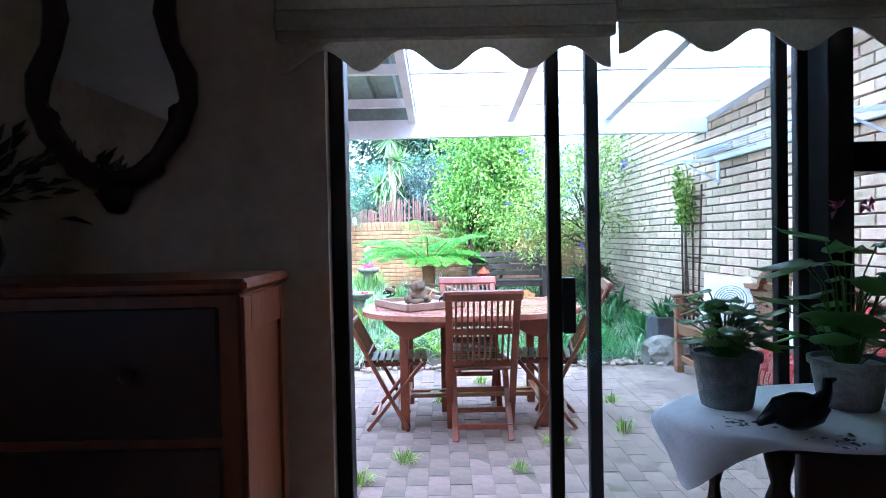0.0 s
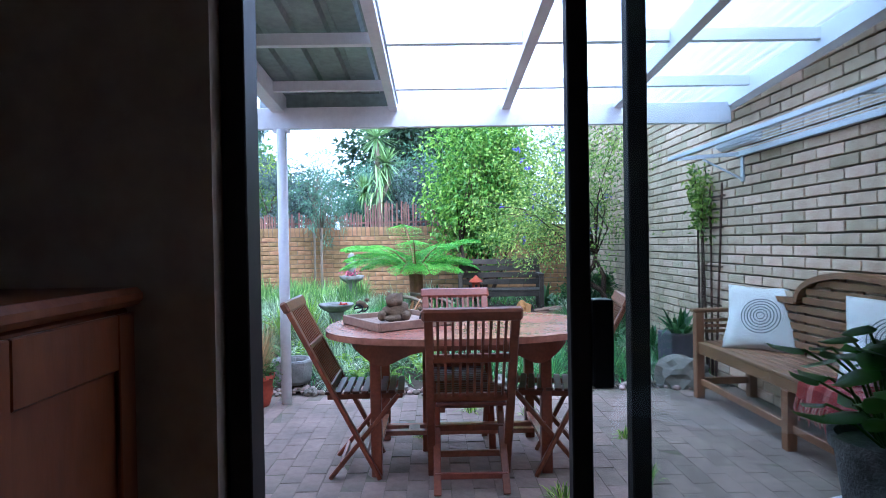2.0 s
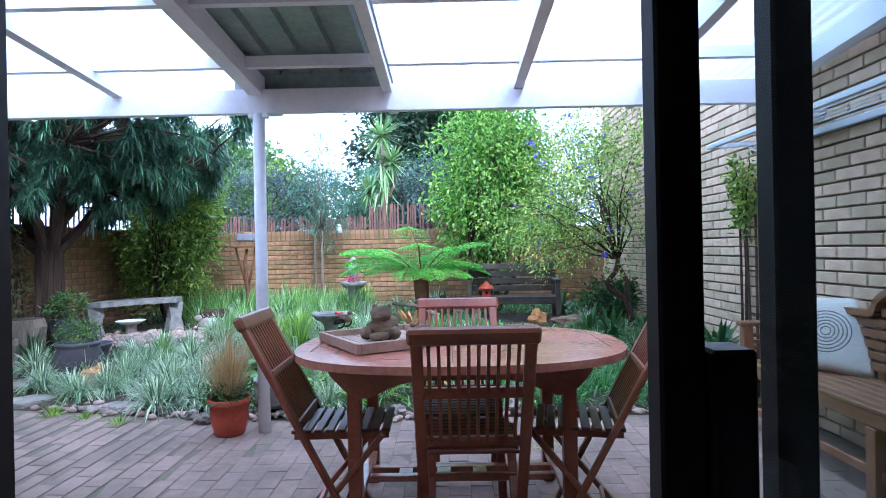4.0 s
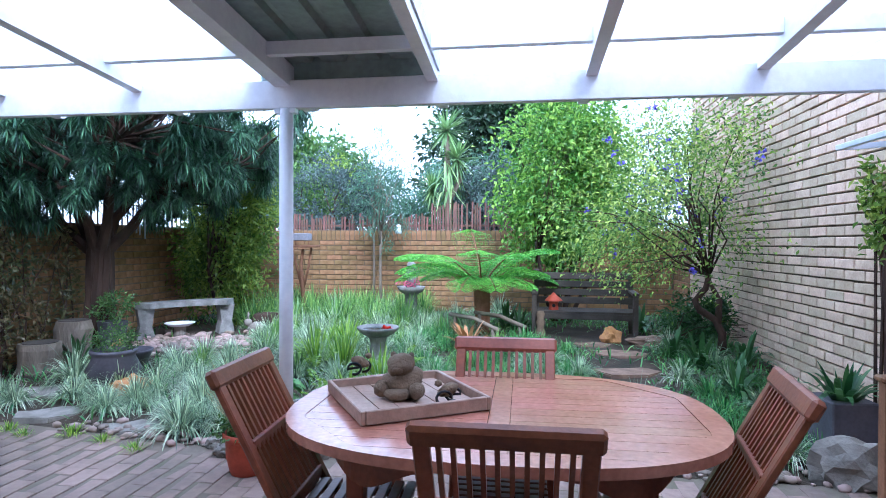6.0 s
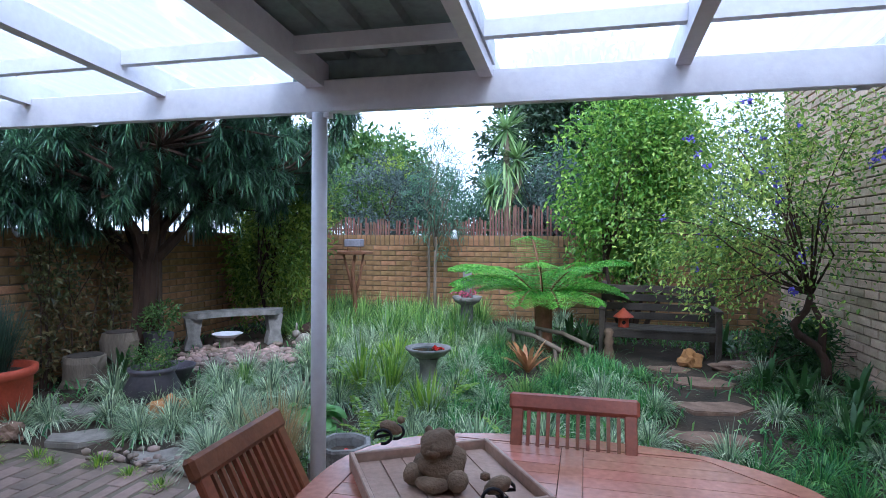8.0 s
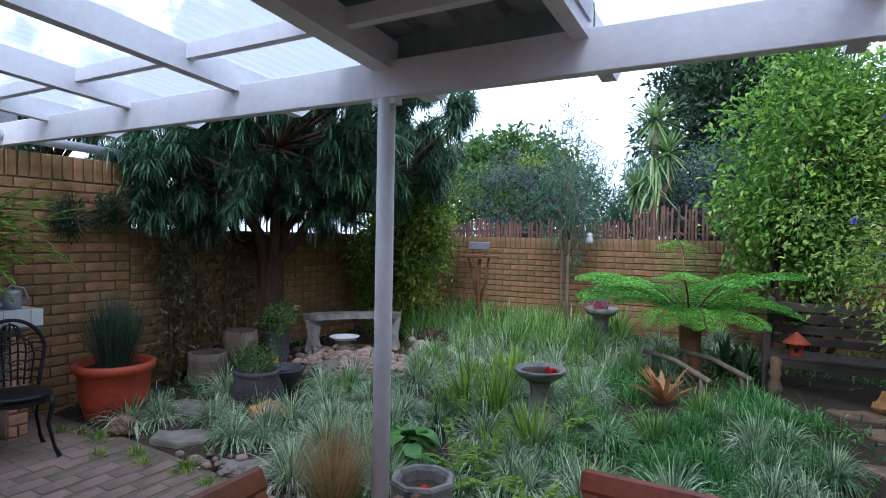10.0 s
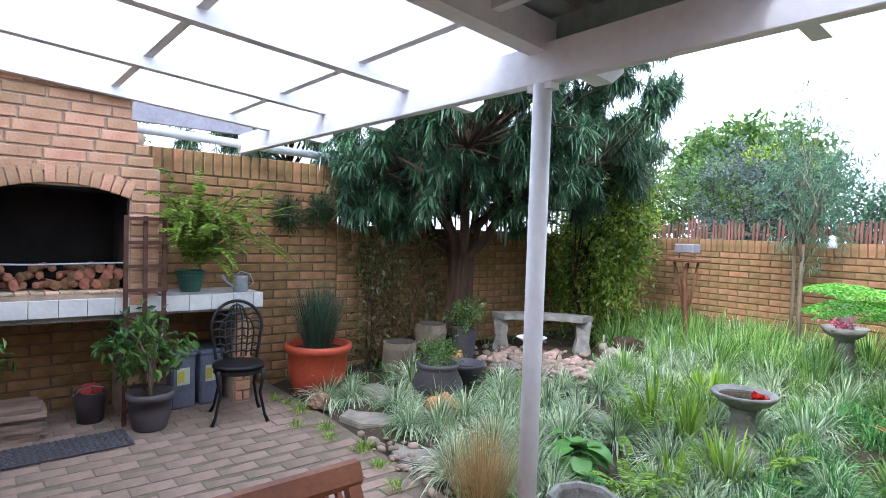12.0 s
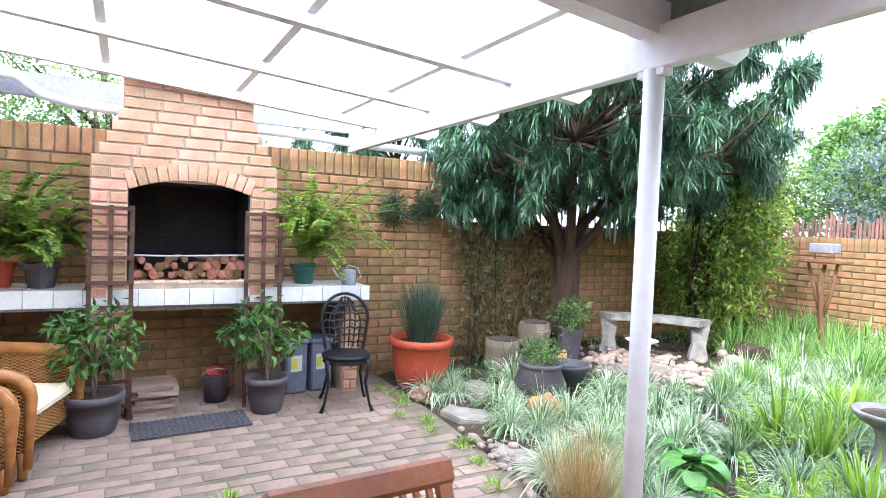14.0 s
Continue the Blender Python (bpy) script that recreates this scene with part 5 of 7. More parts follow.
def tree(name, label, at, trunk, crown_c, crown_r, leaf, nclump, per, L, W, rng, bark="bark", spread=0.1, out=0.6, down=0.0, inner=0.45, stems=1, low=-1.0, r=0.08, cat="tree", limit=None, extra=None):
    t = thing(name, label, cat, at)
    C, D = shell(rng, nclump, (0, 0, 0), crown_r, inner, low)
    C = C + np.array(crown_c) - np.array(at)
    if limit is not None:
        keep = C[:, 0] + at[0] < limit
        C, D = C[keep], D[keep]
    bm = bmesh.new()
    top = np.array([0, 0, trunk])
    for s in range(stems):
        off = np.array([*(rng.normal(size=2) * 0.12), 0]) if stems > 1 else np.zeros(3)
        end = top + off * 2.5
        tube(bm, [tuple(off * 0.4 + [0, 0, -0.05]), tuple(off + (end - off) * 0.5 + rng.normal(size=3) * r * 0.3), tuple(end)], [r * 1.25, r, r * 0.8], 10)
        limbs(bm, rng, end, C[rng.integers(0, len(C), 9)], r * 0.55)
        limbs(bm, rng, end * [1, 1, 0.8], C[rng.integers(0, len(C), 4)], r * 0.4)
    part("trunk", bm, M[bark], t, smooth=True)
    P, Q, LL, WW = clump_leaves(rng, C, D, per, spread, L, W, out, down)
    if limit is not None:
        keep = P[:, 0] + at[0] < limit - 0.02
        P, Q, LL, WW = P[keep], Q[keep], LL[keep], WW[keep]
    fromdata("crown", leaves("crown", P, Q, LL, WW, rng), M[leaf], t)
    return t, C


def podocarpus(label, at, r, fork, masses, rng):
    """A forked, furrowed trunk whose limbs end in separate mops of long drooping leaves."""
    t = thing("podocarpus_tree", label, "tree", at)
    mops = []
    for c, q, n in masses:
        d = unit(rng.normal(size=(n, 3)))
        mops.append(np.array(c) + d * rng.uniform(0.25, 1.0, (n, 1)) ** 0.6 * np.array(q))
    mops = np.concatenate(mops)
    bm = bmesh.new()
    # ribs that run up the trunk
    for k in range(9):
        f = 2 * math.pi * k / 9 + rng.uniform(-0.2, 0.2)
        o = lambda s, w: (s * r * math.cos(f + w), s * r * math.sin(f + w))
        tube(bm, [(*o(0.95, 0), -0.05), (*o(0.62, 0.25), fork * 0.45), (*o(0.62, 0.5), fork * 0.8), (*o(0.7, 0.6), fork * 1.1)], [r * 0.55, r * rng.uniform(0.36, 0.5), r * rng.uniform(0.34, 0.5), r * 0.3], 7)
    trunk = part("trunk", bm, M["bark"], t)
    heads = np.array([(0.55 * math.cos(f), 0.55 * math.sin(f), fork + rng.uniform(0.45, 0.9)) for f in np.linspace(0.3, 5.6, 7)])
    near = np.array([np.argmin(((heads - q) ** 2).sum(1)) for q in mops])
    for i, h in enumerate(heads):
        bm = bmesh.new()
        m = np.array([h[0] * 0.4, h[1] * 0.4, fork + 0.12]) + rng.normal(size=3) * 0.05
        tube(bm, [(h[0] * 0.08, h[1] * 0.08, fork * 0.85), tuple(m), tuple(h)], [r * 0.5, r * 0.4, r * 0.22], 7)
        for q in mops[near == i]:
            m = h + (q - h) * 0.55 + rng.normal(size=3) * 0.09
            tube(bm, [tuple(h), tuple(m), tuple(q)], [r * 0.2, r * 0.11, 0.004], 5)
        part("limb", bm, M["bark"], t)
    # sprigs on each mop, long leaves round each sprig
    ns, nl = 22, 26
    dirs = unit(rng.normal(size=(len(mops), ns, 3)) + [0, 0, 0.1])
    size = rng.uniform(0.08, 0.34, (len(mops), ns, 1))
    S = (mops[:, None] + dirs * size).reshape(-1, 3)
    dirs = dirs.reshape(-1, 3)
    n = len(S) * nl
    along = rng.uniform(-0.07, 0.05, (n, 1))
    D = np.repeat(dirs, nl, 0)
    Q = D * 0.65 + unit(rng.normal(size=(n, 3))) * 0.8 - np.array([0, 0, 0.28])
    fromdata("crown", blades("crown", np.repeat(S, nl, 0) + D * along, Q, rng.uniform(0.08, 0.165, n), rng.uniform(0.008, 0.013, n), 0.25, 2), M["l_podo"], t)
    return t


def tuft_mesh(name, rng, n, L, W, spread, lean=0.55, droop=0.55, seg=4):
    a = rng.uniform(0, 2 * math.pi, n)
    q = rng.uniform(0.1, 1, n) ** 0.8
    P = np.c_[np.cos(a) * spread * q, np.sin(a) * spread * q, np.full(n, -0.01)]
    D = np.c_[np.cos(a) * lean * q, np.sin(a) * lean * q, np.ones(n)] + rng.normal(size=(n, 3)) * 0.12
    return blades(name, P, D, L * rng.uniform(0.6, 1.15, n), W * rng.uniform(0.7, 1.2, n), droop * (0.3 + q) * rng.uniform(0.6, 1.3, n), seg)


def tufts(name, label, meshes, spots, rng, group, cat="grass", s=(0.8, 1.2)):
    for i, (x, y) in enumerate(spots):
        ob = new(name, meshes[i % len(meshes)])
        k = rng.uniform(*s)
        ob.matrix_basis = pose(x, y, gz(x, y) + 0.01, 0, 0, rng.uniform(0, 360)) @ Matrix.Diagonal((k, k, k * rng.uniform(0.85, 1.15), 1))
        tagged(ob, label, cat, group)


def made(name, me, m):
    me.materials.append(m)
    return me


KEEP_OUT = [(-2.62, 6.46, 0.28), (-2.75, 6.7, 0.2), (-2.9, 7.05, 0.2), (-3.34, 5.8, 0.3), (-3.6, 7.2, 0.2), (-3.6, 6.82, 0.2), (-0.67, 7.22, 0.16), (-2.75, 7.75, 0.62), (-3.1, 8.4, 0.6), (-2.4, 8.5, 0.22),
            (0.2, 8.9, 0.2), (-0.9, 5.4, 0.22), (-0.8, 5.86, 0.2), (-0.745, 5.385, 0.12), (1.25, 8.7, 0.75), (1.45, 8.4, 0.3), (0.1, 7.75, 0.2), (-1.2, 6.45, 0.3), (2.4, 7.9, 0.2), (-3.55, 7.55, 0.4),
            (1.5, 7.9, 0.3), (1.45, 7.35, 0.32), (1.35, 6.85, 0.3), (-3.0, 6.25, 0.28), (-2.65, 5.85, 0.25), (-1.95, 5.8, 0.2), (-1.6, 7.1, 0.25), (-3.1, 6.75, 0.2), (0.25, 8.3, 0.3)]


def free(x, y, r=0.05):
    return all((x - a) ** 2 + (y - b) ** 2 > (q + r) ** 2 for a, b, q in KEEP_OUT)


def spots_in(rng, x0, x1, y0, y1, n, gap):
    out = []
    for _ in range(n * 40):
        x, y = rng.uniform(x0, x1), rng.uniform(y0, y1)
        if free(x, y) and all((x - a) ** 2 + (y - b) ** 2 > gap * gap for a, b in out):
            out.append((x, y))
        if len(out) >= n:
            break
    return out


def fern_frond(rng, L, n, pin, w, rise, droop):
    """One fern frond along +x: a midrib with tapering leaflets, as leaf quads."""
    s = np.linspace(0.1, 0.99, n)
    c = np.c_[s * L * (1 - 0.12 * s), np.zeros(n), rise * L * s - droop * L * s * s]
    tang = unit(np.gradient(c, axis=0))
    prof = np.sin(np.clip((s - 0.02) * math.pi * 0.98, 0, math.pi)) ** 0.75 * pin + 0.01
    P, D, LL = [], [], []
    for side in (-1, 1):
        P.append(c)
        D.append(np.c_[tang[:, 0] * 0.45, np.full(n, side * 1.0), tang[:, 2] * 0.45 - 0.18])
        LL.append(prof)
    return np.concatenate(P), np.concatenate(D), np.concatenate(LL), c


def broad_leaf(t, p, a, rise, L, m):
    """One rounded, cupped leaf that arches over at its tip."""
    d, sd = np.array([math.cos(a), math.sin(a), 0.0]), np.array([-math.sin(a), math.cos(a), 0.0])
    V, Fc = [], []
    for k in range(7):
        f = k / 6
        w = 0.40 * L * math.sin(math.pi * min(1.0, 0.12 + 0.88 * f)) ** 0.7 + (0.004 if k < 6 else 0.0)
        c = p + d * L * f + np.array([0, 0, L * (rise * f - 0.75 * f * f)])
        V += [tuple(c + sd * w + [0, 0, 0.22 * w]), tuple(c), tuple(c - sd * w + [0, 0, 0.22 * w])]
        if k:
            i = 3 * k
            Fc += [(i - 3, i - 2, i + 1, i), (i - 2, i - 1, i + 2, i + 1)]
    fromdata("leaf", rawmesh("leaf", V, Fc), M[m], t, smooth=True)


def tree_fern(at, rng):
    t = thing("tree_fern", "spreading bright green tree fern on a shaggy trunk", "tree fern", at)
    H = 0.52
    bm = bmesh.new()
    tube(bm, [(0, 0, -0.05), (0.01, 0, 0.2), (0, 0, H)], [0.1, 0.085, 0.1], 12)
    part("trunk", bm, M["redbark"], t)
    for k in range(20):
        a = 2 * math.pi * k / 20 + rng.uniform(-0.15, 0.15)
        L = rng.uniform(0.85, 1.15) * (1.12 if math.cos(a) < 0 else 0.92)
        rise, droop = rng.choice([(0.95, 0.64), (0.8, 0.62), (1.15, 0.72), (0.6, 0.55), (1.45, 0.85)])
        n = 30
        P, D, LL, c = fern_frond(rng, L, n, 0.25 * L, 0.03, rise, droop)
        D = unit(D - [0.0, 0.0, 0.12])
        # each leaflet carries small pinnules along it
        PP, DD, L2 = [], [], []
        for f in np.linspace(0.06, 0.97, 13):
            for s in (-1, 1):
                PP.append(P + D * LL[:, None] * f)
                DD.append(D * 0.45 + np.c_[np.full(len(P), s * 0.9), np.zeros(len(P)), np.full(len(P), 0.1)])
                L2.append(np.full(len(P), 0.027 * (1.08 - f) * L + 0.006))
        PP, DD, L2 = np.concatenate(PP), np.concatenate(DD), np.concatenate(L2)
        R = np.array(Matrix.Rotation(a, 3, 'Z'))
        PP, DD = PP @ R.T + [0, 0, H], DD @ R.T
        fr = fromdata("frond", leaves("frond", PP, DD, L2, 0.018, rng, 0.1), M["l_fern"], t)
        bm = bmesh.new()
        cc = c @ R.T + [0, 0, H - 0.008]
        rib = cc[::5]
        tube(bm, [(math.cos(a) * 0.05, math.sin(a) * 0.05, H - 0.14)] + [tuple(v) for v in rib], [0.013] + [0.009 - 0.0011 * i for i in range(len(rib))], 5)
        part("midrib", bm, M["redbark"], fr)


def sword_fern(at, rng, n=24, L=0.55, pot="terracotta", label="arching sword fern in a clay pot", r=0.1):
    t = thing("potted_fern", label, "fern", at, group="ferns on the counter")
    bm = bmesh.new()
    lathe(bm, [(0, 0), (r * 0.7, 0), (r * 0.95, 0.12), (r * 1.05, 0.122), (r * 1.05, 0.155), (r * 0.93, 0.155), (r * 0.9, 0.135), (0, 0.13)], 22)
    part("pot", bm, M[pot], t)
    for k in range(n):
        a = rng.uniform(-1.75, 1.75)
        rise = rng.uniform(0.7, 3.4)
        q = L * rng.uniform(0.6, 1.1) / math.sqrt(1 + 0.3 * rise * rise)
        P, D, LL, c = fern_frond(rng, q, 80, 0.032, 0.012, rise, rise * rng.uniform(0.4, 0.8) + rng.uniform(0, 0.3))
        R = np.array(Matrix.Rotation(a, 3, 'Z'))
        P2 = P @ R.T + [0, 0, 0.13]
        W2 = P2 + (D @ R.T) * LL[:, None]
        keep = (W2[:, 0] + at[0] > LW + 0.01) & ((np.abs(W2[:, 1] + at[1] - 4.07) > 0.6) | (W2[:, 0] + at[0] > -3.36))
        if keep.mean() > 0.7:
            fromdata("frond", leaves("frond", P2[keep], (D @ R.T)[keep], LL[keep], 0.012, rng, 0.05), M["l_fernl"], t)


def round_pot(bm, r, h, lip=0.02, belly=1.0, n=30):
    lathe(bm, [(0, 0), (r * 0.68, 0), (r * 0.74, 0.01), (r * 0.92 * belly, h * 0.45), (r * 0.94, h * 0.82), (r, h - lip * 1.6), (r * 1.06, h - lip), (r * 1.06, h), (r * 0.92, h), (r * 0.9, h * 0.88), (0, h * 0.86)], n)
    return bm


def planted_pot(name, label, at, r, h, m, cat="pot plant", lip=0.03, belly=1.0):
    t = thing(name, label, cat, at)
    part("pot", round_pot(bmesh.new(), r, h, lip, belly), M[m], t, smooth=True)
    bm = bmesh.new()
    lathe(bm, [(0, h * 0.862), (r * 0.9, h * 0.862), (r * 0.9, h * 0.88), (0, h * 0.89)], 20)
    part("potting_soil", bm, M["soil"], t)
    return t


def ficus(at, rng, h=0.3, r=0.15, side=0.0):
    t = planted_pot("potted_ficus", "small glossy fig tree in a charcoal pot", at, r, 0.24, "greypot")
    tagged(t, group="fig trees in charcoal pots")
    bm = bmesh.new()
    for k in range(3):
        a = k * 2.1
        tube(bm, [(0.012 * math.cos(a), 0.012 * math.sin(a), 0.2), (-0.012 * math.cos(a), -0.012 * math.sin(a), 0.3), (0.014 * math.cos(a + 1), 0.014 * math.sin(a + 1), 0.42), (0.09 * math.cos(a), 0.09 * math.sin(a), 0.6)], [0.011, 0.01, 0.009, 0.005], 7)
    part("stem", bm, M["barkl"], t, smooth=True)
    C, D = shell(rng, 60, (side * 0.05, side * 0.05, 0.56), (0.25, 0.27, 0.2), 0.3)
    P, Q, LL, WW = clump_leaves(rng, C, D, 7, 0.035, 0.075, 0.035, 0.5, 0.45)
    fromdata("foliage", leaves("foliage", P, Q, LL, WW, rng, 0.2), M["l_ficus"], t)


def stepping(name, spots, m, rng, label, group):
    for x, y, s in spots:
        bm = bmesh.new()
        n = rng.choice((6, 7, 8))
        e = [rng.uniform(0.85, 1.15) for _ in range(n)]
        pts = [(x + s * e[k] * math.cos(2 * math.pi * k / n), y + s * 0.72 * e[(k + 3) % n] * math.sin(2 * math.pi * k / n)) for k in range(n)]
        z = gz(x, y)
        loop_solid(bm, pts, z - 0.06, z + 0.008)
        bmesh.ops.bevel(bm, geom=bm.edges[:], offset=0.008, segments=2, affect='EDGES')
        solid(name, bm, M[m], label, "stone", group)


def rock(x, y, s, m, label, seed, dz=0.0, name="garden_rock"):
    bm = bmesh.new()
    lump(bm, (x, y, gz(x, y) + s[2] * 0.5 + dz), s, seed, 0.5, 3)
    solid(name, bm, M[m], label, "rock", smooth=False)


def pebbles(name, label, spots, rng, m="pebble"):
    V, Fc = [], []
    base = bmesh.new()
    bmesh.ops.create_icosphere(base, subdivisions=1, radius=1)
    bv, bf = np.array([v.co[:] for v in base.verts]), [[v.index for v in f.verts] for f in base.faces]
    base.free()
    out = []
    for x, y, s in spots:
        R = np.array(Euler((rng.uniform(-.3, .3), rng.uniform(-.3, .3), rng.uniform(0, 6.28))).to_matrix())
        w = (bv * (s * rng.uniform(0.8, 1.3), s * rng.uniform(0.7, 1.0), s * rng.uniform(0.45, 0.7))) @ R.T + [x, y, gz(x, y) + s * 0.35]
        Fc += [[k + len(out) * len(bv) for k in f] for f in bf]
        out.append(w)
    ob = fromdata(name, rawmesh(name, np.concatenate(out), Fc), M[m], None, "", True)
    tagged(ob, label, "pebbles", kind="stuff")


def concrete_bench():
    b = thing("concrete_bench", "curved weathered concrete garden bench", "bench", (-3.23, 8.36, gz(-3.23, 8.36)), 44)
    b.scale = (0.94, 0.94, 1.0)
    bm = bmesh.new()
    n = 16
    for r0 in (0,):
        A, B = [], []
        for k in range(n + 1):
            a = radians(-26 + 52 * k / n)
            A.append((1.25 * math.sin(a), 1.25 * math.cos(a) - 1.3))
            B.append((0.95 * math.sin(a), 0.95 * math.cos(a) - 1.0 - 0.21))
        loop_solid(bm, A + B[::-1], 0.33, 0.39)
        bmesh.ops.recalc_face_normals(bm, faces=bm.faces)
    part("seat", bm, M["concrete"], b)
    for x in (-0.44, 0.44):
        bm = bmesh.new()
        pr = [(-0.09, 0), (0.09, 0), (0.085, 0.05), (0.06, 0.14), (0.075, 0.24), (0.09, 0.329), (-0.09, 0.329), (-0.075, 0.24), (-0.06, 0.14), (-0.085, 0.05)]
        lo, hi = [bm.verts.new((x + px, -0.27, z)) for px, z in pr], [bm.verts.new((x + px, -0.09, z)) for px, z in pr]
        bm.faces.new(lo)
        bm.faces.new(hi[::-1])
        for k in range(10):
            bm.faces.new((lo[k], hi[k], hi[(k + 1) % 10], lo[(k + 1) % 10]))
        part("leg", bm, M["concrete"], b)
    d = thing("white_dish", "white enamel dish on a low stone", "dish", (-3.05, 8.02, gz(-3.05, 8.02) + 0.02))
    bm = bmesh.new()
    lathe(bm, [(0, 0.0), (0.06, 0.0), (0.06, 0.12), (0, 0.12)], 12, wob=0.2)
    part("stone_foot", bm, M["grock"], d)
    bm = bmesh.new()
    lathe(bm, [(0, 0.121), (0.1, 0.121), (0.15, 0.15), (0.155, 0.155), (0.145, 0.155), (0.1, 0.13), (0, 0.128)], 24)
    part("bowl", bm, M["whitem"], d, smooth=True)


def bird_bath():
    z = gz(-0.67, 7.22) - 0.03
    b = thing("bird_bath", "grey concrete bird bath with floating red flowers", "bird bath", (-0.67, 7.22, z))
    bm = bmesh.new()
    lathe(bm, [(0, 0), (0.13, 0), (0.13, 0.03), (0.085, 0.06), (0.07, 0.15), (0.065, 0.25), (0.08, 0.3), (0.1, 0.31), (0, 0.31)], 20)
    part("pedestal", bm, M["concrete"], b, smooth=True)
    bm = bmesh.new()
    lathe(bm, [(0, 0.31), (0.08, 0.311), (0.14, 0.335), (0.175, 0.37), (0.185, 0.385), (0.18, 0.395), (0.16, 0.392), (0.13, 0.365), (0, 0.352)], 32)
    part("basin", bm, M["concrete"], b, smooth=True)
    bm = bmesh.new()
    lathe(bm, [(0, 0.372), (0.138, 0.372), (0.138, 0.374), (0, 0.375)], 28)
    part("water", bm, M["water"], b)
    rng = np.random.default_rng(5)
    for x, y in ((0.08, -0.03), (0.1, 0.03), (0.05, 0.05)):
        P = np.array([[x, y, 0.378]] * 12)
        fromdata("flower", leaves("flower", P, np.c_[rng.normal(size=(12, 2)), rng.uniform(0.1, 0.8, 12)], 0.035, 0.025, rng), M["redpetal"], b)


def garden_bench():
    b = thing("garden_bench", "weathered dark grey slatted garden bench", "bench", (1.27, 9.0, gz(1.27, 8.95) - 0.13), -4)
    wd = M["grey_wood"]
    H = 0.54
    for x in (-H, H):
        for y, z1 in ((-0.22, 0.6), (0.2, 0.86)):
            bm = bmesh.new()
            bar(bm, (x, y, 0), (x, y + (0.08 if z1 > 0.7 else 0), z1), 0.055, 0.055, 0.004)
            part("leg", bm, wd, b)
        bm = bmesh.new()
        box(bm, x - 0.035, x + 0.035, -0.26, 0.22, 0.601, 0.63, bev=0.004)
        part("arm_rest", bm, wd, b)
    for k in range(4):
        bm = bmesh.new()
        box(bm, -H - 0.03, H + 0.03, -0.24 + k * 0.105, -0.15 + k * 0.105, 0.395, 0.42, bev=0.004)
        part("seat_slat", bm, wd, b)
    bm = bmesh.new()
    box(bm, -H + 0.03, H - 0.03, -0.235, -0.2, 0.33, 0.393, bev=0.003)
    part("front_rail", bm, wd, b)
    for k in range(4):
        z = 0.5 + 0.095 * k
        bm = bmesh.new()
        bar(bm, (-H - 0.02, 0.17 + 0.093 * z, z), (H + 0.02, 0.17 + 0.093 * z, z), 0.02, 0.075, 0.003)
        part("back_slat", bm, wd, b)
    l = thing("clay_lantern", "terracotta bird-feeder house with a conical roof", "lantern", (0.93, 8.9, gz(1.27, 8.95) + 0.291))
    bm = bmesh.new()
    lathe(bm, [(0, 0), (0.055, 0), (0.05, 0.06), (0.06, 0.1), (0, 0.1)], 16)
    part("body", bm, M["terracotta"], l, smooth=False)
    bm = bmesh.new()
    lathe(bm, [(0, 0.101), (0.1, 0.101), (0.095, 0.112), (0.03, 0.17), (0.012, 0.19), (0, 0.195)], 18)
    part("roof", bm, M["terracotta"], l)
    # dark disc: its colour stands in for the shade inside the entry hole
    bm = bmesh.new()
    tube(bm, [(0, -0.056, 0.05), (0, -0.05, 0.05)], 0.02, 10)
    part("entry_hole", bm, M["soot_and_shade"], l)
    bm = bmesh.new()
    lathe(bm, [(0, 0), (0.06, 0), (0.055, 0.06), (0.035, 0.12), (0.05, 0.17), (0.035, 0.21), (0.045, 0.26), (0.03, 0.29), (0, 0.3)], 14, wob=0.2, at=(0.78, 8.72, gz(0.78, 8.72)))
    solid("garden_figure", bm, M["statue"], "slim brown stone garden figure beside the bench", "figurine", smooth=True)


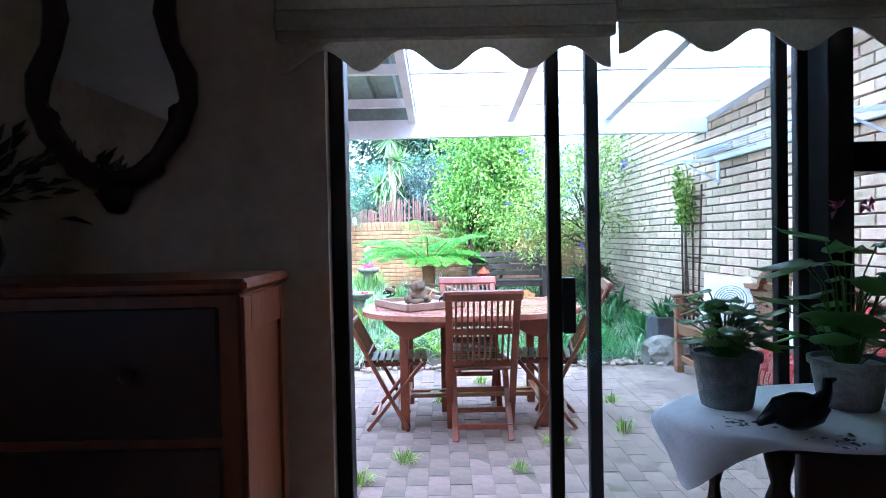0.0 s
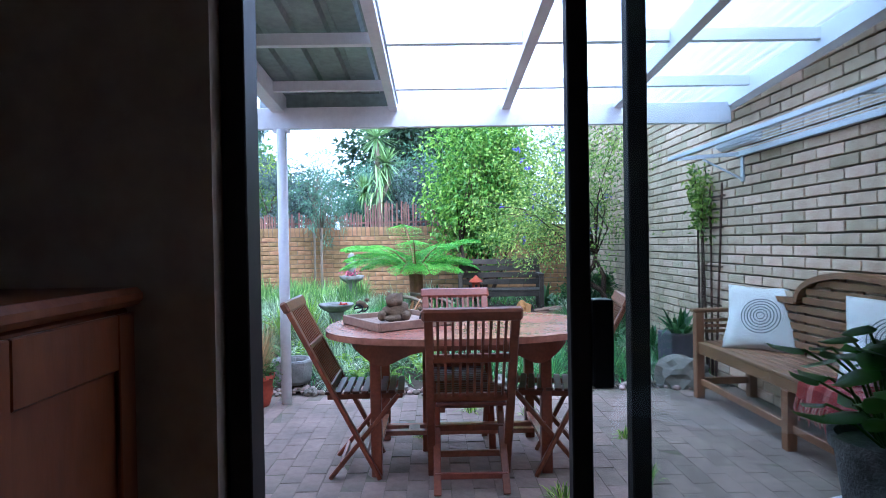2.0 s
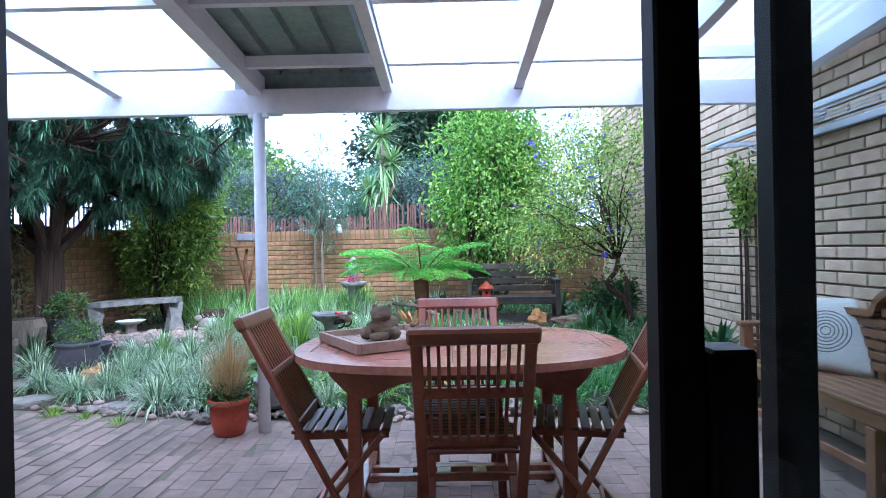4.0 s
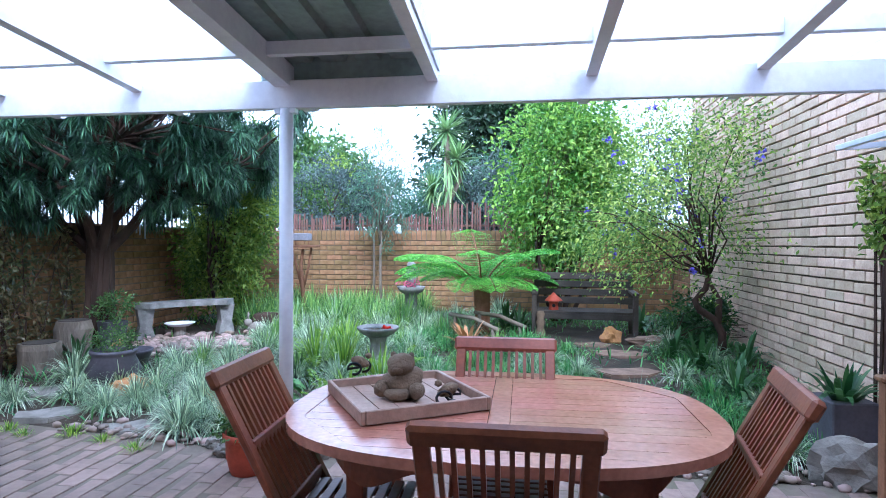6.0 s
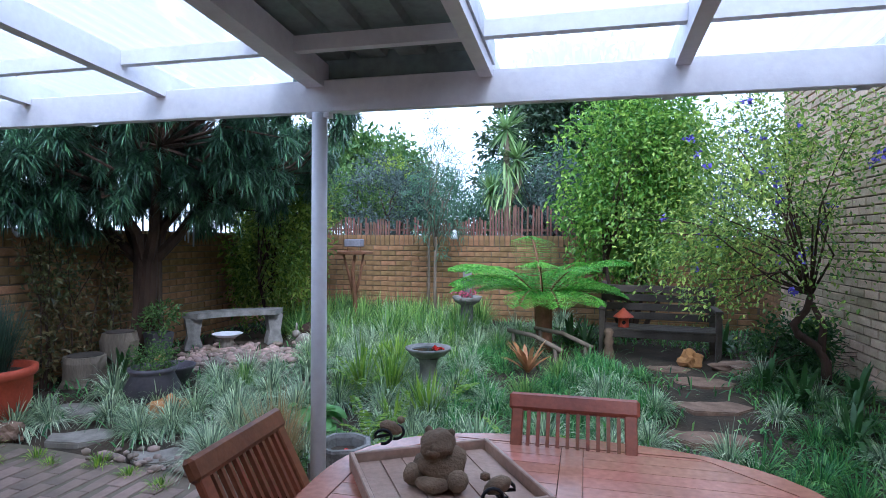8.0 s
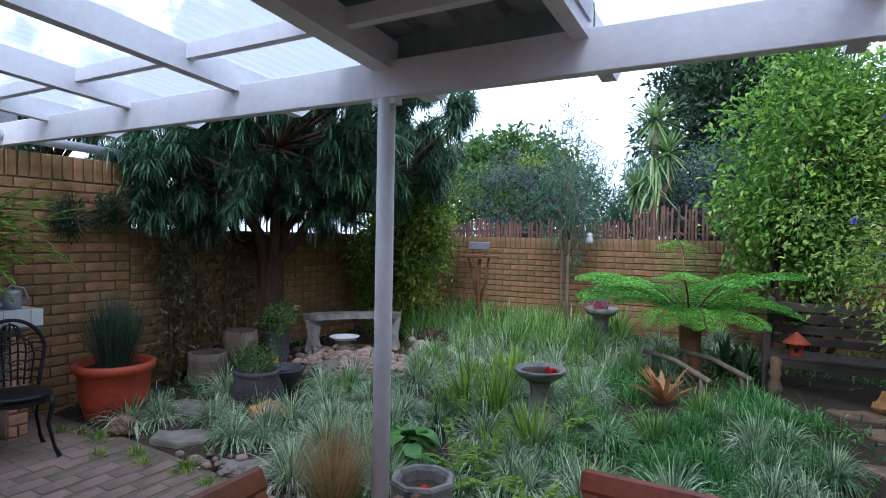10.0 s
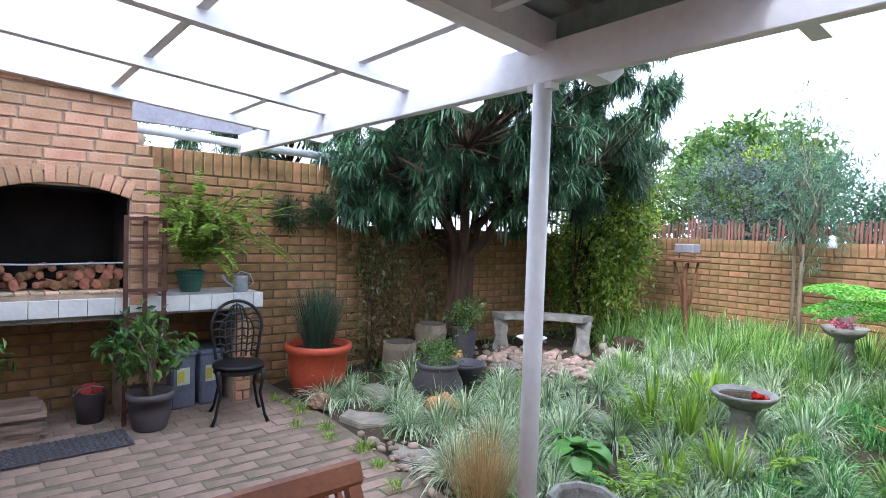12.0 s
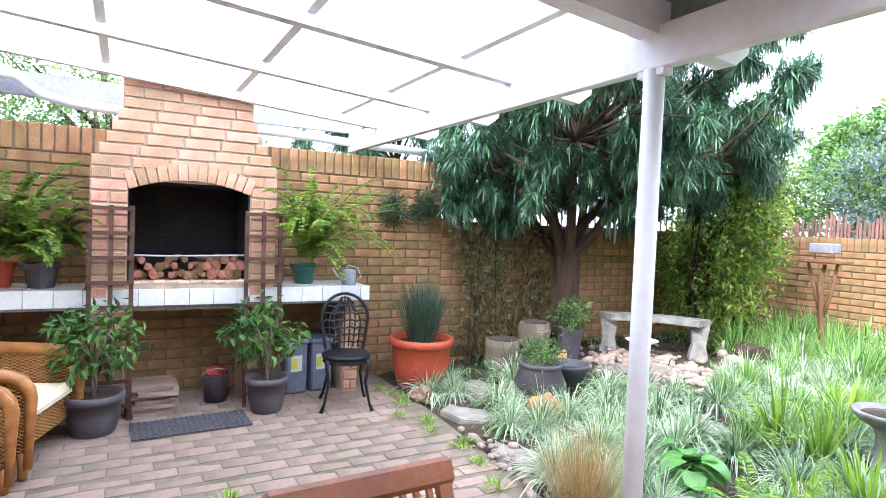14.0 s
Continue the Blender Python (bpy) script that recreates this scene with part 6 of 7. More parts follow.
def small_props():
    rng = np.random.default_rng(21)
    # storage boxes
    for y, x in ((4.83, -3.62), (5.03, -3.64)):
        t = thing("storage_box", "blue-grey lidded plastic box with a yellow and white label", "storage box", (x, y, gz(x, y)), 8, group="storage boxes under the counter")
        bm = bmesh.new()
        box(bm, -0.12, 0.12, -0.085, 0.085, 0, 0.37, bev=0.012)
        part("body", bm, M["plastic"], t)
        bm = bmesh.new()
        box(bm, -0.13, 0.13, -0.094, 0.094, 0.371, 0.405, bev=0.01)
        part("lid", bm, M["plastic"], t)
        bm = bmesh.new()
        box(bm, 0.1205, 0.1225, -0.05, 0.04, 0.17, 0.29)
        lb = part("label_sheet", bm, M["paperw"], t, "pale printed label")
        bm = bmesh.new()
        box(bm, 0.1227, 0.1237, -0.045, 0.0, 0.19, 0.27)
        part("label_band", bm, M["papery"], lb)
    # bucket
    t = thing("bucket", "grey metal bucket with a red lid edge", "bucket", (-3.55, 4.28, gz(-3.5, 4.28)))
    part("body", lathe(bmesh.new(), [(0, 0), (0.075, 0), (0.095, 0.19), (0.1, 0.2), (0.092, 0.2), (0.07, 0.02), (0, 0.02)], 20), M["greypot"], t, smooth=True)
    part("red_cloth", lump(bmesh.new(), (0, 0, 0.2), (0.07, 0.07, 0.05), 4, 0.3), M["red_fabric"], t)
    part("handle", tube(bmesh.new(), [(0, -0.1, 0.18), (0.06, -0.07, 0.23), (0.08, 0, 0.25), (0.06, 0.07, 0.23), (0, 0.1, 0.18)], 0.004, 6), M["galv"], t)
    # stacked planks of firewood
    pr = random.Random(12)
    for k in range(7):
        z = gz(-3.4, 3.9) + 0.028 * k
        y0, y1 = 3.74 + pr.uniform(0, 0.04), 4.03 - pr.uniform(0, 0.05)
        bm = bmesh.new()
        box(bm, -3.62, -3.32 + pr.uniform(-0.03, 0.03), y0, y1, z + 0.001, z + 0.027)
        bmesh.ops.subdivide_edges(bm, edges=bm.edges[:], cuts=5, use_grid_fill=True)
        for v in bm.verts:
            v.co += Vector((0.018, 0.022, 0.009)) * noise.noise(v.co * 14 + Vector((0, 0, 3.7 * k)))
        solid("split_plank", bm, M["splitwood"], "rough split plank in a small woodpile", "wood", "woodpile by the fireplace")
    # door mat of small cells
    t = thing("door_mat", "dark grey pebbled rubber mat on the paving", "mat", (-3.08, 4.08, gz(-3.1, 4.08) + 0.004), 2)
    bm = bmesh.new()
    box(bm, -0.15, 0.15, -0.34, 0.34, 0.0, 0.006)
    part("backing", bm, M["rubber"], t)
    V, Fc = [], []
    for i in range(9):
        for j in range(20):
            cx, cy = -0.134 + 0.0335 * i, -0.323 + 0.034 * j + (0.008 if i % 2 else 0)
            k = len(V)
            V += [(cx - .013, cy - .013, .006), (cx + .013, cy - .013, .006), (cx + .013, cy + .013, .006), (cx - .013, cy + .013, .006), (cx, cy, .015)]
            Fc += [(k, k + 1, k + 4), (k + 1, k + 2, k + 4), (k + 2, k + 3, k + 4), (k + 3, k, k + 4)]
    tagged(fromdata("pebble_tread", rawmesh("pebble_tread", V, Fc), M["rubber"], t), kind="stuff")
    # watering can and pots on the counter
    t = thing("watering_can", "small galvanised watering can on the counter", "watering can", (-3.52, 5.24, 0.943))
    part("body", lathe(bmesh.new(), [(0, 0), (0.055, 0), (0.055, 0.1), (0.05, 0.12), (0.048, 0.12), (0.048, 0.1), (0, 0.1)], 18), M["galv"], t, smooth=True)
    part("spout", tube(bmesh.new(), [(0.0, -0.05, 0.03), (0.01, -0.1, 0.07), (0.015, -0.14, 0.12)], [0.012, 0.009, 0.012], 8), M["galv"], t, smooth=True)
    part("handle", tube(bmesh.new(), [(0, 0.05, 0.02), (0, 0.1, 0.06), (0, 0.07, 0.13), (0, 0.0, 0.15), (0, -0.04, 0.12)], 0.006, 6), M["galv"], t, smooth=True)
    # iron chair
    t = thing("iron_chair", "black cast-iron garden chair with a round lattice back", "chair", (-3.13, 5.10, gz(-3.13, 5.1)), 76)
    t.scale = (0.88, 0.88, 0.88)
    S = 0.42
    for x, y in ((-0.16, -0.16), (0.16, -0.16), (-0.15, 0.15), (0.15, 0.15)):
        part("leg", tube(bmesh.new(), [(x * 1.25, y * 1.25, 0), (x * 1.1, y * 1.1, 0.06), (x * 0.9, y * 0.9, 0.22), (x * 1.02, y * 1.02, 0.34), (x, y, S - 0.02)], [0.016, 0.011, 0.012, 0.016, 0.017], 8), M["black"], t, smooth=True)
    part("seat", lathe(bmesh.new(), [(0, S - 0.01), (0.17, S - 0.01), (0.195, S - 0.025), (0.2, S), (0.18, S + 0.008), (0, S + 0.0)], 24), M["black"], t, smooth=True)
    part("apron", lathe(bmesh.new(), [(0.185, S - 0.026), (0.19, S - 0.06), (0.18, S - 0.06), (0.175, S - 0.026)], 24), M["black"], t)
    bow = lambda u, v: (u, 0.165 + 0.06 * v + 0.03 * (1 - (u / 0.2) ** 2), S + 0.0 + 0.46 * v)
    half = lambda v: 0.155 + 0.04 * v / 0.55 if v < 0.55 else 0.195 * math.sqrt(max(0.0, 1 - ((v - 0.55) / 0.45) ** 2))
    edge = [q / 10 * 0.55 for q in range(6)] + [0.55 + 0.45 * math.sin(q * math.pi / 20) for q in range(0, 11)]
    ring = [bow(-half(v), v) for v in edge] + [bow(half(v), v) for v in edge[-2::-1]]
    part("back_frame", tube(bmesh.new(), ring, 0.013, 7), M["black"], t, smooth=True)
    # cast lattice: curved uprights that fan out, scalloped cross rows and a rosette
    for k in range(7):
        u = -0.75 + 0.25 * k
        part("back_strand", tube(bmesh.new(), [bow(u * half(0.05 + 0.9 * q) * (0.92 if q < 1 else 0.8), 0.03 + (0.93 - 0.35 * u * u) * q) for q in [w / 8 for w in range(9)]], 0.0065, 5), M["black"], t)
    for k in range(6):
        v = 0.1 + 0.13 * k
        w = half(v)
        part("back_strand", tube(bmesh.new(), [bow(-w + 2 * w * q, v + 0.03 * abs(math.sin(4 * math.pi * q))) for q in [x / 24 for x in range(25)]], 0.0065, 5), M["black"], t)
    part("rosette", tube(bmesh.new(), [bow(0.05 * math.cos(a), 0.86 + 0.07 * math.sin(a)) for a in [x * 0.45 for x in range(15)]], 0.007, 5), M["black"], t)
    # stone trough with red flowers
    t = thing("stone_trough", "hexagonal mossy concrete planter with a red flower", "planter", (-0.8, 5.86, gz(-0.8, 5.86) + 0.03))
    part("trough", lathe(bmesh.new(), [(0, 0), (0.12, 0), (0.15, 0.03), (0.165, 0.16), (0.172, 0.185), (0.165, 0.2), (0.14, 0.2), (0.128, 0.18), (0.122, 0.12), (0, 0.12)], 8, wob=0.06), M["concrete"], t)
    part("soil_fill", lathe(bmesh.new(), [(0, 0.121), (0.118, 0.121), (0.118, 0.135), (0, 0.14)], 8), M["soil"], t)
    P = np.array([[0.03, -0.04, 0.15]] * 14)
    fromdata("flower", leaves("flower", P, np.c_[rng.normal(size=(14, 2)), rng.uniform(0.1, 0.8, 14)], 0.04, 0.03, rng), M["redpetal"], t)
    # dark box planter by the bench
    t = thing("box_planter", "square charcoal planter with strappy leaves", "planter", (2.46, 6.0, 0.0), 4)
    bm = bmesh.new()
    box(bm, -0.13, 0.13, -0.13, 0.13, 0, 0.38, bev=0.008)
    part("box", bm, M["greypot"], t)
    fromdata("foliage", tuft_mesh("foliage", rng, 40, 0.3, 0.035, 0.09, 0.8, 0.5), M["l_strap"], t).matrix_basis = pose(0, 0, 0.38)
    # rabbit ornament and log
    bm = bmesh.new()
    lump(bm, (0, 0, 0.07), (0.1, 0.06, 0.075), 3, 0.08)
    lump(bm, (-0.09, 0, 0.14), (0.045, 0.04, 0.045), 4, 0.05)
    for s in (-1, 1):
        lump(bm, (-0.085, s * 0.018, 0.215), (0.012, 0.012, 0.05), 5, 0.05, 1)
    bmesh.ops.transform(bm, matrix=pose(-2.38, 8.42, gz(-2.38, 8.42), 0, 0, 20), verts=bm.verts)
    solid("rabbit_ornament", bm, M["grock"], "pale stone rabbit ornament beside a log", "ornament", smooth=True)
    bm = bmesh.new()
    tube(bm, [(-2.5, 8.75, gz(-2.5, 8.75) + 0.1), (-2.25, 8.62, gz(-2.5, 8.75) + 0.11)], 0.12, 12)
    solid("cut_log", bm, M["bark"], "short bark-covered log lying in the grass", "log")
    # bird feeder on a branch
    z = gz(-2.45, 9.6)
    t = thing("bird_feeder", "wooden platform feeder on a forked branch", "bird feeder", (-2.36, 9.75, z))
    part("branch", tube(bmesh.new(), [(0.03, 0, -0.05), (0, 0, 0.4), (-0.03, 0, 0.75), (0, 0, 0.95)], [0.035, 0.03, 0.025, 0.02], 8), M["redbark"], t, smooth=True)
    for dx in (-0.16, 0.12):
        part("fork", tube(bmesh.new(), [(0, 0, 0.4), (dx * 0.5, 0.02, 0.65), (dx, 0.0, 0.97)], [0.022, 0.018, 0.014], 7), M["redbark"], t, smooth=True)
    bm = bmesh.new()
    box(bm, -0.2, 0.2, -0.12, 0.12, 0.97, 1.0, bev=0.004)
    part("platform", bm, M["redbark"], t)
    bm = bmesh.new()
    box(bm, -0.12, 0.1, -0.08, 0.08, 1.06, 1.16, bev=0.01)
    part("seed_house", bm, M["greypaint"], t, "grey painted seed house")
    for x in (-0.1, 0.08):
        part("support", tube(bmesh.new(), [(x, 0, 1.001), (x, 0, 1.06)], 0.008, 6), M["redbark"], t)
    # hanging lantern, bell and chime
    t = thing("hanging_feeder", "small teal hanging bird feeder", "bird feeder", (-2.75, 9.35, 1.52))
    part("roof", lathe(bmesh.new(), [(0, 0.16), (0.02, 0.15), (0.14, 0.1), (0.14, 0.09), (0, 0.09)], 16), M["bluepot"], t)
    part("tube", lathe(bmesh.new(), [(0, 0.0), (0.07, 0.0), (0.07, 0.089), (0, 0.089)], 14), M["bluepot"], t)
    part("cord", tube(bmesh.new(), [(0, 0, 0.16), (0.02, 0.02, 0.7)], 0.003, 5), M["black"], t)
    t = thing("white_bell", "white ceramic bell hanging over the wall", "bell", (-1.17, 10.33, 1.42))
    part("bell", lathe(bmesh.new(), [(0, 0.13), (0.03, 0.12), (0.04, 0.05), (0.055, 0.0), (0.045, 0.0), (0.03, 0.06), (0, 0.1)], 14), M["whitem"], t, smooth=True)
    part("cord", tube(bmesh.new(), [(0, 0, 0.13), (-0.1, 0.1, 0.55)], 0.003, 5), M["black"], t)
    t = thing("wind_chime", "metal tube wind chime hung in the tree", "wind chime", (-3.45, 7.95, 1.32))
    for k in range(5):
        a = k * 1.26
        part("chime_tube", tube(bmesh.new(), [(0.045 * math.cos(a), 0.045 * math.sin(a), 0.02 * k), (0.045 * math.cos(a), 0.045 * math.sin(a), 0.34)], 0.008, 7), M["galv"], t, smooth=True)
    part("disc", lathe(bmesh.new(), [(0, 0.345), (0.06, 0.345), (0.06, 0.355), (0, 0.36)], 14), M["grey_wood"], t)
    part("cord", tube(bmesh.new(), [(0, 0, 0.36), (0.02, 0, 0.9)], 0.003, 5), M["black"], t)
    # pedestal with pink flowers
    t = thing("pedestal_planter", "grey stone pedestal with pink flowers", "planter", (-0.88, 9.8, gz(-0.88, 9.8)))
    part("pedestal", lathe(bmesh.new(), [(0, 0), (0.14, 0), (0.12, 0.06), (0.08, 0.12), (0.08, 0.35), (0.16, 0.4), (0.19, 0.46), (0.17, 0.46), (0, 0.42)], 16), M["concrete"], t, smooth=True)
    part("figure", lathe(bmesh.new(), [(0, 0.42), (0.08, 0.43), (0.06, 0.55), (0.09, 0.62), (0.05, 0.7), (0.06, 0.76), (0, 0.82)], 12, wob=0.3), M["concrete"], t, smooth=True)
    P = rng.normal(size=(60, 3)) * [0.06, 0.04, 0.03] + [0, -0.1, 0.48]
    fromdata("flowers", leaves("flowers", P, rng.normal(size=(60, 3)), 0.035, 0.03, rng), M["pinkpetal"], t)
    # low rustic rails
    for (x0, y0), (x1, y1) in (((-0.2, 8.55), (0.35, 8.1)), ((0.05, 8.75), (0.62, 8.35))):
        t = thing("log_rail", "low pale log rail on short posts", "rail", (0, 0, 0), group="log rails in the flower bed")
        za, zb = gz(x0, y0), gz(x1, y1)
        part("rail", tube(bmesh.new(), [(x0, y0, za + 0.26), ((x0 + x1) / 2, (y0 + y1) / 2, 0.25 + (za + zb) / 2), (x1, y1, zb + 0.16)], 0.022, 8), M["barkl"], t, smooth=True)
        for x, y, h in ((x0 + 0.06, y0 - 0.05, 0.25), (x1 - 0.06, y1 + 0.05, 0.17)):
            part("post", tube(bmesh.new(), [(x, y, gz(x, y) - 0.03), (x, y, gz(x, y) + h)], 0.02, 8), M["barkl"], t, smooth=True)


def wicker_chair(at, rz):
    t = thing("wicker_armchair", "honey wicker armchair with a cream seat cushion", "armchair", at, rz, group="wicker armchairs")
    wk = M["wicker"]
    def slabp(name, prof, x0, x1):
        bm = bmesh.new()
        lo, hi = [bm.verts.new((x0, y, z)) for y, z in prof], [bm.verts.new((x1, y, z)) for y, z in prof]
        bm.faces.new(lo)
        bm.faces.new(hi[::-1])
        n = len(prof)
        for k in range(n):
            bm.faces.new((lo[k], hi[k], hi[(k + 1) % n], lo[(k + 1) % n]))
        bmesh.ops.recalc_face_normals(bm, faces=bm.faces)
        return part(name, bm, wk, t)
    side = [(0.30, 0.14), (0.30, 0.48), (0.26, 0.56), (0.18, 0.59), (-0.30, 0.62), (-0.30, 0.14), (-0.05, 0.14), (0.1, 0.11)]
    for s in (-1, 1):
        slabp("arm_panel", side, s * 0.31 - 0.02, s * 0.31 + 0.02)
        pts = [(s * 0.31, 0.31, 0.06), (s * 0.31, 0.318, 0.3), (s * 0.31, 0.325, 0.48), (s * 0.31, 0.31, 0.54), (s * 0.31, 0.28, 0.585), (s * 0.31, 0.23, 0.61), (s * 0.31, 0.15, 0.622), (s * 0.31, -0.30, 0.645)]
        part("arm_roll", tube(bmesh.new(), pts, [0.024, 0.026, 0.032, 0.036, 0.038, 0.04, 0.042, 0.04], 14), M["cane"], t, smooth=True)
        for y in (-0.27, 0.29):
            part("leg", tube(bmesh.new(), [(s * 0.31, y, 0), (s * 0.31, y, 0.16)], [0.022, 0.027], 10), M["cane"], t, smooth=True)
    bm = bmesh.new()
    box(bm, -0.288, 0.288, -0.30, 0.28, 0.15, 0.30, bev=0.01)
    part("seat_base", bm, wk, t)
    bm = bmesh.new()
    box(bm, -0.285, 0.285, -0.26, 0.30, 0.301, 0.40, bev=0.035)
    part("seat_cushion", bm, M["cream"], t, "cream cushion")
    bm = bmesh.new()
    box(bm, -0.30, 0.30, -0.05, 0.03, 0.0, 0.55, pose(0, -0.31, 0.30, 10), 0.03)
    part("backrest", bm, wk, t)
    bm = bmesh.new()
    box(bm, -0.27, 0.27, 0.0, 0.1, 0.0, 0.42, pose(0, -0.27, 0.41, 12), 0.04)
    part("back_cushion", bm, M["cream"], t, "cream cushion")
    return t


def fence():
    f = thing("stake_fence", "uneven red-brown stake fence above the garden wall", "fence", kind="structure")
    rng = random.Random(8)
    for k in range(150):
        x = LW + 0.2 + k * 0.042
        h = rng.uniform(0.12, 0.24) if not -0.9 < x < 0.35 else rng.uniform(0.32, 0.42)
        if rng.random() < 0.12:
            continue
        bm = bmesh.new()
        bar(bm, (x, BW + 0.3, 1.3), (x + rng.uniform(-0.01, 0.01), BW + 0.3, 1.52 + h), 0.026, 0.014)
        part("stake", bm, M["wooden_fence"], f)
    for z in (1.42, 1.56):
        bm = bmesh.new()
        bar(bm, (LW + 0.1, BW + 0.325, z), (RW, BW + 0.325, z), 0.03, 0.03)
        part("fence_rail", bm, M["wooden_fence"], f)
    p = thing("palisade", "thin black steel railing behind the low wall", "fence", kind="structure")
    for k in range(40):
        y = 6.35 + 0.1 * k
        bm = bmesh.new()
        bar(bm, (LW - 0.32, y, 1.2), (LW - 0.32, y, 1.9), 0.014, 0.014)
        part("bar", bm, M["black"], p)
    bm = bmesh.new()
    bar(bm, (LW - 0.3, 6.3, 1.85), (LW - 0.3, 10.4, 1.85), 0.03, 0.03)
    part("rail", bm, M["black"], p)


def planting():
    rng = np.random.default_rng(7)
    # large podocarpus
    podocarpus("large podocarpus with drooping narrow dark green leaves", (-3.58, 7.5, gz(-3.58, 7.5)), 0.125, 1.1,
               [((0.2, 0.55, 2.6), (1.75, 1.85, 1.3), 250), ((-0.2, -0.8, 1.7), (0.75, 0.65, 0.5), 48), ((0.5, 1.1, 1.95), (0.95, 0.7, 0.5), 38), ((0.7, 0.2, 1.85), (0.75, 0.7, 0.5), 34)], rng)
    podocarpus("dark narrow-leaved tree behind the boundary wall", (-5.2, 6.9, -0.3), 0.08, 1.5,
               [((0.1, 0.1, 2.75), (0.85, 2.0, 1.25), 110)], rng)
    # cabbage tree heads above the fence
    t = thing("cabbage_tree", "slim cabbage tree with spiky leaf heads", "tree", (-0.64, 11.5, -0.3))
    bm = bmesh.new()
    tube(bm, [(0, 0, 0), (0.03, 0, 1.7), (0.0, 0, 3.35)], [0.07, 0.055, 0.045], 10)
    tube(bm, [(0.02, 0, 2.2), (0.2, 0.1, 2.6), (0.16, 0.05, 2.95)], [0.045, 0.04, 0.035], 8)
    part("trunk", bm, M["barkl"], t, smooth=True)
    for hx, hy, hz, hr in ((0, 0, 3.4, 0.62), (0.16, 0.05, 2.95, 0.55), (-0.25, 0.1, 2.45, 0.5)):
        dd = unit(rng.normal(size=(110, 3)) + [0, 0, 0.35])
        hd = fromdata("leaf_head", blades("leaf_head", np.repeat([[hx, hy, hz]], 110, 0), dd, hr * 0.8 * rng.uniform(0.75, 1.0, 110), 0.03, 0.12, 3, 0.5), M["l_palm"], t)
    dd = unit(rng.normal(size=(70, 3)) * [1, 1, 0.4] + [0, 0, -0.5])
    fromdata("old_leaves", blades("old_leaves", np.c_[rng.normal(0, 0.05, 70), rng.normal(0, 0.05, 70), rng.uniform(2.0, 2.9, 70)], dd, 0.42, 0.028, 0.6, 3, 0.5), M["l_palm"], t)
    tree("light_shrub", "upright yellow-green shrub against the boundary wall", (-3.25, 9.35, 0.25), 0.7, (-3.22, 9.3, 1.6), (0.68, 0.7, 1.35), "l_hedge", 900, 16, 0.08, 0.036, rng, spread=0.08, stems=5, r=0.02, cat="shrub", inner=0.25)
    tree("feathery_tree", "thin sapling with fine blue-green foliage", (-1.42, 10.3, 0.25), 1.2, (-1.42, 10.3, 2.05), (0.42, 0.4, 0.85), "l_gum", 90, 22, 0.13, 0.012, rng, spread=0.05, out=0.7, down=0.2, r=0.02, inner=0.2, bark="barkl")
    tree("twiggy_sapling", "bare-topped thin sapling with sparse leaves", (-1.6, 10.6, 0.25), 1.4, (-1.55, 10.6, 2.6), (0.4, 0.35, 0.7), "l_creep", 60, 5, 0.05, 0.016, rng, spread=0.05, r=0.018, inner=0.2, bark="barkl")
    tree("silvery_bush", "rounded silvery blue-green bush behind the wall", (-2.75, 12.1, -0.3), 1.4, (-2.75, 12.1, 1.95), (0.95, 0.8, 0.9), "l_blue", 330, 18, 0.075, 0.035, rng, spread=0.07, r=0.05, cat="bush")
    tree("silvery_bush", "dark blue-green bush behind the stake fence", (-0.02, 12.0, -0.3), 1.3, (-0.02, 12.0, 2.0), (0.68, 0.6, 0.85), "l_blue", 260, 18, 0.075, 0.035, rng, spread=0.07, r=0.05, cat="bush")
    tree("back_tree", "mid-green leafy tree beyond the garden wall", (-3.9, 13.5, -0.3), 1.5, (-3.9, 13.5, 2.0), (1.3, 1.0, 1.0), "l_mid", 260, 18, 0.1, 0.045, rng, spread=0.1, r=0.07)
    tree("back_tree", "feathery green tree beyond the garden wall", (-1.0, 13.2, -0.3), 1.5, (-1.3, 13.2, 1.9), (1.2, 1.0, 1.0), "l_gum", 240, 20, 0.14, 0.02, rng, spread=0.08, r=0.07)
    for k, (x, y, z, rx, rz, m) in enumerate(((-4.6, 12.3, 1.9, 0.9, 0.8, "l_mid"), (-1.7, 12.6, 1.75, 0.9, 0.7, "l_gum"), (0.9, 12.4, 1.9, 0.9, 0.9, "l_dark"), (2.0, 12.2, 1.7, 0.8, 0.8, "l_mid"), (-3.3, 14.5, 2.2, 1.2, 1.0, "l_hedge"), (0.4, 15, 2.4, 1.3, 1.2, "l_gum"))):
        tree("back_bush", "leafy garden bush beyond the wall", (x, y, -0.3), 1.0, (x, y, z), (rx, 0.7, rz), m, 280, 16, 0.09, 0.035, rng, spread=0.08, r=0.04, cat="bush", inner=0.15)
    tree("far_tree", "distant rounded green tree", (-11.5, 33, -0.3), 4.0, (-11.5, 33, 4.9), (3.6, 3.4, 2.4), "l_mid", 900, 16, 0.38, 0.2, rng, spread=0.3, r=0.3, inner=0.6)
    tree("far_tree", "tall dark tree beyond the gardens", (-0.4, 26, -0.3), 4.0, (-0.2, 26, 5.0), (3.4, 3.2, 4.0), "l_dark", 1300, 18, 0.32, 0.15, rng, spread=0.25, r=0.3, inner=0.6)
    tree("far_tree", "bushy mid-green tree beyond the boundary wall", (-7.2, 3.6, -0.3), 2.0, (-7.2, 3.6, 3.0), (1.6, 2.6, 1.7), "l_mid", 900, 18, 0.075, 0.035, rng, spread=0.1, r=0.1)
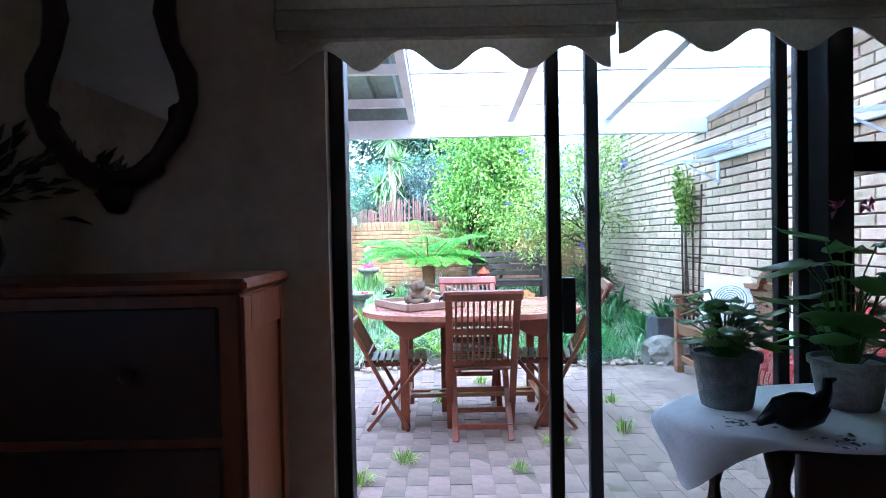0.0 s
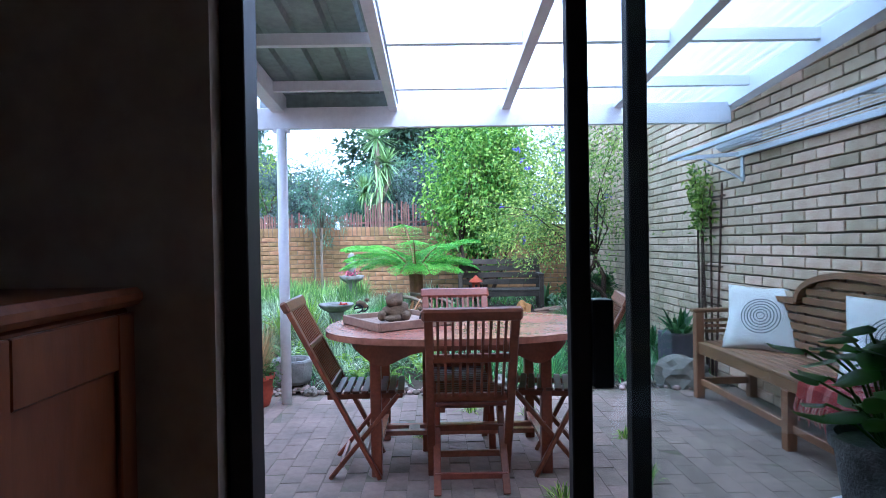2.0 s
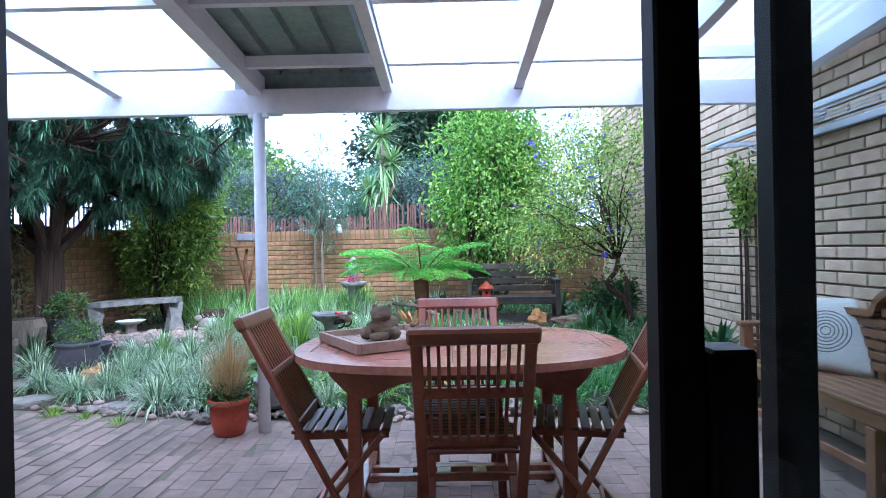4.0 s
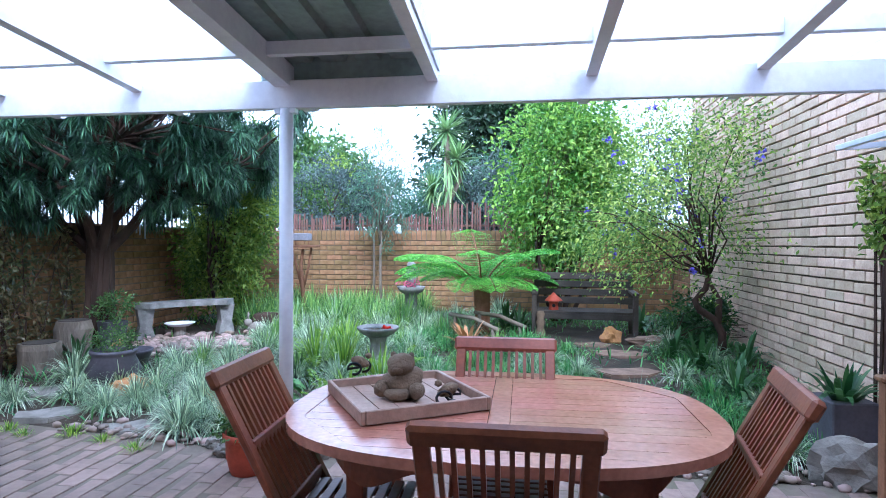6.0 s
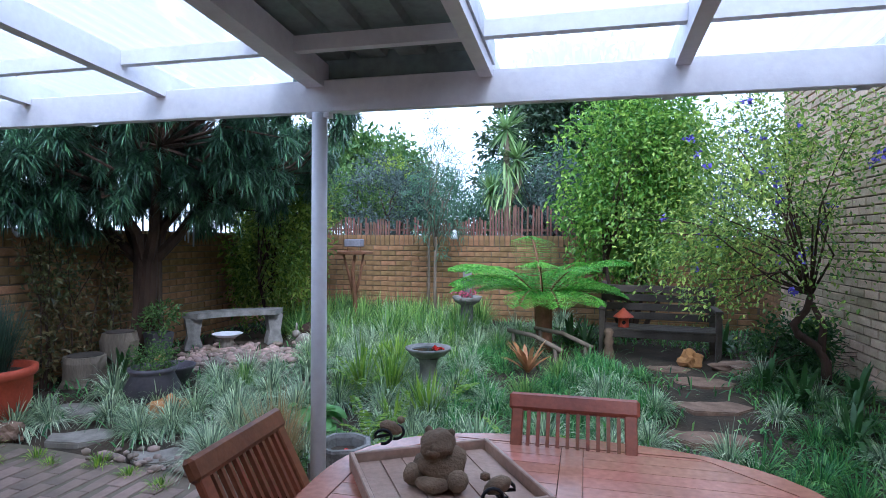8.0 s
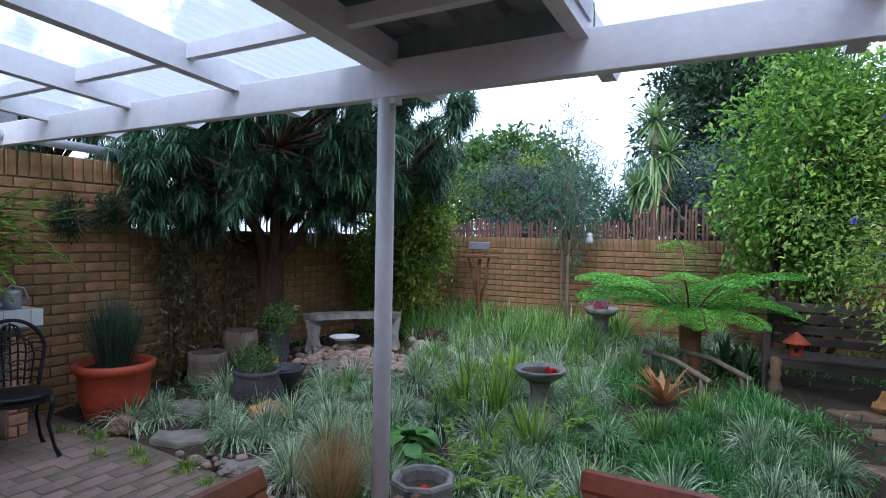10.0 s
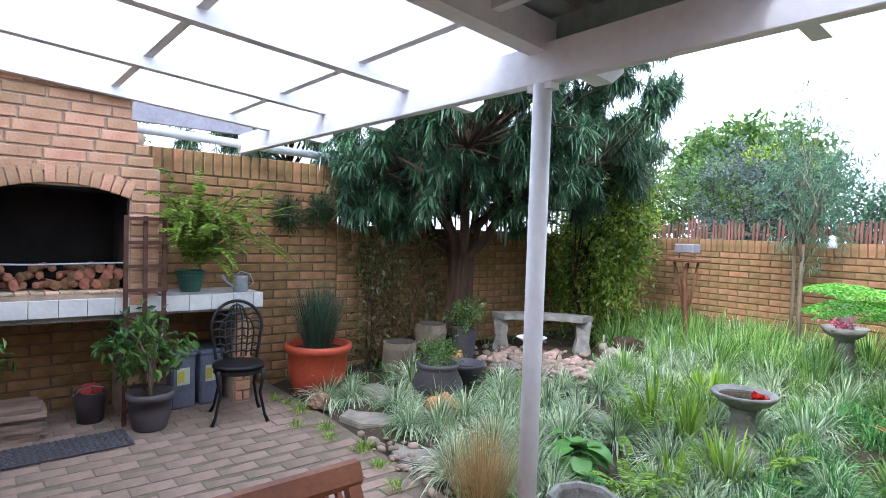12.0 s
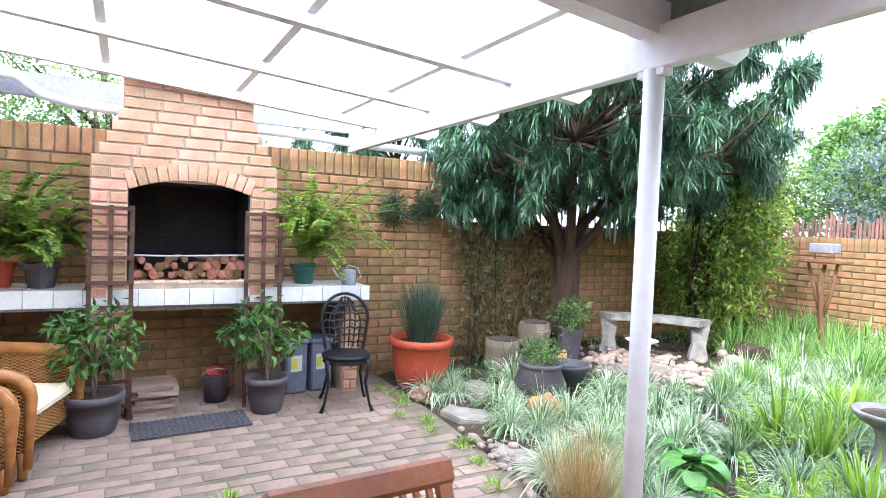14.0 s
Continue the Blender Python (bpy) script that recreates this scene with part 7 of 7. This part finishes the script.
    tree("far_tree", "grey-green tree behind the house wall", (4.2, 14.5, -0.3), 2.0, (3.6, 14.5, 2.6), (1.3, 1.2, 1.2), "l_blue", 260, 14, 0.1, 0.04, rng, spread=0.1, r=0.08)
    # tall bright shrub behind the garden bench
    tree("tall_shrub", "tall bright green leafy shrub behind the bench", (1.05, 9.9, 0.25), 1.0, (1.03, 9.85, 2.15), (0.9, 0.75, 1.5), "l_tall", 900, 20, 0.08, 0.04, rng, spread=0.085, stems=6, r=0.025, cat="shrub", inner=0.3, down=0.25)
    # small gnarled tree with violet flowers
    t = thing("flowering_tree", "small gnarled tree with violet flowers by the house wall", "tree", (2.42, 7.95, gz(2.42, 7.95)))
    bm = bmesh.new()
    tube(bm, [(0, 0, -0.05), (0.0, 0, 0.2), (-0.06, 0, 0.33), (-0.2, 0.0, 0.42), (-0.24, 0.02, 0.5), (-0.14, 0.03, 0.62), (-0.12, 0.0, 0.75)], [0.045, 0.036, 0.032, 0.034, 0.03, 0.028, 0.024], 9)
    tube(bm, [(-0.04, 0, 0.3), (-0.02, 0.02, 0.5), (-0.1, 0.04, 0.68)], [0.035, 0.028, 0.02], 8)
    C, D = shell(rng, 980, (-0.42, -0.1, 1.38), (1.25, 1.15, 1.0), 0.15)
    C = C[C[:, 0] < 0.22]
    for q in C[:24]:
        b = np.array([-0.12, 0.0, 0.75])
        m = b + (q - b) * [0.3, 0.3, 0.45] + rng.normal(size=3) * 0.08
        m2 = b + (q - b) * [0.7, 0.7, 0.85] + rng.normal(size=3) * 0.09
        tube(bm, [tuple(b), tuple(m), tuple(m2), tuple(q)], [0.013, 0.008, 0.005, 0.002], 5)
    part("trunk", bm, M["bark"], t, smooth=True)
    D = unit(C - [-0.1, 0, 1.3])
    P, Q, LL, WW = clump_leaves(rng, C, D, 13, 0.075, 0.048, 0.022, 0.5, 0.2)
    k = P[:, 0] < 0.27
    fromdata("crown", leaves("crown", P[k], Q[k], LL[k], WW[k], rng), M["l_flow"], t)
    for q in C[40:76]:
        P = np.repeat(q[None], 6, 0) + rng.normal(size=(6, 3)) * 0.012
        fromdata("flower", leaves("flower", P, rng.normal(size=(6, 3)), 0.045, 0.04, rng), M["purple"], t)
    tree_fern((0.12, 8.9, gz(0.12, 8.9)), rng)
    # grasses
    var = [made("variegated_grass", tuft_mesh("variegated_grass", rng, 300, 0.37, 0.0058, 0.05, 0.95, 0.85), M["l_var"]) for _ in range(5)]
    tall = [made("tall_grass", tuft_mesh("tall_grass", rng, 190, 0.52, 0.008, 0.1, 0.55, 0.6), M["l_grass"]) for _ in range(4)]
    lily = [made("lily_turf", tuft_mesh("lily_turf", rng, 190, 0.27, 0.0055, 0.09, 0.75, 0.7), M["l_lily"]) for _ in range(4)]
    lime = [made("strap_leaf_plant", tuft_mesh("strap_leaf_plant", rng, 60, 0.4, 0.014, 0.05, 0.5, 0.35), M["l_lime"]) for _ in range(3)]
    small = [made("grass_weed", tuft_mesh("grass_weed", rng, 60, 0.1, 0.006, 0.06, 0.8, 0.5, 3), M["l_lime"]) for _ in range(3)]
    exact = [(-0.6, 6.6), (-0.48, 6.78), (-1.32, 7.3), (-0.16, 7.05), (0.67, 7.3), (0.8, 7.1), (-1.69, 6.4), (-1.5, 6.6), (-2.28, 5.95), (-3.17, 6.01), (-3.0, 6.5), (-0.1, 6.3), (0.3, 6.5), (-1.85, 8.1), (-1.6, 8.4), (-1.3, 8.7), (-0.9, 8.6), (-0.6, 8.9), (-2.68, 6.12), (-2.5, 6.38), (-3.12, 5.78), (-2.98, 5.92), (-1.62, 5.78), (-1.42, 5.95), (-0.42, 6.35), (-0.25, 6.5), (-1.75, 6.2), (-1.9, 6.45), (-2.1, 6.75), (-1.3, 6.1), (-2.2, 6.15), (0.75, 6.75), (0.95, 6.6)]
    sp = exact + [q for q in spots_in(rng, -3.1, -0.4, 5.85, 8.9, 64, 0.21)]
    tufts("variegated_grass", "cream-striped arching grass clump", var, sp, rng, "variegated grasses")
    tufts("variegated_grass", "cream-striped grass clump in the far bed", var, spots_in(rng, -2.5, 0.3, 8.4, 10.7, 26, 0.32), rng, "variegated grasses at the back", s=(1.0, 1.4))
    tufts("tall_grass", "tall upright green grass clump", tall, spots_in(rng, -3.2, -0.7, 8.7, 10.8, 44, 0.2), rng, "tall grasses", s=(0.9, 1.25))
    tufts("tall_grass", "fresh green grass clump in the middle bed", tall, spots_in(rng, -2.2, 0.4, 6.9, 9.2, 20, 0.35), rng, "grasses in the middle bed", s=(0.55, 0.8))
    tufts("lily_turf", "fine dark green grassy clump", lily, spots_in(rng, -0.6, 0.85, 6.4, 8.9, 40, 0.17), rng, "grassy ground cover")
    tufts("lily_turf", "fine dark green grassy clump by the path", lily, spots_in(rng, 0.2, 2.5, 5.85, 8.3, 44, 0.18), rng, "grassy ground cover by the path")
    tufts("variegated_grass", "cream-striped grass clump beside the path", var, spots_in(rng, 0.4, 2.4, 5.9, 8.3, 16, 0.33), rng, "variegated grasses by the path", s=(0.7, 1.0))
    tufts("strap_leaf_plant", "upright lime-green strap-leaved plant", lime, [(-1.05, 7.35), (-1.2, 7.15), (-0.95, 7.1), (-1.1, 7.7), (-1.3, 7.9), (-0.55, 6.75), (-0.75, 6.6)], rng, "lime strap plants", "plant")
    src = None
    for x, y in [(2.15, 8.1), (1.95, 7.8), (2.5, 7.6), (2.1, 7.5), (2.3, 7.2), (2.45, 6.6), (2.5, 6.35), (2.2, 6.9), (0.55, 9.2), (0.4, 9.35), (1.95, 9.3), (-3.4, 7.0)]:
        m = pose(x, y, gz(x, y), 0, 0, rng.uniform(0, 360)) @ Matrix.Scale(rng.uniform(0.75, 1.05), 4)
        if src is None:
            src = thing("clivia", "dark green strap-leaved clump", "plant", (x, y, gz(x, y)), group="dark strap plants")
            for k in range(26):
                a, q = rng.uniform(0, 6.28), rng.uniform(0.2, 1)
                fromdata("leaf", blades("leaf", np.array([[0.05 * q * math.cos(a), 0.05 * q * math.sin(a), -0.01]]), np.array([[0.8 * q * math.cos(a), 0.8 * q * math.sin(a), 1.0]]), 0.5 * rng.uniform(0.7, 1.1), 0.045, 0.6 * (0.3 + q), 5), M["l_strap"], src)
        else:
            copy_thing(src, m)
    tufts("grass_weed", "low bright weed in the paving joint", small, [(-2.6, 5.5), (-2.45, 5.45), (-2.2, 5.55), (-1.95, 5.5), (-2.75, 5.35), (0.1, 3.5), (0.7, 3.35), (0.95, 3.7), (-0.1, 3.25), (1.4, 3.9), (-2.05, 4.15), (0.3, 4.6), (0.62, 5.1), (-1.7, 5.45), (-3.0, 5.52), (-3.2, 5.5), (-3.35, 5.45), (1.0, 5.0), (1.5, 4.5)], rng, "weeds in the paving", "weed", s=(0.6, 1.2))
    # round dark bush under the flowering tree
    tree("round_bush", "dense dark green rounded bush under the flowering tree", (2.3, 8.3, gz(2.3, 8.3)), 0.15, (2.3, 8.3, gz(2.3, 8.3) + 0.3), (0.32, 0.34, 0.3), "l_strap", 190, 14, 0.06, 0.03, rng, spread=0.04, stems=3, r=0.012, cat="bush", inner=0.3, limit=2.7)
    # low leafy ground cover
    P = np.array([(x, y, gz(x, y) + 0.01) for x, y in zip(rng.uniform(-3.8, 2.7, 9000), rng.uniform(5.75, 10.8, 9000)) if free(x, y, -0.03) or rng.random() < 0.1])
    D = np.c_[rng.normal(size=(len(P), 2)) * 0.7, np.abs(rng.normal(size=len(P))) + 0.4]
    tagged(fromdata("ground_cover", blades("ground_cover", P, D, rng.uniform(0.06, 0.2, len(P)), 0.014, 0.4, 2), M["l_lily"]), "low mixed green ground cover", "ground cover", kind="stuff")
    P = np.array([(x, y, gz(x, y) + rng.uniform(0.015, 0.08)) for x, y in zip(rng.uniform(-1.6, 2.6, 9000), rng.uniform(5.8, 9.8, 9000)) if free(x, y, 0.0)])
    D = rng.normal(size=(len(P), 3)) + [0, 0, 0.5]
    tagged(fromdata("creeping_plants", leaves("creeping_plants", P, D, rng.uniform(0.018, 0.036, len(P)), 0.018, rng), M["l_mid"]), "small-leaved creeping bed plants", "ground cover", kind="stuff")
    # broad hosta leaves
    t = thing("hosta", "broad fresh green hosta leaves", "plant", (-1.22, 6.38, gz(-1.22, 6.38)))
    a = rng.uniform(0, 6.28, 22)
    P = np.c_[np.cos(a) * 0.05, np.sin(a) * 0.05, rng.uniform(0.05, 0.16, 22)]
    for i in range(22):
        broad_leaf(t, P[i], a[i], rng.uniform(-0.2, 0.6), rng.uniform(0.11, 0.16), "l_hosta")
    for x, y, n, L in ((-1.02, 6.2, 12, 0.12), (-1.42, 6.55, 10, 0.1)):
        t = thing("hosta", "small broad-leaved green plant by the post", "plant", (x, y, gz(x, y)))
        for i in range(n):
            w = rng.uniform(0, 6.28)
            broad_leaf(t, np.array([0.03 * math.cos(w), 0.03 * math.sin(w), rng.uniform(0.03, 0.12)]), w, rng.uniform(-0.1, 0.6), L * rng.uniform(0.8, 1.15), "l_hosta")
    for x, y in ((-0.62, 6.25), (-0.3, 6.0), (-0.85, 6.35), (-0.1, 6.05), (0.25, 6.1), (-1.15, 7.0), (-0.45, 6.95)):
        t = thing("fishbone_fern", "low fresh green fishbone fern in the bed", "fern", (x, y, gz(x, y)), group="ferns in the bed")
        for i in range(11):
            w = 2 * math.pi * i / 11 + rng.uniform(-0.2, 0.2)
            P, D, LL, c = fern_frond(rng, rng.uniform(0.2, 0.32), 34, 0.035, 0.01, rng.uniform(0.7, 1.9), rng.uniform(0.6, 1.1))
            Q = np.array(Matrix.Rotation(w, 3, 'Z'))
            fromdata("frond", leaves("frond", P @ Q.T, D @ Q.T, LL, 0.012, rng, 0.05), M["l_lime"], t)
    # bromeliads
    for x, y, s in ((0.07, 7.8, 1.0), (0.58, 5.75, 0.9)):
        t = thing("bromeliad", "orange and cream striped bromeliad", "plant", (x, y, gz(x, y) + 0.02))
        n = 26
        a = rng.uniform(0, 6.28, n)
        Q = np.c_[np.cos(a) * 0.6, np.sin(a) * 0.6, rng.uniform(0.5, 1.4, n)]
        for i in range(n):
            fromdata("leaf", blades("leaf", np.array([[0, 0, 0.0]]), Q[i:i + 1], 0.36 * s * rng.uniform(0.7, 1.2), 0.038 * s, 0.25, 5, 0.6), M["l_brom"], t)
    # pots
    t = planted_pot("red_pot", "large red terracotta bowl with grey-green rushes", (-3.36, 5.82, gz(-3.36, 5.8)), 0.25, 0.40, "terracotta", lip=0.04)
    fromdata("rush_foliage", tuft_mesh("rush_foliage", rng, 800, 0.52, 0.004, 0.1, 0.4, 0.05), M["l_rush"], t).matrix_basis = pose(0, 0, 0.36)
    t = planted_pot("black_pot", "round-bellied charcoal pot with a green herb", (-2.62, 6.46, gz(-2.62, 6.46)), 0.16, 0.29, "greypot", belly=1.36, lip=0.022)
    P, Q, LL, WW = clump_leaves(rng, *shell(rng, 90, (0, 0, 0.37), (0.17, 0.17, 0.11), 0.2), 10, 0.03, 0.03, 0.012)
    fromdata("foliage", leaves("foliage", P, Q, LL, WW, rng), M["l_mid"], t)
    t = thing("black_bowl", "wide black plastic bowl of water", "bowl", (-2.78, 6.86, gz(-2.78, 6.86)))
    part("bowl", lathe(bmesh.new(), [(0, 0), (0.11, 0), (0.18, 0.15), (0.19, 0.17), (0.175, 0.17), (0.11, 0.03), (0, 0.02)], 28), M["greypot"], t, smooth=True)
    part("water", lathe(bmesh.new(), [(0, 0.11), (0.148, 0.11), (0.148, 0.112), (0, 0.113)], 24), M["water"], t)
    for x, y, r, h in ((-3.52, 7.1, 0.145, 0.37), (-3.55, 6.76, 0.16, 0.25)):
        t = thing("tree_stump", "upright weathered log stump", "stump", (x, y, gz(x, y) - 0.02), group="log stumps")
        part("bark", lathe(bmesh.new(), [(0, 0), (r * 1.15, 0), (r * 1.02, h * 0.2), (r, h * 0.5), (r * 1.03, h * 0.8), (r * 0.97, h), (0, h)], 22, wob=0.3), M["barkl"], t)
        part("cut_top", lathe(bmesh.new(), [(0, h + 0.001), (r * 0.85, h + 0.001), (r * 0.85, h + 0.008), (0, h + 0.01)], 18), M["grey_wood"], t)
    t = thing("square_planter", "tapered dark planter with a small leafy plant", "planter", (-3.33, 7.36, gz(-3.33, 7.36)), 20)
    part("box", lathe(bmesh.new(), [(0, 0), (0.1, 0), (0.14, 0.3), (0.12, 0.3), (0.11, 0.26), (0, 0.26)], 4), M["greypot"], t)
    P, Q, LL, WW = clump_leaves(rng, *shell(rng, 60, (0, 0, 0.42), (0.2, 0.2, 0.16), 0.2), 8, 0.03, 0.05, 0.022)
    fromdata("foliage", leaves("foliage", P, Q, LL, WW, rng), M["l_mid"], t)
    t = planted_pot("terracotta_pot", "orange terracotta pot with green leaves and straw grass", (-0.93, 5.33, gz(-0.93, 5.33)), 0.125, 0.23, "terracotta", lip=0.025)
    P, Q, LL, WW = clump_leaves(rng, *shell(rng, 80, (0, 0, 0.25), (0.14, 0.14, 0.08), 0.2), 9, 0.025, 0.035, 0.02)
    fromdata("foliage", leaves("foliage", P, Q, LL, WW, rng), M["l_mid"], t)
    fromdata("straw_grass", tuft_mesh("straw_grass", rng, 620, 0.56, 0.0026, 0.05, 0.42, 0.3), M["l_straw"], t).matrix_basis = pose(0.0, 0, 0.2)
    ficus((-3.16, 3.55, gz(-3.2, 3.55)), rng, r=0.155)
    ficus((-3.20, 4.56, gz(-3.2, 4.56)), rng, r=0.135, side=-1)
    sword_fern((-3.66, 4.92, 0.943), rng, 85, 1.0, "bluepot", "arching sword fern in a green pot")
    sword_fern((-3.6, 3.24, 0.943), rng, 70, 0.6, "greypot", "arching sword fern in a charcoal pot")
    sword_fern((-3.68, 3.0, 0.943), rng, 70, 0.9, "terracotta", "tall sword fern in a clay pot")
    # creepers on the boundary wall and trellis
    for nm, lab, x0, x1, y0, y1, z0, z1, n, m in (("wall_creeper", "straggly creeper climbing the boundary wall", LW + 0.02, LW + 0.32, 6.3, 7.35, 0.1, 1.4, 1700, "l_creep"),
                                                  ("trellis_creeper", "light green creeper on the trellis", RW - 0.12, RW - 0.04, 5.72, 6.15, 1.2, 1.75, 420, "l_hedge")):
        t = thing(nm, lab, "creeper", (0, 0, 0))
        C = []
        for k in range(12 if m == 'l_creep' else 3):
            bm = bmesh.new()
            ya, yb = rng.uniform(y0, y1), rng.uniform(y0, y1)
            xm = (x0 + x1) / 2
            pts = [(xm, ya, z0 - (0.3 if m == "l_creep" else 1.1)), (xm, ya + 0.3 * (yb - ya), z0 + 0.4 * (z1 - z0)), (xm, yb, z1)]
            tube(bm, pts, [0.012, 0.008, 0.003], 5)
            for s in np.linspace(0.15, 1, 30):
                C.append((xm, ya + (yb - ya) * s * s, z0 + (z1 - z0) * s))
            part("stem", bm, M["bark"], t)
        C = np.array(C)
        P = C[rng.integers(0, len(C), n)] + rng.normal(size=(n, 3)) * [0.03, 0.08, 0.06]
        P[:, 0] = np.clip(P[:, 0], x0, x1)
        fromdata("leaves", leaves("leaves", P, rng.normal(size=(n, 3)) + [0, 0, -0.3], rng.uniform(0.035, 0.075, n), 0.03, rng), M[m], t)
    for y, z in ((5.72, 1.55), (6.02, 1.6)):
        t = thing("air_plant", "dark bushy hanging plant on the wall", "plant", (LW + 0.05, y, z))
        P, Q, LL, WW = clump_leaves(rng, *shell(rng, 70, (0.04, 0, 0), (0.06, 0.12, 0.14), 0.2), 8, 0.02, 0.07, 0.012)
        P[:, 0] = np.maximum(P[:, 0], 0.0)
        fromdata("foliage", leaves("foliage", P, Q, LL, WW, rng), M["l_dark"], t)
    # stones
    rr = random.Random(5)
    stepping("stepping_stone", [(-3.0, 6.25, 0.28), (-2.65, 5.85, 0.24), (-1.98, 5.78, 0.2), (-3.1, 6.75, 0.2), (-1.6, 7.1, 0.26)], "slab", rr, "flat grey slate stepping stone", "grey stepping stones")
    stepping("path_stone", [(1.5, 7.9, 0.28), (1.45, 7.35, 0.3), (1.35, 6.85, 0.28), (1.25, 6.35, 0.26), (1.3, 8.35, 0.22)], "sandstone", rr, "flat brown sandstone path slab", "sandstone path slabs")
    rock(-2.35, 6.3, (0.14, 0.11, 0.1), "orock", "pitted orange rock among the grasses", 1)
    rock(-3.0, 6.98, (0.09, 0.08, 0.12), "orock", "small orange rock behind the pot", 2)
    rock(1.5, 8.5, (0.1, 0.085, 0.1), "orock", "orange rock beside the garden bench", 3)
    rock(2.36, 5.68, (0.22, 0.13, 0.15), "grock", "large grey-brown boulder by the wooden bench", 4)
    rock(-3.02, 5.66, (0.1, 0.08, 0.07), "sandstone", "grey boulder in front of the red pot", 5)
    rock(-2.7, 7.35, (0.1, 0.09, 0.07), "grock", "pale round stone by the pebbles", 6)
    rock(-0.55, 7.05, (0.12, 0.1, 0.08), "grock", "grey stone near the bird bath", 7)
    rock(1.95, 8.35, (0.28, 0.16, 0.07), "sandstone", "flat brown rock at the bed's edge", 9)
    for i, (x, y, s) in enumerate(((-1.3, 5.62, 0.05), (-1.18, 5.52, 0.055), (-0.6, 5.62, 0.05), (0.1, 5.7, 0.06), (0.9, 5.75, 0.07))):
        rock(x, y, (s, s * 0.9, s * 0.8), "grock", "pale rounded edging stone", 12 + i, name="edging_stone")
    sp = [(rr.gauss(-2.75, 0.33), rr.gauss(7.8, 0.26), rr.uniform(0.025, 0.055)) for _ in range(420)]
    pebbles("pebble_patch", "patch of pinkish river pebbles before the concrete bench", sp, rr)
    sp = [(rr.uniform(-2.4, 2.4), 5.62 + rr.gauss(0.05, 0.06), rr.uniform(0.015, 0.04)) for _ in range(300)]
    pebbles("pebble_edge", "pale pebbles along the edge of the paving", sp, rr)


# ---- put it together ----
pergola()
door()
blind(-0.12, 0.825, 2.14, 1.648, 4)
blind(0.845, 2.7, 2.125, 1.68, 7)
cabinet()
wall_mirror()
dried_vase()
side_table()
rng = np.random.default_rng(11)
pot_plant(1.045, 1.93, 0.7455, 0.08, 0.135, M["stonepot"], rng, "pot_plant", "leafy house plant in a speckled stone pot", 64, 0.06, 0.17, spread=0.85)
pot_plant(1.335, 1.90, 0.7455, 0.085, 0.12, M["concrete"], rng, "pot_plant", "tall heart-leaved plant in a pale pot", 36, 0.105, 0.34, 2, spread=0.95)
pot_plant(1.62, 1.86, 0.7455, 0.085, 0.12, M["stonepot"], rng, "pot_plant", "dark heart-leaved plant in a stone pot", 18, 0.12, 0.24)
guineafowl()
ch = folding_chair()
ch.matrix_basis = pose(0.545, 3.93, 0)
copy_thing(ch, pose(0.51, 4.44, 0, 0, 0, 180) @ Matrix.Diagonal((1, 1, 0.985, 1)))
copy_thing(ch, pose(0.0, 4.17, 0, 0, 0, -88))
copy_thing(ch, pose(1.0, 4.15, 0, 0, 0, 80))
patio_table()
tray_and_figures()
garden_seat()
scatter_cushion(4.93, 0.418, 48, M["cushion"], "off-white cushion with stitched grey rings")
scatter_cushion(3.80, 0.437, 40, M["cushion"], "off-white cushion with stitched grey rings, beside the throw")
scatter_cushion(3.46, 0.418, 30, M["red_fabric"], "plain red cushion on the wooden bench", False, 0.19, 22, 2.55)
throw()
clothes_line()
wall_trellis()
fireplace()
concrete_bench()
bird_bath()
garden_bench()
small_props()
wc = wicker_chair((-2.97, 3.1, gz(-2.95, 3.1)), -17)
wc.scale = (0.95, 0.95, 0.82)
copy_thing(wc, pose(-2.28, 2.88, gz(-2.3, 2.88), 0, 0, -14))
planting()
fence()
walls()
paving()
